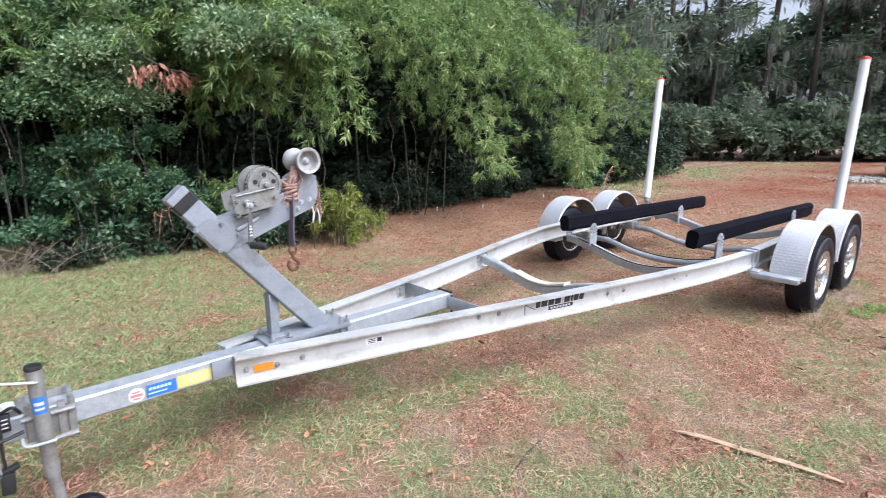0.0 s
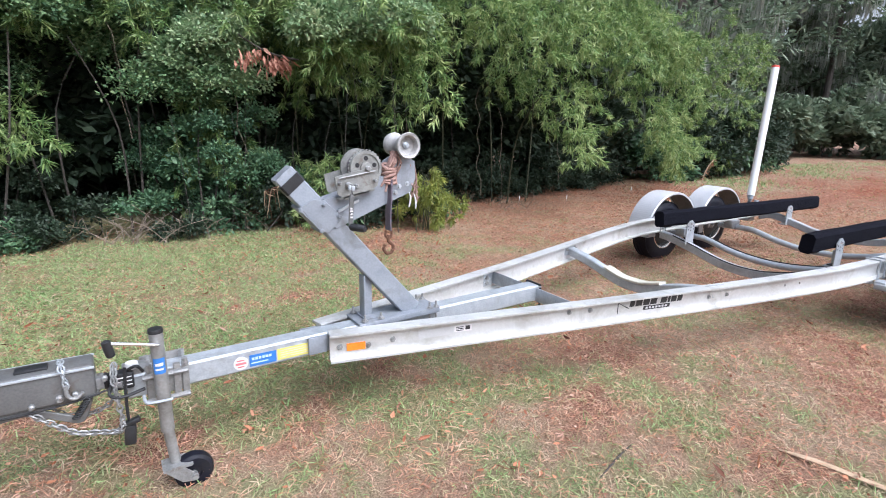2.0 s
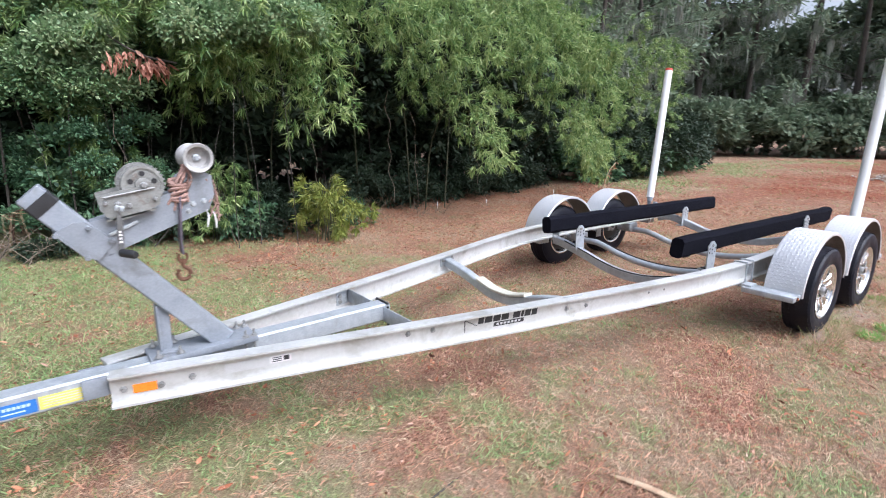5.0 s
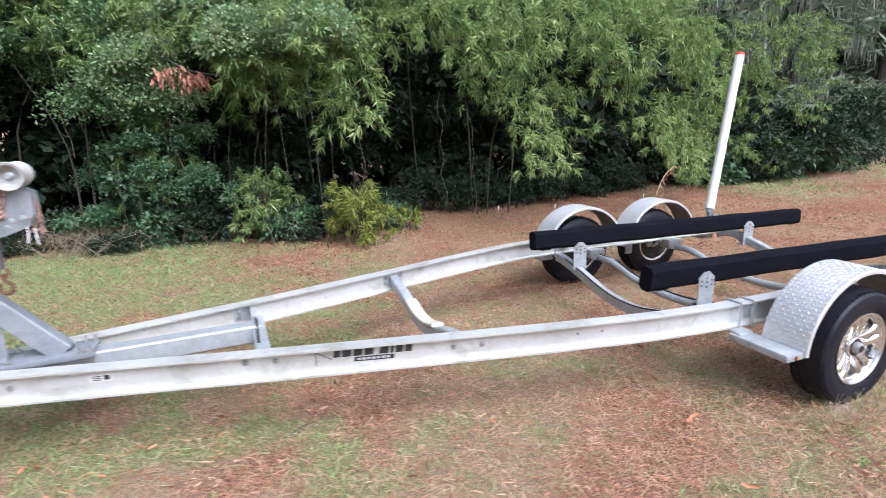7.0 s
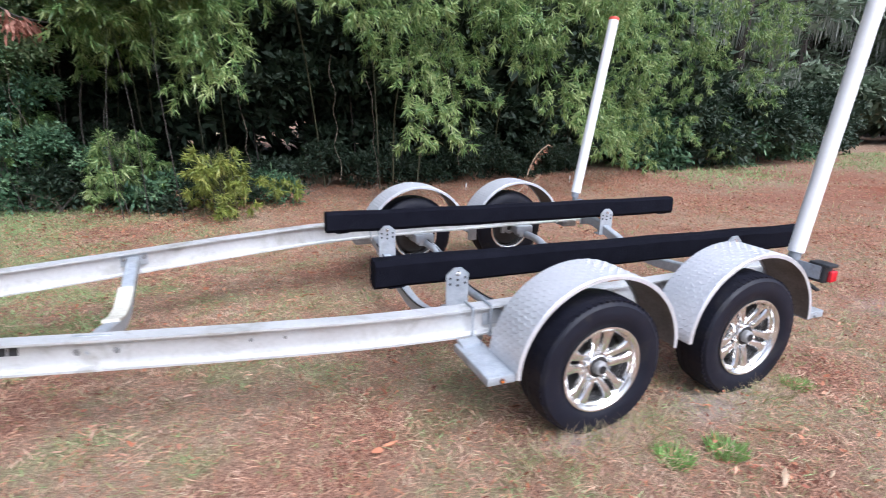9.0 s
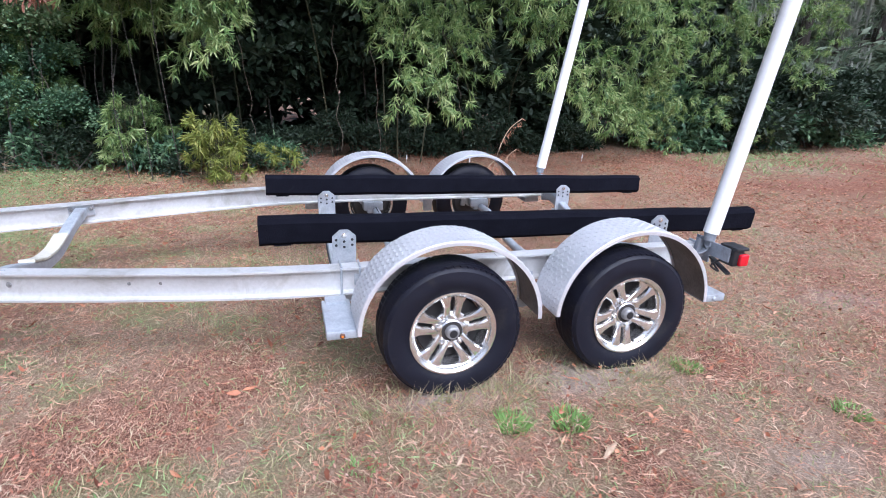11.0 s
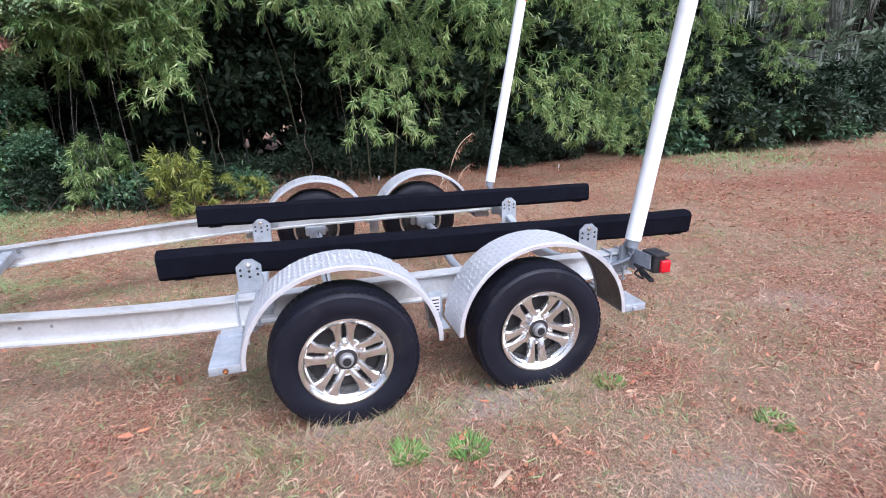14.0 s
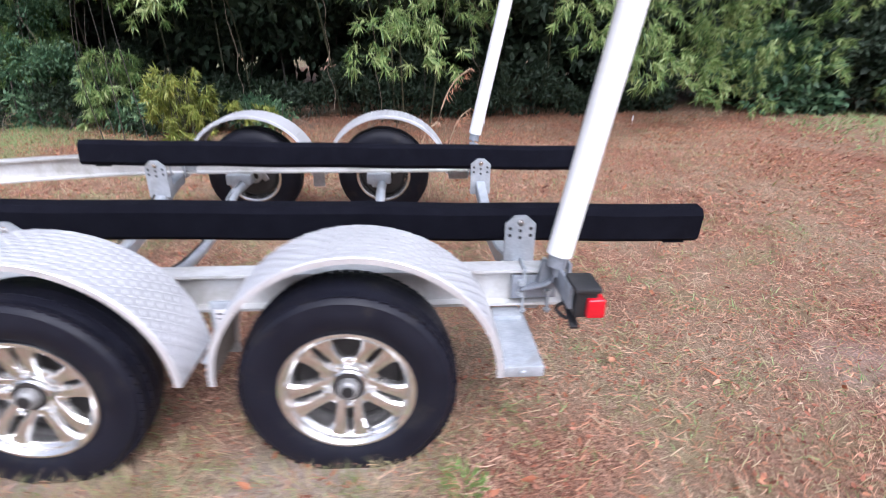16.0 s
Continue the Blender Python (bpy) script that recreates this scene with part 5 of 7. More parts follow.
def bare_amount(x, y):
    """Worn spots where pale sand shows: under the rear wheel, and further out on the lawn."""
    out = np.zeros_like(x)
    for cx, cy, rx, ry, k in BARE:
        out += k * np.exp(-((x - cx) / rx) ** 2 - ((y - cy) / ry) ** 2)
    return np.clip(out * (1.0 + 0.45 * patch_noise(x, y, 9.0, 58)), 0, 1)


def axis_steps(lo, hi, fine, far):
    mid = np.arange(lo, hi, fine)
    out = [hi]
    step = fine
    while out[-1] < far:
        step *= 1.35
        out.append(out[-1] + step)
    down = [lo]
    step = fine
    while down[-1] > -far:
        step *= 1.35
        down.append(down[-1] - step)
    return np.array(sorted(down[1:]) + list(mid) + out)


gx, gy = axis_steps(-3.0, 11.0, 0.09, 900), axis_steps(-4.0, 6.5, 0.09, 900)
X, Y = np.meshgrid(gx, gy, indexing="ij")
Z = ground_height(X, Y) + np.random.default_rng(3).normal(0, 0.0035, X.shape)
idx = np.arange(X.size).reshape(X.shape)
quads = np.stack([idx[:-1, :-1].ravel(), idx[1:, :-1].ravel(), idx[1:, 1:].ravel(), idx[:-1, 1:].ravel()], 1)
me = quick_mesh("ground", np.stack([X.ravel(), Y.ravel(), Z.ravel()], 1), quads, GROUND)
worn = me.attributes.new("bare", "FLOAT", "POINT")
worn.data.foreach_set("value", bare_amount(X.ravel(), Y.ravel()).astype(np.float32))
cover = me.attributes.new("lawn", "FLOAT", "POINT")
cover.data.foreach_set("value", lawn_amount(X.ravel(), Y.ravel()).astype(np.float32))
me.polygons.foreach_set("use_smooth", np.ones(len(me.polygons), dtype=bool))
tagged(new("ground", me), "rough lawn with rust-brown pine needles, dry leaves and thin green grass", "ground", kind="structure")


def strewn(name, template, count, area, seed, size, material, label, category, lift, want=None, tilt=0.25, upright=0.0, clump=None):
    """Small pieces strewn on the ground, kept where want(x, y) is over a random number."""
    g = np.random.default_rng(seed)
    x, y = g.uniform(area[0], area[1], count), g.uniform(area[2], area[3], count)
    if clump:
        cx, cy = g.uniform(area[0], area[1], clump[0]), g.uniform(area[2], area[3], clump[0])
        k = g.integers(0, clump[0], count)
        loose = g.uniform(0, 1, count) < 0.45
        x = np.where(loose, x, cx[k] + g.normal(0, clump[1], count))
        y = np.where(loose, y, cy[k] + g.normal(0, clump[1], count))
    if want is not None:
        keep = want(x, y) * (1 - 0.6 * bare_amount(x, y)) > g.uniform(0, 1, count)
        x, y = x[keep], y[keep]
    n = len(x)
    z = ground_height(x, y) + g.uniform(lift[0], lift[1], n)
    a = g.uniform(0, 2 * np.pi, n)
    up = np.abs(g.normal(upright, tilt, n)) if upright else g.normal(0, tilt, n)
    d = np.stack([np.cos(a), np.sin(a), up], 1)
    rot = axes_from(d, g.normal(0, 0.5, n), g)
    s = np.stack([g.uniform(size[0][0], size[0][1], n), g.uniform(size[1][0], size[1][1], n), np.full(n, size[2])], 1)
    s[:, 2] *= s[:, 0]
    v, f = pieces(*template, np.stack([x, y, z], 1), rot, s)
    return tagged(new(name, quick_mesh(name, v, f, material)), label, category, kind="stuff")


def open_ground(x, y):
    return np.clip((4.9 - y) / 0.8, 0.15, 1)


def thick(x, y):
    """Cover is dense near the path and thinner towards the thicket."""
    return np.clip(1.15 - 0.16 * np.maximum(y, 0), 0.4, 1) * open_ground(x, y)


strewn("dry_grass", BENT, 150000, (-2.6, 10.5, -2.7, 5.2), 21, ((0.025, 0.08), (0.0018, 0.0038), 1.1), GRASS, "short straw-coloured and dull green lawn grass", "grass", (-0.004, 0.012),
       lambda x, y: (0.5 + 0.5 * lawn_amount(x, y)) * thick(x, y) * np.clip(1.1 - 0.09 * np.maximum(x - 4.5, 0), 0.45, 1), 0.4, 0.35, clump=(9000, 0.06))
strewn("green_grass", BLADE, 120000, (-2.6, 10.5, -2.7, 5.0), 22, ((0.022, 0.062), (0.0034, 0.0068), 0.5), TURF, "patches of soft green grass", "grass", (-0.004, 0.008),
       lambda x, y: np.clip(lawn_amount(x, y) - 0.12, 0, 1) * 1.2 * thick(x, y), 0.5, 0.5, clump=(7000, 0.07))
strewn("green_grass", BLADE, 70000, (-4.0, 3.2, 0.3, 4.9), 56, ((0.03, 0.07), (0.0045, 0.008), 0.5), TURF, "green lawn before the shrubs", "grass", (-0.004, 0.008),
       lambda x, y: np.clip(0.55 + 0.5 * patch_noise(x, y, 2.0, 57), 0.1, 1) * np.clip((3.2 - x) / 1.6, 0, 1) * np.clip((y - 0.3) / 0.8, 0, 1), 0.5, 0.5, clump=(2600, 0.08))
strewn("pine_needle", BENT, 165000, (-2.6, 11.0, -2.7, 6.0), 23, ((0.03, 0.085), (0.0017, 0.0036), 0.9), NEEDLE, "rust-brown fallen pine needles", "needles", (0.0, 0.03),
       lambda x, y: np.clip(1.0 - 0.5 * lawn_amount(x, y), 0, 1) * np.clip(1.15 - 0.13 * np.maximum(y, 0), 0.4, 1) * np.clip(1.1 - 0.06 * np.maximum(x - 5.0, 0), 0.65, 1), 0.24)


def shred_amount(x, y):
    """Leaf shreds gather in drifts, more of them towards the rear of the trailer."""
    drift = 0.28 + 0.42 * patch_noise(x, y, 2.2, 51) + 0.35 * patch_noise(x, y, 8.0, 52) + 0.02 * (x - 2)
    return np.clip(drift - 0.22 * lawn_amount(x, y), 0.05, 1) * np.clip(1.15 - 0.1 * np.maximum(y, 0), 0.4, 1)


strewn("leaf_shred", CURL, 80000, (-2.6, 11.0, -2.7, 5.6), 24, ((0.01, 0.036), (0.004, 0.0085), 0.45), SHRED, "torn mauve-brown and tan shreds of dead leaves", "leaves", (0.004, 0.034), shred_amount, 0.35)
strewn("leaf_shred", FOLDED, 5000, (-2.6, 11.0, -2.7, 5.6), 54, ((0.025, 0.06), (0.007, 0.016), 0.4), SHRED, "larger curled strips of dead leaves lying in drifts", "leaves", (0.01, 0.038), lambda x, y: 0.8 * shred_amount(x, y), 0.35)
strewn("fallen_leaf", CURL, 30000, (-2.6, 11.0, -2.7, 6.2), 55, ((0.014, 0.045), (0.006, 0.017), 0.3), LITTER, "small curled brown fallen leaves and bark flakes", "leaves", (0.01, 0.036),
       lambda x, y: np.clip(0.15 + 0.55 * patch_noise(x, y, 3.2, 5) + 0.4 * patch_noise(x, y, 13.0, 7) - 0.25 * lawn_amount(x, y) + 0.05 * y, 0.01, 1), 0.4)
strewn("fallen_leaf", FOLDED, 1500, (-2.6, 11.0, -2.7, 6.2), 29, ((0.03, 0.085), (0.012, 0.03), 0.5), LITTER, "curled red-brown fallen leaves on the lawn", "leaves", (0.014, 0.036),
       lambda x, y: np.clip(0.35 + 0.5 * patch_noise(x, y, 1.7, 6), 0.05, 1), 0.35)
strewn("fallen_leaf", KITE, 26000, (9.5, 30.0, -5.0, 7.0), 25, ((0.02, 0.055), (0.012, 0.028), 0.22), LITTER, "curled brown leaves strewn over the far clearing", "leaves", (0.002, 0.02), None, 0.2)
strewn("fallen_leaf", CURL, 28000, (0.5, 12.0, 1.0, 6.0), 33, ((0.016, 0.042), (0.007, 0.018), 0.4), LITTER, "dark red-brown leaves lying before the thicket", "leaves", (0.012, 0.036),
       lambda x, y: np.clip((0.2 + 0.35 * patch_noise(x, y, 3.0, 8) + 0.12 * (y - 1.0)) * np.clip((x - 0.5) / 2, 0.1, 1), 0.02, 1), 0.3)
strewn("bark_crumb", CURL, 36000, (2.0, 11.5, -2.7, 6.0), 27, ((0.012, 0.034), (0.006, 0.014), 0.25), CRUMB, "small red-brown crumbs of bark and leaf", "litter", (0.01, 0.034),
       lambda x, y: np.clip(-0.1 + 0.13 * (x - 2.0) + 0.6 * patch_noise(x, y, 3.0, 15), 0.02, 1), 0.25)


def outskirts(x, y):
    inside = (x > -2.6) & (x < 11.0) & (y > -2.7) & (y < 6.0)
    return np.where(inside, 0.0, np.clip(1.3 - 0.09 * np.hypot(x - 4, y - 1.5), 0.12, 1))


strewn("pine_needle", STRAW, 20000, (-11.0, 20.0, -13.0, 5.5), 31, ((0.06, 0.15), (0.003, 0.006), 0.35), NEEDLE, "rust-brown needles scattered over the wider lawn", "needles", (0.0, 0.02), outskirts, 0.16)
strewn("dry_grass", STRAW, 20000, (-11.0, 20.0, -13.0, 5.5), 32, ((0.05, 0.11), (0.004, 0.008), 0.6), GRASS, "thin straw and green grass over the wider lawn", "grass", (-0.004, 0.01), outskirts, 0.35, 0.3, clump=(6000, 0.1))
strewn("far_grass", BLADE, 30000, (9.0, 30.0, -5.0, 9.0), 26, ((0.06, 0.14), (0.006, 0.014), 0.4), GRASS, "thin dull grass in the far clearing", "grass", (-0.004, 0.004),
       lambda x, y: 0.15 + 0.5 * lawn_amount(x, y), 0.5, 0.5)


strewn("far_grass", BLADE, 14000, (11.5, 28.0, 3.2, 7.5), 34, ((0.06, 0.14), (0.01, 0.02), 0.4), TURF, "olive green grass along the thicket's far edge", "grass", (-0.004, 0.004),
       lambda x, y: np.clip(0.3 + 0.5 * patch_noise(x, y, 0.8, 9), 0.02, 1) * np.clip((y - 3.0) / 1.5, 0.05, 1), 0.5, 0.5)


def tuft(at, n, h, material, seed, label, spread=0.06, lean=0.75, name="grass_tuft", width=(0.004, 0.008)):
    g = np.random.default_rng(seed)
    a = g.uniform(0, 2 * np.pi, n)
    r = spread * np.sqrt(g.uniform(0, 1, n))
    p = np.stack([at[0] + r * np.cos(a), at[1] + r * np.sin(a), np.full(n, ground_height(np.array(at[0]), np.array(at[1])) - 0.004)], 1)
    d = np.stack([lean * np.cos(a) * g.uniform(0.2, 1, n), lean * np.sin(a) * g.uniform(0.2, 1, n), np.full(n, 1.0)], 1)
    s = np.stack([g.uniform(0.5, 1, n) * h, g.uniform(*width, n), np.full(n, h * 0.5)], 1)
    v, f = pieces(*BLADE, p, axes_from(d, g.uniform(0, 6.28, n), g), s)
    return tagged(new(name, quick_mesh(name, v, f, material)), label, "grass", "grass tufts")


for i, (x, y, n, h) in enumerate(((5.349, -1.596, 150, 0.075), (5.598, -1.648, 150, 0.08), (6.93, -1.90, 70, 0.06), (6.43, -1.395, 80, 0.06), (4.66, -1.70, 40, 0.04))):
    tuft((x, y), int(1.4 * n), h, WEED, 40 + i, "bright green grass tuft in the brown needles", 0.07, 1.1, "grass_tuft", (0.005, 0.009))
for i, (x, y, h) in enumerate(((4.93, -1.40, 0.19), (5.08, -1.42, 0.15), (5.3, -1.40, 0.13), (5.42, -1.38, 0.18), (5.5, -1.30, 0.12), (6.0, -1.41, 0.10), (6.28, -1.37, 0.14), (5.72, -1.2, 0.12), (4.78, -1.22, 0.1), (4.83, -1.42, 0.16), (6.38, -1.25, 0.12), (5.16, -1.39, 0.09), (5.24, -1.43, 0.1), (5.36, -1.43, 0.09), (6.06, -1.4, 0.09), (6.14, -1.42, 0.1), (6.2, -1.4, 0.08), (5.92, -1.4, 0.1))):
    tuft((x, y), 60, h, GRASS, 60 + i, "tall dry grass blades standing beside the tyre", 0.11, 1.3, "dry_grass_tuft", (0.002, 0.0036))

# a split strip of bark on the lawn
bm = bmesh.new()
pts = smooth_pts([(2.452, -1.372, 0.018), (2.50, -1.54, 0.024), (2.545, -1.73, 0.017), (2.575, -1.88, 0.021), (2.61, -2.05, 0.012)], 6)
sweep(bm, pts, [(-0.016, 0.004), (-0.006, -0.004), (0.007, -0.004), (0.017, 0.003), (0.006, 0.007), (-0.005, 0.008)], True, [0.35 + 0.65 * min(1, k / 4, (len(pts) - k) / 7) for k in range(len(pts))])
ob = new("bark_strip", mesh_of("bark_strip", bm, STRIP))
tagged(ob, "long split strip of pale tan bark on the lawn", "bark")
for i, (x, y, l, a) in enumerate(((5.66, -1.87, 0.13, 35), (5.86, -1.93, 0.07, 20), (5.05, -1.78, 0.08, 50), (4.94, -2.02, 0.09, 30), (1.75, -1.02, 0.34, 15), (3.86, 3.1, 0.12, 60), (2.3, -0.35, 0.16, 30))):
    bm = bmesh.new()
    c, s = math.cos(radians(a)), math.sin(radians(a))
    w = 0.11 if i < 4 else 0.02
    sweep(bm, [(x - c * l / 2, y - s * l / 2, 0.016), (x, y, 0.024), (x + c * l / 2, y + s * l / 2, 0.015)], [(-w * l, 0.002), (0, -0.002), (w * l, 0.002), (0, 0.006)], True, [0.3, 1, 0.25])
    nm = "bark_chip" if i < 4 else "twig"
    tagged(new(nm, mesh_of(nm, bm, STRIP if i < 4 else BARK)), "flat pale bark chip on the needles" if i < 4 else "thin dark fallen twig on the lawn", "bark" if i < 4 else "twig")


# ---- plants ----
def fans(centres, out, n, length, width, rng, droop, spread, template=LANCE, jitter=0.05, stem=0.0):
    """n leaves from each centre, fanning round the direction out and drooping."""
    m = len(centres)
    c = np.repeat(centres, n, 0) + rng.normal(0, jitter, (m * n, 3))
    d = np.repeat(out, n, 0) + rng.normal(0, spread, (m * n, 3))
    d[:, 2] -= droop
    s = np.stack([rng.uniform(*length, m * n), rng.uniform(*width, m * n), rng.uniform(0.3, 0.6, m * n) * 0.3], 1)
    s[:, 2] *= s[:, 0]
    return pieces(*template, c, axes_from(d, rng.normal(0, 0.7, m * n), rng), s)


def joined(sets):
    vs, fs, k = [], [], 0
    for v, f in sets:
        vs.append(v)
        fs.append(f + k)
        k += len(v)
    return np.concatenate(vs), np.concatenate(fs)


def foliage(name, sets, material, parent, label=""):
    v, f = joined(sets)
    ob = new(name, quick_mesh(name, v, f, material))
    under(ob, parent)
    return tagged(ob, label)


def plume(p0, p1, radius, count, rng):
    """Leaf places on a drooping spray of side twigs from p0 down to p1, and the way they point."""
    p0, p1 = np.array(p0, float), np.array(p1, float)
    length = np.linalg.norm(p1 - p0)
    n = max(5, int(20 * length * (radius / 0.35) ** 0.5))
    per = max(3, count // n)
    u = np.sort(rng.uniform(0, 1, n) ** 0.8)
    line = p0 + (p1 - p0) * np.stack([u, u, u ** 1.9], 1)
    along = (p1 - p0) * np.stack([np.ones(n), np.ones(n), 1.9 * u ** 0.9], 1)
    along /= np.linalg.norm(along, axis=1, keepdims=True)
    side = np.cross(along, [0, 0, 1.0]) + 1e-6
    side /= np.linalg.norm(side, axis=1, keepdims=True)
    top = np.cross(side, along)
    th = rng.uniform(0, 2 * np.pi, n)
    out = side * np.cos(th)[:, None] + top * np.sin(th)[:, None]
    twig = out * 0.75 + along * 0.5
    reach = radius * rng.uniform(0.7, 1.45, n) * (0.6 + 0.6 * np.sin(np.pi * np.clip(0.15 + 0.8 * u, 0, 1)))
    v = rng.uniform(0.25, 1, (n, per)) ** 0.55
    p = line[:, None] + twig[:, None] * (reach[:, None] * v)[..., None]
    p[..., 2] -= 0.22 * reach[:, None] * v ** 2
    d = np.repeat((twig * 0.8)[:, None], per, 1)
    d[..., 2] -= 0.3 * v
    return p.reshape(-1, 3), d.reshape(-1, 3)


def bamboo(base, plumes, seed, leaf_len=(0.085, 0.17), leaf_w=(0.014, 0.024), material=BAMBOO, label="", thick=0.014, name="bamboo", fan=8, per=128, droop=0.2):
    """A clump of bamboo: culms that rise and arch over, each ending in a drooping leafy plume."""
    rng = np.random.default_rng(seed)
    b = thing(name, (base[0], base[1], 0), label or "bamboo clump with arching stems and drooping leaves", "bamboo", "bamboo thicket")
    cs, os_ = [], []
    for p0, p1, r in plumes:
        wide = 0.25 if name == "bamboo" else 0.08
        foot = (base[0] + rng.normal(0, wide), base[1] + rng.normal(0, wide), -0.03)
        p0v, p1v = Vector(p0), Vector(p1)
        mid = Vector((foot[0] * 0.6 + p0[0] * 0.4, foot[1] * 0.75 + p0[1] * 0.25, p0[2] * 0.62))
        bm = bmesh.new()
        pts = smooth_pts([foot, mid, p0v, p0v + (p1v - p0v) * 0.55 + Vector((0, 0, 0.2 * (p0v.z - p1v.z)))], 4)
        tube(bm, pts, thick, 6, [1 - 0.065 * i for i in range(len(pts))])
        if len(cs) % 14 == 0 or name != "bamboo":
            part("culm", bm, CULM, b)
        else:
            bm.free()
        c, o = plume(p0, p1, r, max(8, int(per * r / 0.4 * (p0v - p1v).length / 1.2)), rng)
        cs.append(c)
        os_.append(o)
    c, o = np.concatenate(cs), np.concatenate(os_)
    ok = c[:, 2] > 0.04
    foliage("foliage", [fans(c[ok], o[ok], fan, leaf_len, leaf_w, rng, droop, 0.62, LANCE, 0.012)], material, b)
    return b


def pads_on(base, rx, ry, h, low, pads, size, per_pad, rng, flat=0.75):
    """Leaf places on rounded pads that make up a crown with gaps between them."""
    cs, os_ = [], []
    for k in range(pads):
        d = rng.normal(0, 1, 3)
        d[2] = abs(d[2]) * 0.9 - 0.35 if rng.uniform() < 0.8 else d[2]
        d /= np.linalg.norm(d)
        f = rng.uniform(0.6, 1.0)
        mid = np.array([base[0] + rx * d[0] * f, base[1] + ry * d[1] * f, (low + h) / 2 + (h - low) / 2 * d[2] * f])
        r = size * rng.uniform(0.6, 1.25)
        e = rng.normal(0, 1, (per_pad, 3))
        e /= np.linalg.norm(e, axis=1, keepdims=True)
        e[:, 2] = np.where(e[:, 2] < -0.35, -e[:, 2], e[:, 2])
        cs.append(mid + e * r * rng.uniform(0.55, 1.05, (per_pad, 1)) * np.array([1.15, 1.15, flat]))
        os_.append(e * 0.9)
    return np.concatenate(cs), np.concatenate(os_)


def shrub(base, rx, ry, h, pads, seed, material, leaf_len, leaf_w, label, low=0.1, clear=None, name="shrub", template=KITE, limbs=4, per=4, size=0.34, per_pad=95, category="shrub", group="shrubs at the wood's edge", spread=0.6, droop=0.3, stem=1.0):
    """A bush: bent limbs and leafy pads with gaps and an uneven outline."""
    rng = np.random.default_rng(seed)
    b = thing(name, (base[0], base[1], 0), label, category, group)
    for k in range(limbs):
        a = rng.uniform(0, 6.28)
        top = np.array([base[0] + rx * 0.6 * math.cos(a), base[1] + ry * 0.6 * math.sin(a), h * rng.uniform(0.6, 0.9)])
        mid = (np.array([base[0], base[1], 0]) + top) / 2 + rng.normal(0, 0.12, 3)
        bm = bmesh.new()
        tube(bm, smooth_pts([(base[0] + 0.1 * math.cos(a), base[1] + 0.1 * math.sin(a), -0.03), mid, top], 4), stem * (0.009 + 0.0025 * h), 6, [1 - 0.09 * i for i in range(9)])
        part("limb", bm, BARK, b)
    c, o = pads_on(base, rx, ry, h, low, pads, size, per_pad, rng)
    ok = c[:, 2] > 0.03
    if clear:
        ok &= (c[:, 2] < clear[0]) | (c[:, 2] > clear[1])
    foliage("foliage", [fans(c[ok], o[ok], per, leaf_len, (leaf_w[0] * 1.15, leaf_w[1] * 1.15), rng, droop, spread, template, 0.03 + 0.05 * size)], material, b)
    return b


# between the low growth and the crowns of the wood behind, daylight shows
CLEAR = (1.5, 1.74)

# bamboo: low hanging plumes along the front, then tiers that rise behind them
rng = np.random.default_rng(90)
plumes = []
for x, y, z in ((3.3, 3.75, 1.35), (3.75, 3.6, 1.55), (4.4, 3.75, 1.85), (4.95, 3.6, 1.75), (5.45, 3.4, 1.4), (5.8, 3.2, 1.02), (6.35, 3.45, 1.0), (6.75, 3.6, 0.9), (7.2, 3.75, 1.5), (7.75, 3.6, 1.75), (8.2, 3.45, 1.2),
                (8.65, 3.3, 0.85), (9.05, 3.5, 0.7), (9.5, 3.9, 0.8), (10.0, 4.3, 0.6), (10.5, 4.7, 0.4), (11.1, 5.2, 0.35), (2.75, 4.1, 1.75), (2.3, 4.5, 2.05)):
    plumes.append(((x + rng.normal(0, 0.2), y + rng.uniform(0.7, 1.1), z + rng.uniform(0.8, 1.15)), (x, y, z), rng.uniform(0.26, 0.36)))
for tier, (y, z, n) in enumerate(((3.5, 2.25, 17), (3.9, 2.75, 17), (4.5, 3.3, 16), (5.3, 3.8, 14), (6.1, 4.2, 12))):
    for k in range(n):
        x = 2.2 + 0.12 * tier + (8.4 - 0.2 * tier) * (k + rng.uniform(-0.45, 0.45)) / (n - 1)
        yy = y + rng.normal(0, 0.18) + max(0, x - 9) * 0.5 + max(0, 3.2 - x) * 0.45
        zz = z + rng.normal(0, 0.2) - max(0, x - 9) * 0.25 + (0.35 if 4.15 < x < 5.7 and tier == 0 else 0)
        plumes.append(((x + rng.normal(0, 0.3), yy + rng.uniform(0.6, 1.2), zz + rng.uniform(0.5, 0.9)), (x, yy, zz), rng.uniform(0.28, 0.42)))
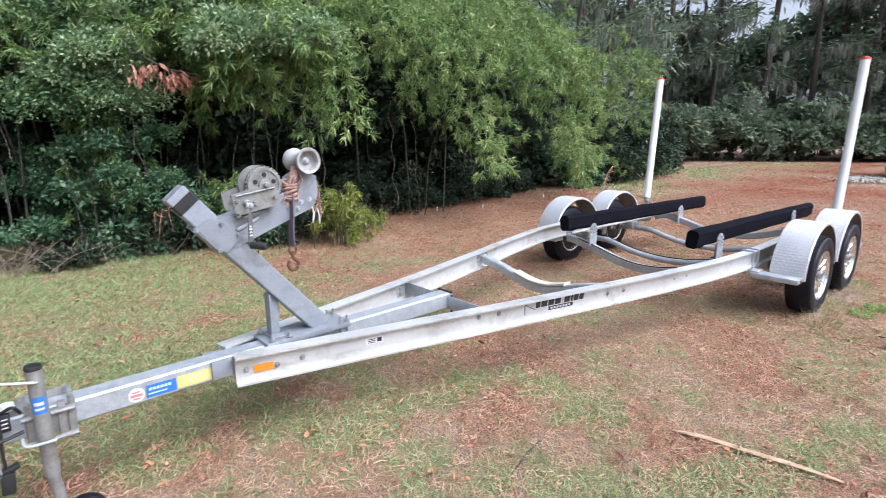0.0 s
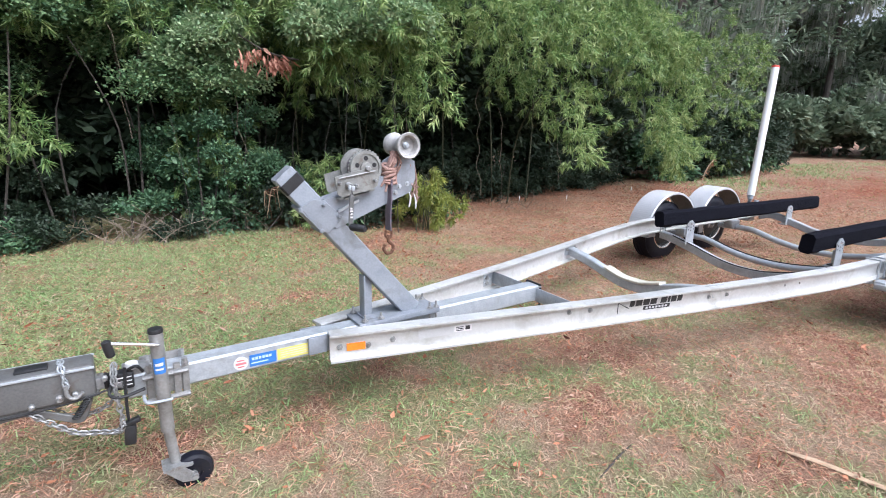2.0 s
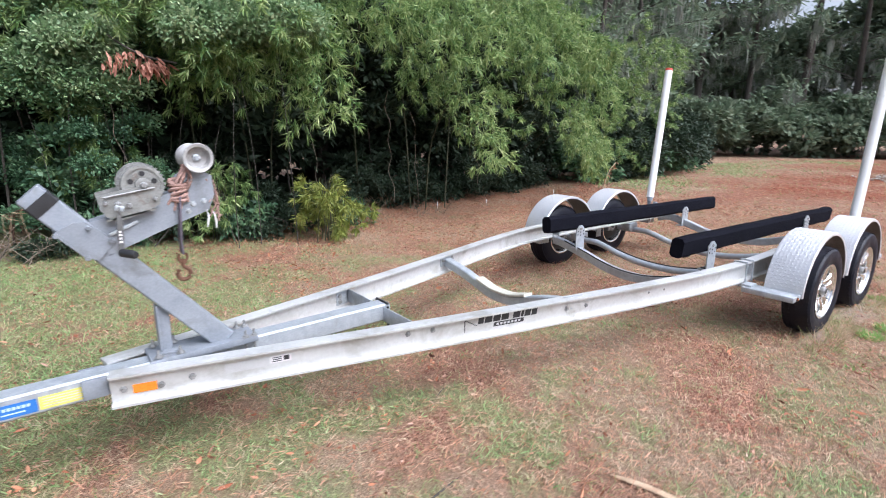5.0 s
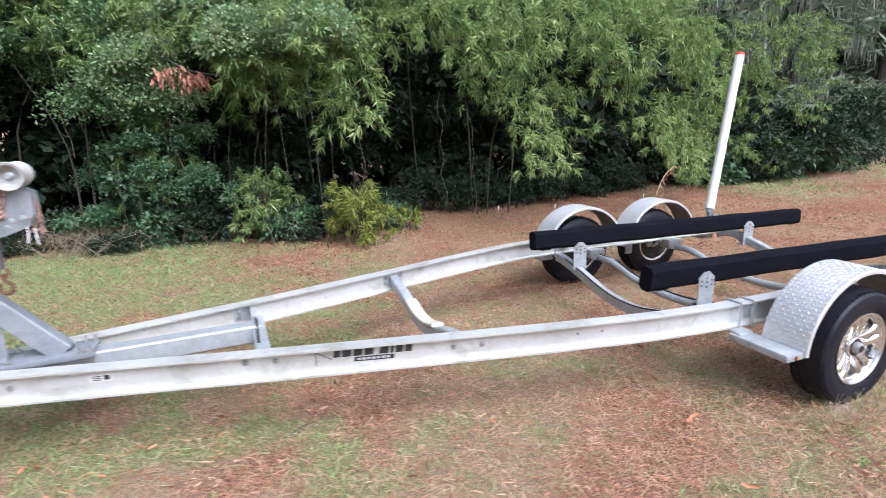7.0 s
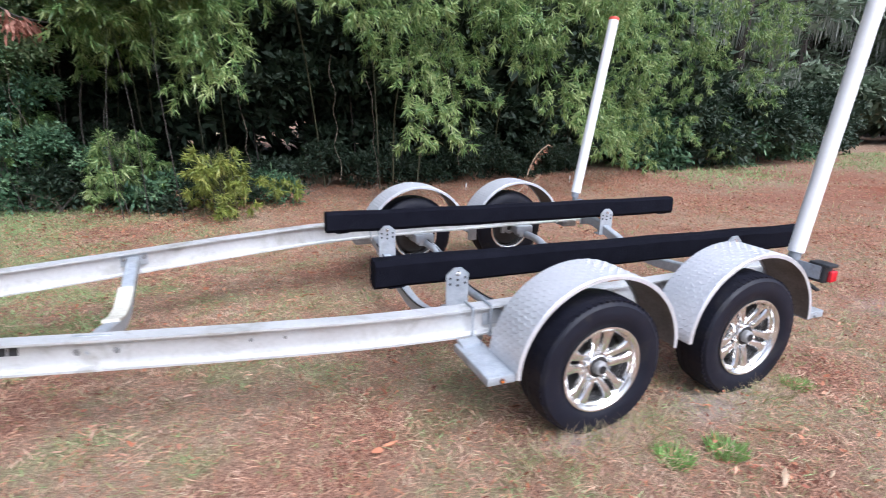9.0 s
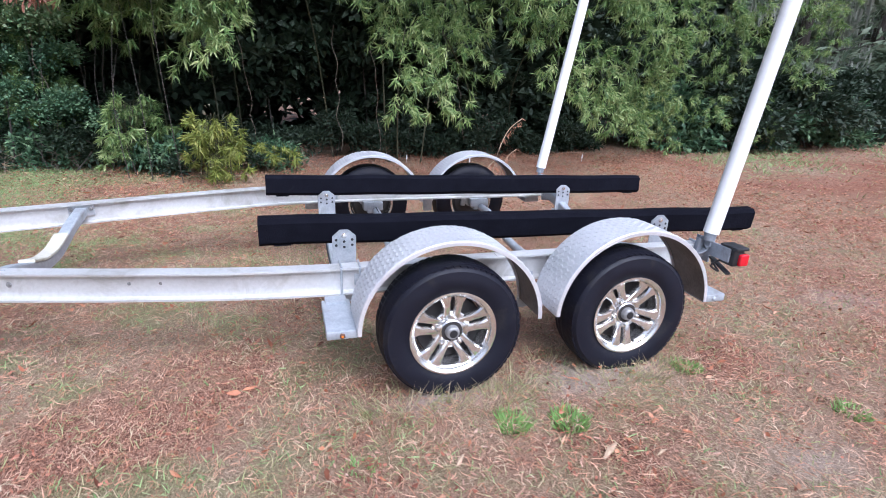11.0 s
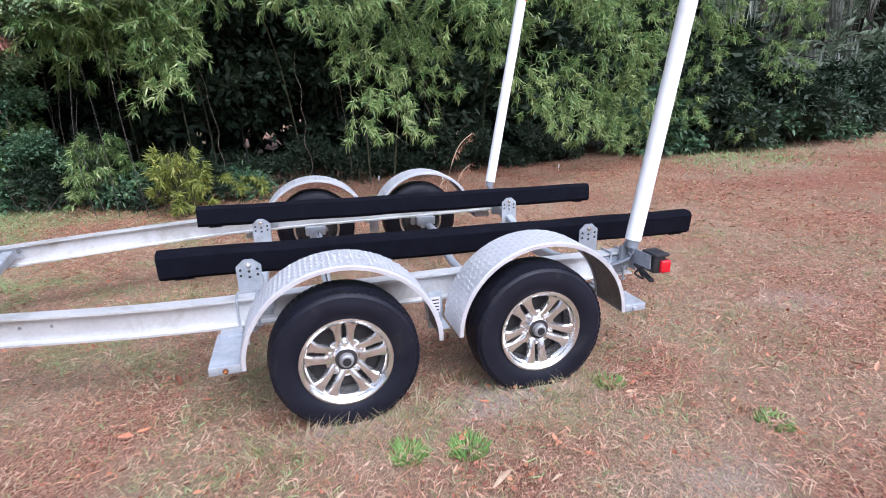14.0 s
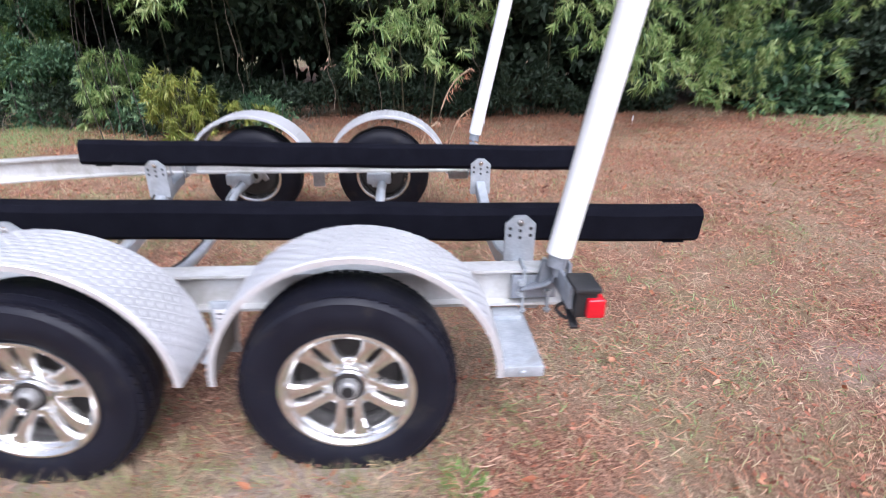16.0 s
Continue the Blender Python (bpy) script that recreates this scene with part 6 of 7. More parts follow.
for x, y, z, h in ((0.55, 5.05, 2.35, 0.8), (1.0, 4.85, 2.75, 0.9), (1.5, 4.75, 2.5, 0.9), (1.9, 4.6, 2.9, 0.9), (0.1, 5.1, 2.9, 0.8), (0.8, 5.2, 3.3, 0.8), (1.5, 5.0, 3.4, 0.8), (2.2, 4.6, 3.4, 0.8), (1.15, 5.0, 1.75, 0.6), (1.9, 4.75, 2.75, 0.6), (2.4, 4.2, 2.35, 0.5), (2.9, 4.5, 2.9, 0.6), (3.3, 4.0, 2.5, 0.5), (2.75, 3.95, 2.2, 0.6), (3.1, 3.8, 2.35, 0.6), (3.55, 3.7, 2.2, 0.6), (2.35, 4.15, 2.6, 0.5), (4.3, 3.9, 2.6, 0.6), (4.75, 4.0, 2.75, 0.6),
                   (-0.9, 5.1, 1.25, 0.5), (-0.5, 5.2, 2.5, 0.8), (-1.2, 5.1, 2.7, 0.8), (-1.9, 5.0, 2.4, 0.8), (-2.6, 5.0, 2.7, 0.8), (-1.7, 5.0, 1.2, 0.6), (-0.1, 5.0, 3.1, 0.7), (-1.5, 5.2, 3.3, 0.7), (-2.4, 5.2, 3.4, 0.7), (0.4, 4.95, 2.75, 0.8),
                   (10.4, 4.6, 1.3, 0.9), (10.9, 4.7, 2.0, 0.9), (11.4, 4.9, 1.1, 0.9), (11.8, 5.0, 1.9, 0.9), (12.3, 5.1, 2.5, 0.9), (12.8, 5.2, 1.7, 0.9), (13.3, 5.3, 2.7, 0.9), (11.2, 5.2, 2.8, 0.9), (12.0, 5.5, 3.1, 0.8), (13.6, 5.6, 2.2, 0.8), (12.5, 5.2, 0.7, 0.8), (11.6, 5.1, 0.4, 0.8), (13.4, 5.3, 3.3, 0.9), (14.2, 5.3, 2.8, 0.9), (14.9, 5.5, 3.0, 0.9), (15.5, 5.6, 2.3, 0.9), (14.6, 5.5, 1.5, 0.9), (15.6, 5.7, 1.2, 0.9), (16.1, 5.9, 2.8, 0.9), (14.1, 5.5, 0.5, 0.8)):
    plumes.append(((x + rng.normal(0, 0.25), y + rng.uniform(0.6, 1.0), z + h), (x, y, z), rng.uniform(0.28, 0.4)))
# High tier above the view, added to shade the hollows.
for tier, (y, z, n) in enumerate(((6.7, 4.9, 13),)):
    for k in range(n):
        x = -3.6 + 17.5 * (k + rng.uniform(-0.45, 0.45)) / (n - 1)
        yy = y + rng.normal(0, 0.2) + max(0, x - 9) * 0.35 + max(0, 2.6 - x) * 0.35
        plumes.append(((x + rng.normal(0, 0.4), yy + rng.uniform(0.5, 1.0), z + rng.uniform(0.5, 0.9) - max(0, x - 10) * 0.2), (x, yy, z + rng.normal(0, 0.2) - max(0, x - 10) * 0.2), rng.uniform(0.38, 0.5)))
for p0, p1, r in (((-1.5, 5.4, 1.75), (-0.5, 5.0, 1.12), 0.26), ((-1.9, 5.3, 1.6), (-0.95, 4.95, 1.05), 0.24)):
    plumes.append((p0, p1, r))
for k in range(10):
    x = 1.5 + 0.3 * k
    plumes.append(((x + rng.normal(0, 0.2), 5.1 - 0.08 * k + 0.5 * (k % 2) + rng.uniform(0, 0.3), 2.95 + 0.75 * (k % 2) + rng.uniform(0, 0.3)), (x, 4.4 - 0.06 * k + 0.55 * (k % 2), (2.65 if k < 4 else 2.25) + 0.75 * (k % 2) + rng.normal(0, 0.12)), rng.uniform(0.28, 0.38)))
for k in range(6):
    x = 5.9 + 0.27 * k
    plumes.append(((x + rng.normal(0, 0.1), 5.7 + rng.uniform(0, 0.3), 2.7 + rng.uniform(0, 0.4)), (x, 5.1 + rng.uniform(-0.15, 0.25), 1.75 + rng.normal(0, 0.15)), rng.uniform(0.24, 0.34)))
for k in range(6):
    x = 2.2 + 0.28 * k
    plumes.append(((x, 5.5 + rng.uniform(0, 0.3), 2.6 + rng.uniform(0, 0.4)), (x, 4.85 + rng.uniform(-0.1, 0.2), 1.7 + rng.normal(0, 0.15)), rng.uniform(0.24, 0.34)))
clumps = ((-1.6, 6.3), (14.8, 7.2), (1.1, 6.4), (12.3, 6.9), (2.6, 6.3), (3.8, 5.9), (5.0, 5.7), (6.1, 5.6), (7.2, 5.7), (8.3, 5.8), (9.4, 6.2), (10.7, 6.9))
share = {c: [] for c in clumps}
for p in plumes:
    if 4.2 < p[1][0] < 6.7 and 1.2 < p[1][2] < 2.0 and p[1][1] < 4.1:
        continue
    share[min(clumps, key=lambda c: abs(c[0] - p[1][0]))].append(p)
for i, c in enumerate(clumps):
    bamboo(c, share[c], 100 + i)


def shoots(at, n, h, reach, seed, material, label, r=0.09, thick=0.005):
    g = np.random.default_rng(seed)
    ps = []
    for k in range(n):
        a = g.uniform(0, 6.28)
        d = g.uniform(0.25, 1) * reach
        hh = h * g.uniform(0.55, 1.0)
        ps.append(((at[0] + 0.5 * d * math.cos(a), at[1] + 0.5 * d * math.sin(a), hh), (at[0] + d * math.cos(a), at[1] + d * math.sin(a), hh * g.uniform(0.08, 0.7)), r * g.uniform(0.7, 1.2)))
    bamboo(at, ps, seed, (0.07, 0.14), (0.014, 0.023), material, label, thick, "bamboo_shoots", 8, 300)


shoots((3.62, 3.75), 20, 0.92, 0.5, 130, YOUNG, "low yellow-green bamboo shoots in front of the thicket")
shoots((2.45, 4.65), 15, 1.1, 0.55, 131, BAMBOO, "small green bamboo growing before the dark thicket", 0.12)
shoots((4.25, 4.25), 5, 0.5, 0.35, 132, YOUNG, "thin young bamboo twigs low on the ground", 0.06, 0.004)
shoots((1.25, 5.3), 5, 2.3, 0.6, 133, BAMBOO, "tall loose bamboo twigs among dark shrubs", 0.2, 0.007)

for i, (x, y, rx, ry, h, n, low, mat, ll, lab) in enumerate((
        (0.9, 6.0, 1.2, 0.9, 3.7, 20, 1.5, BROAD, (0.06, 0.11), "dark green broadleaf shrub"), (-0.5, 6.0, 1.1, 0.9, 3.5, 20, 1.45, BROAD, (0.06, 0.11), "dark green broadleaf shrub"),
        (-2.1, 5.9, 1.2, 0.9, 3.7, 18, 1.3, BROAD, (0.06, 0.11), "dark green broadleaf shrub"), (0.75, 5.75, 0.5, 0.35, 1.3, 7, 0.15, GLOSSY, (0.05, 0.09), "low bluish green glossy shrub"),
        (1.4, 5.50, 0.45, 0.35, 1.25, 7, 0.1, GLOSSY, (0.05, 0.09), "low bluish green glossy shrub"), (-1.2, 6.20, 0.7, 0.4, 1.3, 7, 0.0, SHADE_LEAF, (0.05, 0.09), "low dark leafy shrub"), (1.95, 5.55, 0.5, 0.4, 1.3, 7, 0.0, SHADE_LEAF, (0.05, 0.09), "low dark leafy shrub"), (-3.2, 6.00, 0.8, 0.4, 1.2, 7, 0.0, SHADE_LEAF, (0.05, 0.09), "low dark leafy shrub"),
        (1.9, 5.7, 0.8, 0.7, 3.3, 14, 1.5, BROAD, (0.06, 0.12), "tall loose shrub with long leaves"), (-3.8, 6.0, 1.4, 0.9, 3.5, 15, 0.9, BROAD, (0.06, 0.11), "dark green broadleaf shrub"),
        (-2.3, 5.4, 0.7, 0.4, 1.3, 7, 0.45, BROAD, (0.06, 0.11), "low leafy shrub"), (-1.2, 5.4, 0.9, 0.5, 3.3, 13, 2.0, BROAD, (0.07, 0.12), "leafy shrub crown"), (0.3, 5.5, 0.9, 0.5, 3.4, 13, 2.0, BROAD, (0.07, 0.12), "leafy shrub crown"),
        (-3.0, 5.2, 0.9, 0.5, 3.3, 13, 1.7, BROAD, (0.07, 0.12), "leafy shrub crown"), (0.95, 5.0, 0.6, 0.3, 2.2, 8, 1.35, BROAD, (0.06, 0.11), "leafy shrub crown"))):
    shrub((x, y), rx, ry, h, n, 200 + i, mat, (0.6 * ll[0], 0.64 * ll[1]), (0.017, 0.031), lab + " at the edge of the wood", low=low, size=0.36 if h > 2 else 0.22, per_pad=120 if h > 2 else 100, limbs=2, per=8, spread=0.75)
for i in range(15):
    x = 12.6 + 0.78 * i
    y = 6.5 + 0.12 * math.sin(2.3 * i) + max(0, x - 16.5) * 0.42
    shrub((x, y), 0.85 + 0.02 * i, 0.8, 1.5 + 0.4 * math.sin(1.9 * i), 14, 230 + i, SHADE_LEAF if i % 3 else GLOSSY, (0.11, 0.2), (0.042, 0.072), "rounded green bush reaching down to the grass", low=-0.5, size=0.42, per_pad=80, limbs=2)
# Far undergrowth, its leaf colour paled by painted haze.
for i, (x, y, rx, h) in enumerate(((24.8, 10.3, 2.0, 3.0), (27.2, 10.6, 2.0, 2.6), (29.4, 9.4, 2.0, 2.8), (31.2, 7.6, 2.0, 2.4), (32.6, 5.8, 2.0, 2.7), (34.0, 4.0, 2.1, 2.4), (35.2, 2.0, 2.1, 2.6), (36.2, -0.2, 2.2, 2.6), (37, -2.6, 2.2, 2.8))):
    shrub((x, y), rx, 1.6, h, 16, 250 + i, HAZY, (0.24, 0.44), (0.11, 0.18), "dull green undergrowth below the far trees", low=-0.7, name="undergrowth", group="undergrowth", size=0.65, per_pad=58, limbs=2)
# Inner growth fills the hollow; its shade comes from the leaf colour.
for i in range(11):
    shrub((2.6 + 0.85 * i, 6.75 + 0.25 * math.sin(2.9 * i) + max(0, i - 7) * 0.25), 0.75, 0.4, 3.6, 26, 290 + i, SHADE_LEAF, (0.13, 0.25), (0.055, 0.1), "inner growth under the bamboo, shade in its leaf colour", low=-0.7, name="undergrowth", group="undergrowth", size=0.42, per_pad=46, limbs=1)
# Added rows deep in the wood, coloured shade-dark, to stop light behind.
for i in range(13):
    shrub((-6.0 + 1.9 * i, 8.0 + 0.5 * math.sin(2.2 * i) + max(0, i - 9) * 0.5), 1.3, 0.7, 4.4, 28, 270 + i, SHADE_LEAF, (0.24, 0.44), (0.14, 0.24), "added undergrowth deep in the wood, shade in its leaf colour", low=-1.1, clear=CLEAR if i < 6 else None, name="undergrowth", group="undergrowth", size=0.6, per_pad=44, limbs=1)

# Foot growth in a shade-dark leaf colour, hiding the lit floor.
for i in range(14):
    shrub((2.7 + 0.62 * i, 5.75 + 0.15 * math.sin(2.1 * i) + max(0, i - 9) * 0.2), 0.3 + 0.2 * abs(math.sin(2.7 * i)), 0.3, 0.25 + 0.7 * abs(math.sin(1.3 * i + 0.4 * math.sin(4.1 * i))) ** 2, 6, 480 + i, SHADE_LEAF, (0.07, 0.13), (0.02, 0.035), "low growth at the bamboo's foot, shade in its leaf colour", low=-0.2, name="undergrowth", group="undergrowth", size=0.24, per_pad=60, limbs=1)

# Added filler behind the shrubs, leaf colour darkened as if in shade.
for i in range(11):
    shrub((-8.5 + 1.0 * i, 6.9 + 0.2 * math.sin(2.6 * i)), 0.9, 0.5, 3.0, 16, 500 + i, SHADE_LEAF, (0.15, 0.27), (0.07, 0.12), "added growth behind the shrubs, shade in its leaf colour", low=-0.6, clear=CLEAR, name="undergrowth", group="undergrowth", size=0.5, per_pad=48, limbs=1)

# Added growth hiding the sunlit ground beyond, shade in its leaf colour.
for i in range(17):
    shrub((-17 + 1.7 * i, 10.6 + 0.5 * math.sin(2.4 * i)), 1.4, 0.9, 5.0, 20, 520 + i, SHADE_LEAF, (0.38, 0.66), (0.16, 0.26), "added growth closing the wood, shade in its leaf colour", low=-1.2, clear=CLEAR if i < 13 else None, name="undergrowth", group="undergrowth", size=0.8, per_pad=28, limbs=2)
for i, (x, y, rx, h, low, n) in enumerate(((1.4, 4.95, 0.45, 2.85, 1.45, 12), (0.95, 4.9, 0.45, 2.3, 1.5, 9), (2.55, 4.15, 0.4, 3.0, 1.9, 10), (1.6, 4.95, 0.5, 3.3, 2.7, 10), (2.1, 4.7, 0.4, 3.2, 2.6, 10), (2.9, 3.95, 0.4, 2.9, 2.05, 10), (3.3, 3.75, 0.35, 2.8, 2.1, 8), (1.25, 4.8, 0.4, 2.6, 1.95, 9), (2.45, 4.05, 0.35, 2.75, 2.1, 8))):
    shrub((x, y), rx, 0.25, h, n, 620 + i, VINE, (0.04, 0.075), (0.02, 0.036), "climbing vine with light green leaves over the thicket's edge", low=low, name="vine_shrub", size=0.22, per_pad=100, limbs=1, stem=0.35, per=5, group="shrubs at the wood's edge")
for i, (x, y, rx, h, low, n) in enumerate(((1.5, 4.85, 0.5, 1.65, 0.4, 6), (1.95, 4.75, 0.35, 1.0, 0.2, 3))):
    shrub((x, y), rx, 0.25, h, n, 640 + i, GLOSSY, (0.035, 0.068), (0.018, 0.032), "bluish green leafy shrub at the edge of the wood", low=low, size=0.19, per_pad=95, limbs=1, stem=0.5, per=6)
for i in (0, 1, 2, 3, 4, 8):
    shrub((-1.9 + 0.33 * i, 4.85 + 0.12 * math.sin(2.3 * i)), 0.26, 0.2, 0.2 + 0.1 * abs(math.sin(1.9 * i)), 4, 660 + i, SHADE_LEAF if i % 3 else GLOSSY, (0.04, 0.08), (0.018, 0.032), "creeping dark ground cover at the lawn's edge", low=-0.08, name="ground_cover", category="ground cover", group="ground cover", size=0.12, per_pad=60, limbs=1)
shrub((1.05, 5.15), 0.4, 0.3, 1.5, 5, 540, GLOSSY, (0.05, 0.1), (0.028, 0.05), "bluish green leafy shrub at the edge of the wood", low=0.3, size=0.2, per_pad=95, limbs=2)

# Some of these carry shade in the leaf colour, others stay bluish.
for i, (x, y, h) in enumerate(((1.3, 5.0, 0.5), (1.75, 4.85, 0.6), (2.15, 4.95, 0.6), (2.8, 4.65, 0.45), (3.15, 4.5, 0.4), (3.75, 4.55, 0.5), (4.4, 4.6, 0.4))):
    shrub((x, y), 0.36, 0.24, h, 6, 560 + i, SHADE_LEAF if i % 3 else GLOSSY, (0.06, 0.11), (0.02, 0.036), "low dark leafy plant before the bamboo", low=-0.1, name="undergrowth", group="undergrowth", size=0.17, per_pad=55, limbs=1)

# the wood behind: trees with limbs, leafy clumps and hanging moss
def tree(base, h, spread, seed, leaves, leaf_len=(0.2, 0.38), low=0.28, moss=0, label="tall dark tree in the wood", mat=SHADE_LEAF):
    rng = np.random.default_rng(seed)
    b = thing("tree", (base[0], base[1], 0), label, "tree", "trees of the wood")
    lean = rng.normal(0, 0.03 * h, 2)
    trunk = [(base[0] + lean[0] * t * t + 0.08 * math.sin(5 * t + seed), base[1] + lean[1] * t * t, h * t - 0.05) for t in np.linspace(0, 1, 10)]
    bm = bmesh.new()
    tube(bm, trunk, 0.05 + 0.012 * h, 9, [1.25] + [1 - 0.09 * i for i in range(1, 10)])
    part("trunk", bm, BARK, b)
    cs, os_, ms = [], [], []
    for k in range(15):
        t = rng.uniform(low, 1)
        p = np.array([np.interp(t, np.linspace(0, 1, 10), [q[i] for q in trunk]) for i in range(3)])
        a = rng.uniform(0, 6.28)
        ln = spread * rng.uniform(0.5, 1.1) * (1.25 - 0.6 * t)
        e = np.array([math.cos(a), math.sin(a), rng.uniform(0.0, 0.5)])
        q1, q2 = p + e * ln * 0.55, p + e * ln + np.array([0, 0, -0.12 * ln])
        bm = bmesh.new()
        tube(bm, smooth_pts([p, q1, q2], 3), 0.035, 5, [1 - 0.11 * i for i in range(7)])
        part("limb", bm, BARK, b)
        m = leaves // 15
        u = rng.uniform(0.3, 1.05, m)[:, None]
        c = p + (q2 - p) * u + rng.normal(0, 0.22 * spread / 2, (m, 3)) * np.array([1, 1, 0.6])
        cs.append(c)
        os_.append(np.tile(e, (m, 1)))
        if moss:
            ms.append(p + (q2 - p) * rng.uniform(0.2, 1, moss)[:, None] + rng.normal(0, 0.08, (moss, 3)))
    c, o = np.concatenate(cs), np.concatenate(os_)
    ok = (c[:, 2] < CLEAR[0] - 0.1) | (c[:, 2] > CLEAR[1] + 0.1) | (c[:, 0] > 4.5)
    foliage("crown", [fans(c[ok], o[ok], 5, leaf_len, (0.25 * leaf_len[0], 0.28 * leaf_len[1]), rng, 0.3, 0.8, KITE, 0.13)], mat, b)
    if moss:
        c = np.concatenate(ms)
        hang = foliage("moss", [fans(c, np.tile([0, 0, -1.0], (len(c), 1)), 5, (0.4, 1.1), (0.03, 0.07), rng, 0.8, 0.12, LANCE, 0.08)], MOSS, b)
        tagged(hang, "grey hanging moss", kind="stuff")


# Added trees: most stand unseen behind the thicket and block its back light.
spots = [(-5.5, 8.5), (-3.4, 7.8), (-1.8, 8.8), (-0.2, 7.9), (1.2, 8.8), (2.6, 7.9), (4.0, 8.3), (5.4, 7.6), (6.8, 8.1), (8.2, 7.7), (9.6, 8.4), (11.4, 8.8), (13.2, 9.0), (15.0, 9.2), (-7.5, 9.5), (0.5, 10.5), (3.4, 10.3), (7.5, 10.4), (12.0, 11.4), (17.0, 9.8)]
for i, (x, y) in enumerate(spots):
    # past x 12.5 the leaf colour takes in haze
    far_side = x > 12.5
    tree((x, y), 7.5 + 1.5 * math.sin(3.7 * i), 1.9, 300 + i, 560, (0.18, 0.34), 0.2 if far_side else 0.06, 9 if far_side else 0, "mossy tree at the end of the thicket" if far_side else "added leafy tree behind the thicket, shade in its leaf colour", HAZY if far_side else SHADE_LEAF)
# Far mossy trees with the haze in their leaf colour.
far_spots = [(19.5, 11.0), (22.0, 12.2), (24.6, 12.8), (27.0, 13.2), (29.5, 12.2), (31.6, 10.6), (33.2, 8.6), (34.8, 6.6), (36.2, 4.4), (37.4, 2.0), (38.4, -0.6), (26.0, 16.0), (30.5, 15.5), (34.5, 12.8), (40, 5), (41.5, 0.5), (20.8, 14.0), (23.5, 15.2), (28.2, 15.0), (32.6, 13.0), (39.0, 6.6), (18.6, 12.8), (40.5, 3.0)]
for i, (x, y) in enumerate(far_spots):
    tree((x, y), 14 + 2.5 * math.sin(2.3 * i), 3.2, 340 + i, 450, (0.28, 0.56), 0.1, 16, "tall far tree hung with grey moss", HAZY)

# dry brush and twigs at the foot of the shrubs
def brush(at, n, h, seed, label):
    g = random.Random(seed)
    b = thing("brush", (at[0], at[1], 0), label, "brush", "dry brush")
    for k in range(n):
        a, l = g.uniform(0, 6.28), g.uniform(0.4, 1.0) * h
        foot = Vector((at[0] + g.uniform(-0.35, 0.35), at[1] + g.uniform(-0.2, 0.2), -0.01))
        tip = foot + Vector((l * 1.2 * math.cos(a), l * 0.7 * math.sin(a), l * g.uniform(0.25, 1.0)))
        mid = (foot + tip) / 2 + Vector((g.uniform(-0.06, 0.06), g.uniform(-0.06, 0.06), 0.12 * l))
        bm = bmesh.new()
        tube(bm, smooth_pts([foot, mid, tip], 3), g.uniform(0.003, 0.007), 5, [1 - 0.11 * i for i in range(7)])
        q = mid + (tip - mid) * 0.4
        tube(bm, [q, q + Vector((g.uniform(-0.2, 0.2), g.uniform(-0.1, 0.1), g.uniform(0.02, 0.18)))], 0.0025, 4)
        part("twig", bm, DRYTWIG, b)


for i, (x, y, n, h) in enumerate(((0.2, 4.8, 34, 0.5), (-0.7, 5.2, 16, 0.45), (0.7, 4.75, 18, 0.4), (1.6, 4.85, 12, 0.35), (-1.7, 5.4, 14, 0.45), (4.7, 4.6, 10, 0.35), (6.0, 4.6, 8, 0.3))):
    brush((x, y), n, h, 400 + i, "tangle of dry grey-brown twigs at the thicket's foot")
# Two in three have the thicket's shade in their leaf colour.
for i in range(9):
    x = -3.4 + 0.62 * i
    shrub((x, 5.3 + 0.15 * math.sin(2.7 * i) - max(0, x - 0.5) * 0.2), 0.34, 0.25, 0.42 + 0.25 * abs(math.sin(1.7 * i)), 4, 420 + i, SHADE_LEAF if i % 3 else GLOSSY, (0.05, 0.09), (0.022, 0.04), "low dark leafy plant at the thicket's foot", low=-0.05, size=0.15, per_pad=60, limbs=1, name="undergrowth", group="undergrowth")

# Dense backing trees, in the same haze-pale leaf colour.
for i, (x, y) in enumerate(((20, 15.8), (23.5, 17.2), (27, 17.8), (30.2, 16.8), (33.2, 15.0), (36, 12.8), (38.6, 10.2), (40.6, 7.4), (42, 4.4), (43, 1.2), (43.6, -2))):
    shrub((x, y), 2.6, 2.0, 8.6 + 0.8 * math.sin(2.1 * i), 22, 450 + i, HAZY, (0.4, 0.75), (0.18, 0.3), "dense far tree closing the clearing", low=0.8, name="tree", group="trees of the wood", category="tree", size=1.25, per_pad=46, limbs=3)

# dead reddish branch caught in the shrub
rng = np.random.default_rng(7)
dead = thing("dead_branch", (1.87, 4.28, 1.9), "withered branch with hanging red-brown leaves caught in the shrub", "branch")
bm = bmesh.new()
tube(bm, smooth_pts([(1.45, 4.7, 2.5), (1.62, 4.44, 2.32), (1.82, 4.28, 2.2), (2.1, 4.22, 2.15)], 4), 0.01, 6)
part("stem", bm, BARK, dead)
c = np.concatenate([np.array([1.9, 4.22, 2.12]) + rng.normal(0, 1, (30, 3)) * np.array([0.1, 0.04, 0.03]), np.array([1.62, 4.36, 2.19]) + rng.normal(0, 1, (14, 3)) * np.array([0.08, 0.04, 0.05])])
foliage("withered_leaves", [fans(c, np.tile([0.1, -0.2, -0.8], (len(c), 1)), 4, (0.06, 0.15), (0.02, 0.045), rng, 0.35, 0.55, OVAL, 0.035)], DEAD, dead)

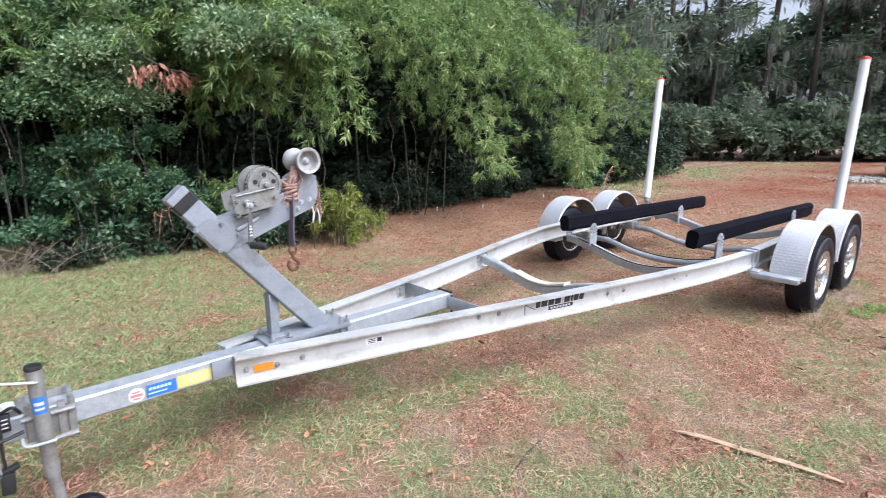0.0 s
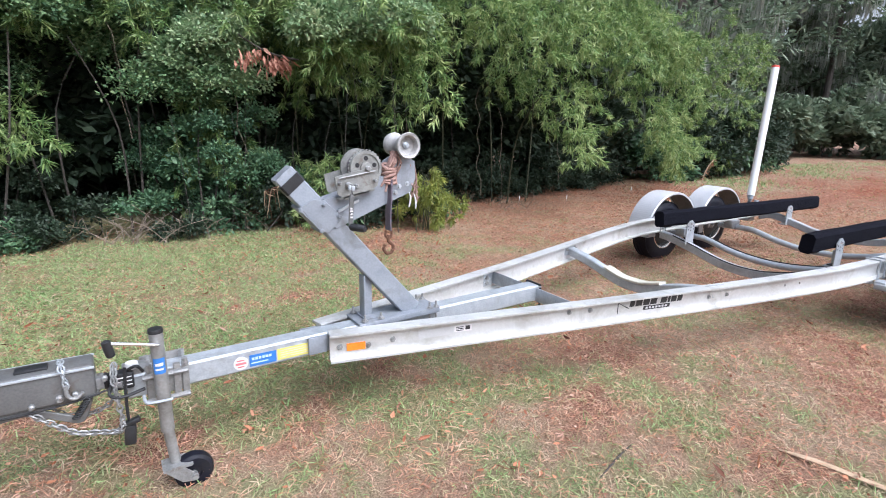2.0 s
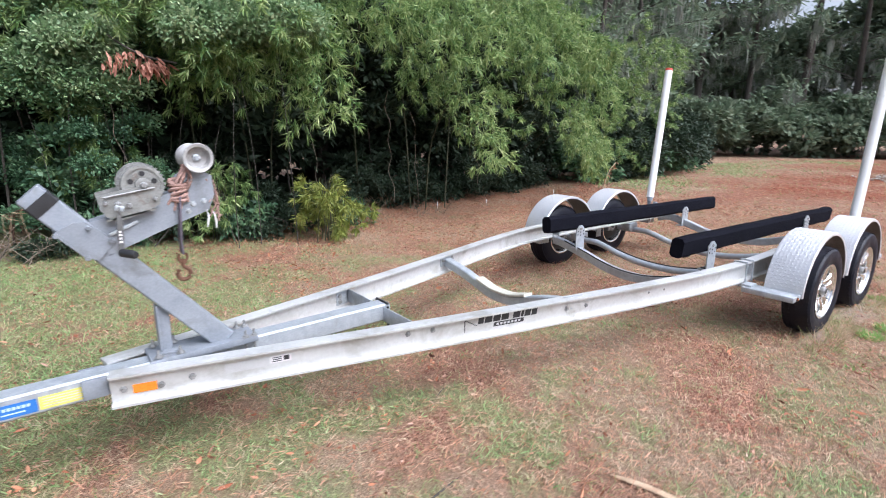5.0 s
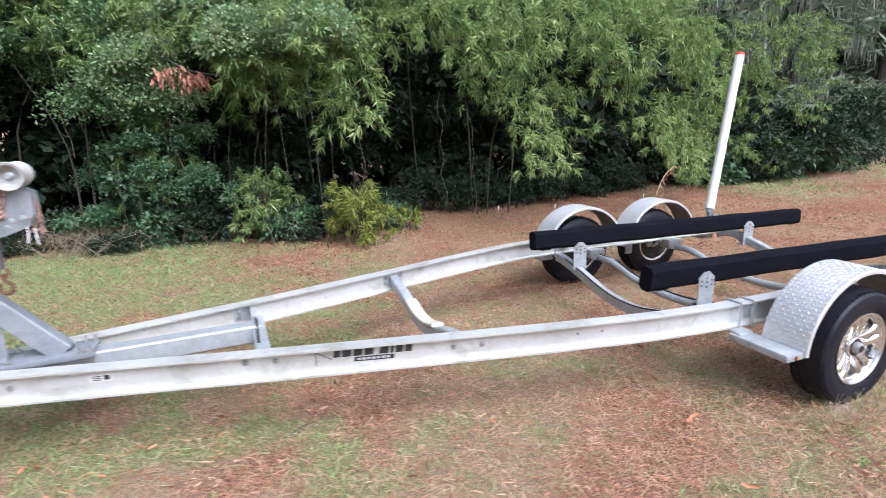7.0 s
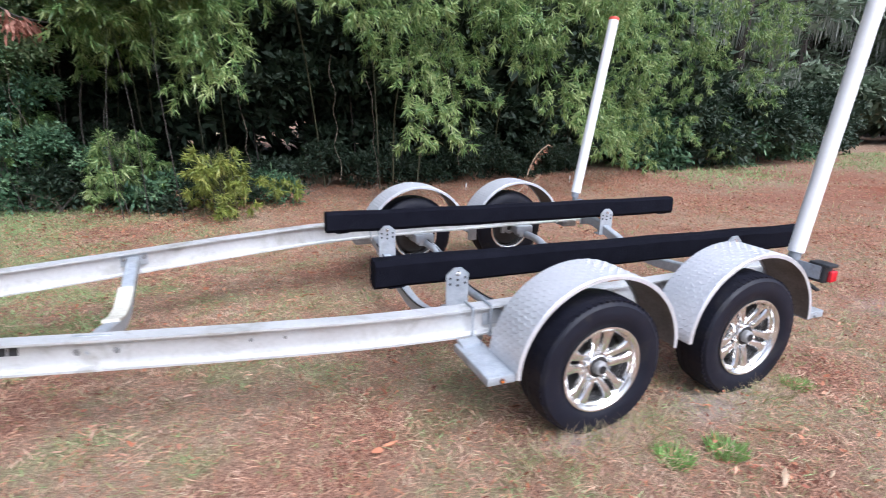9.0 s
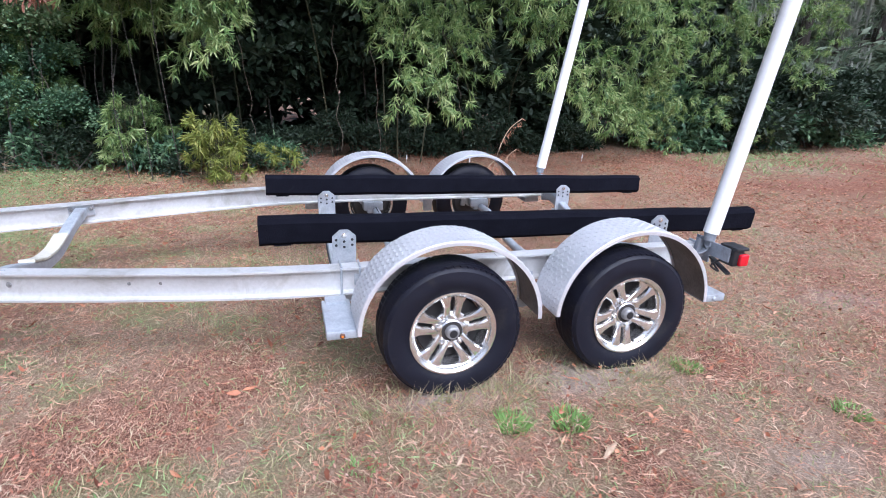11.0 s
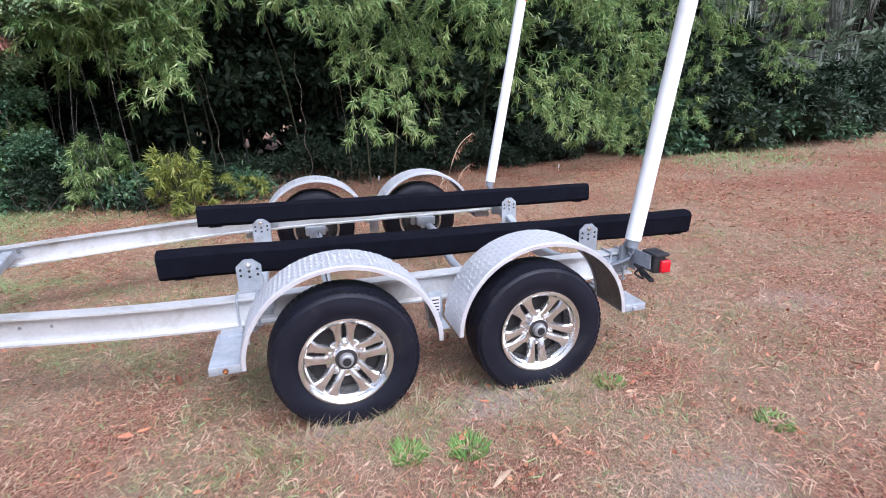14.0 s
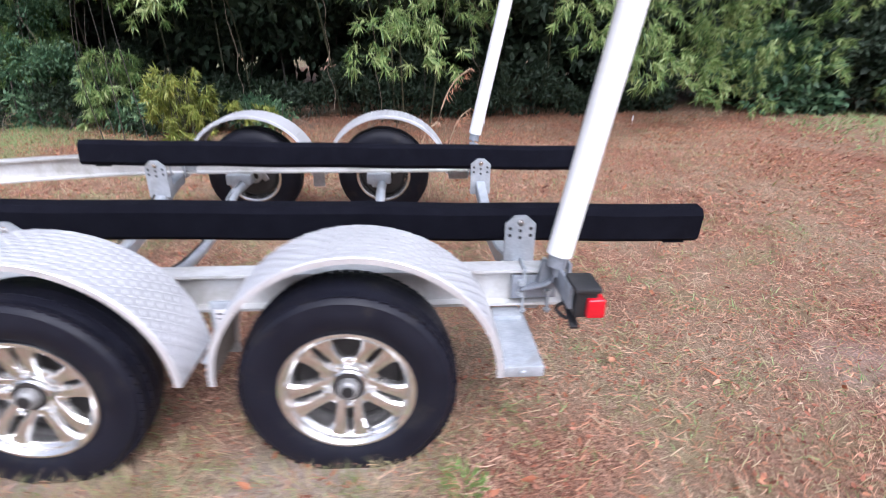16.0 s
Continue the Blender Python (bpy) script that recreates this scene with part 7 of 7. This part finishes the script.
# thin dry vines hanging in the hollows
for i, (x, y, top, low) in enumerate(((5.15, 4.75, 2.0, 0.25), (5.75, 4.9, 1.7, 0.1), (3.9, 4.9, 1.8, 0.3), (1.45, 4.85, 2.0, 0.5), (0.2, 5.2, 2.6, 1.2), (7.1, 4.9, 1.6, 0.4))):
    g = random.Random(600 + i)
    bm = bmesh.new()
    pts = [(x + g.uniform(-0.05, 0.05) + 0.02 * k, y + g.uniform(-0.04, 0.04), top + (low - top) * k / 7) for k in range(8)]
    tube(bm, smooth_pts(pts, 4), 0.0035, 6)
    tagged(new("vine", mesh_of("vine", bm, DRYTWIG)), "thin twisted grey-brown vine hanging in the thicket", "vine", "hanging vines")

# dry seed stalks by the far wheel
for k, (x, y, h) in enumerate(((6.42, 1.62, 1.02), (6.30, 1.60, 0.62), (6.55, 1.75, 0.7))):
    st = thing("dry_stalk", (x, y, 0), "dry tan grass stalk with a nodding seed head", "grass", "dry stalks")
    bm = bmesh.new()
    tip = Vector((x + 0.32 * h, y, h))
    tube(bm, smooth_pts([(x, y, -0.01), (x + 0.05 * h, y, 0.5 * h), (x + 0.17 * h, y, 0.86 * h), tip], 4), 0.005, 5)
    part("stem", bm, STRIP, st)
    c = np.array([[x + (0.12 + 0.2 * u) * h, y, (0.78 + 0.22 * u) * h] for u in np.linspace(0, 1, 14)])
    foliage("seed_head", [fans(c, np.tile([0.5, 0, -0.3], (14, 1)), 3, (0.03, 0.08), (0.005, 0.01), rng, 0.5, 0.4, LANCE, 0.005)], NEEDLE, st)

# small white pieces at the thicket's foot
for i, (x, y, z) in enumerate(((-0.62, 5.0, 0.13), (7.3, 4.7, 0.10), (9.5, 4.95, 0.10), (3.05, 4.55, 0.1), (6.3, 4.9, 0.12), (1.7, 4.95, 0.12))):
    bm = bmesh.new()
    prism(bm, [(x - 0.012, z - 0.035), (x + 0.01, z - 0.037), (x + 0.014, z + 0.02), (x + 0.002, z + 0.045), (x - 0.01, z + 0.02)], y, y + 0.003)
    box(bm, (x, y + 0.006, z - 0.06), (0.003, 0.003, 0.07), bevel=0)
    tagged(new("white_piece", mesh_of("white_piece", bm, PALE)), "small white piece standing at the thicket's foot", "tag", "white tags")

# the rear corner of a parked car at the clearing's side, and pale gravel
car = thing("parked_car", (22.5, -0.1, 0), "dark red car with a black bumper parked beyond the lawn", "car")
bm = bmesh.new()
box(bm, (22.5, -0.12, 0.97), (4.0, 1.72, 0.74), bevel=0.16, seg=4)
body = part("body", bm, CARRED, car)
bm = bmesh.new()
box(bm, (22.8, -0.12, 1.50), (2.5, 1.45, 0.5), bevel=0.2, seg=4)
part("cabin", bm, CARBLACK, car)
bm = bmesh.new()
box(bm, (20.55, -0.12, 0.40), (0.3, 1.74, 0.34), bevel=0.08, seg=3)
part("bumper", bm, CARBLACK, car)
for y in (0.55, -0.79):
    bm = bmesh.new()
    box(bm, (20.50, y, 1.0), (0.05, 0.2, 0.34), bevel=0.02)
    part("rear_lamp", bm, RED, car)
for x in (21.3, 23.8):
    for y in (0.64, -0.88):
        bm = bmesh.new()
        lathe(bm, [(0.2, -0.09), (0.3, -0.1), (0.33, -0.06), (0.33, 0.06), (0.3, 0.1), (0.2, 0.09)], Matrix.Translation((x, y, 0.32)), 28, True)
        lathe(bm, [(0.0001, -0.06), (0.2, -0.07), (0.2, 0.07), (0.0001, 0.06)], Matrix.Translation((x, y, 0.32)), 24)
        part("tyre", bm, RUBBER, car)
g = np.random.default_rng(77)
n = 900
p = np.stack([20.2 + g.normal(0, 0.55, n), 0.9 + g.normal(0, 0.45, n), 0.02 + 0.08 * g.uniform(0, 1, n) ** 2], 1)
tv = np.array([[1, 0, 0], [-1, 0, 0], [0, 1, 0], [0, -1, 0], [0, 0, 0.7], [0, 0, -0.7]], float)
tf = np.array([[0, 2, 4], [2, 1, 4], [1, 3, 4], [3, 0, 4], [2, 0, 5], [1, 2, 5], [3, 1, 5], [0, 3, 5]])
v, f = pieces(tv, tf, p, axes_from(g.normal(0, 1, (n, 3)), g.uniform(0, 6, n), g), g.uniform(0.02, 0.06, (n, 3)))
tagged(new("gravel", quick_mesh("gravel", v, f, GRAVEL)), "pale gravel heaped beside the parked car", "gravel", kind="stuff")
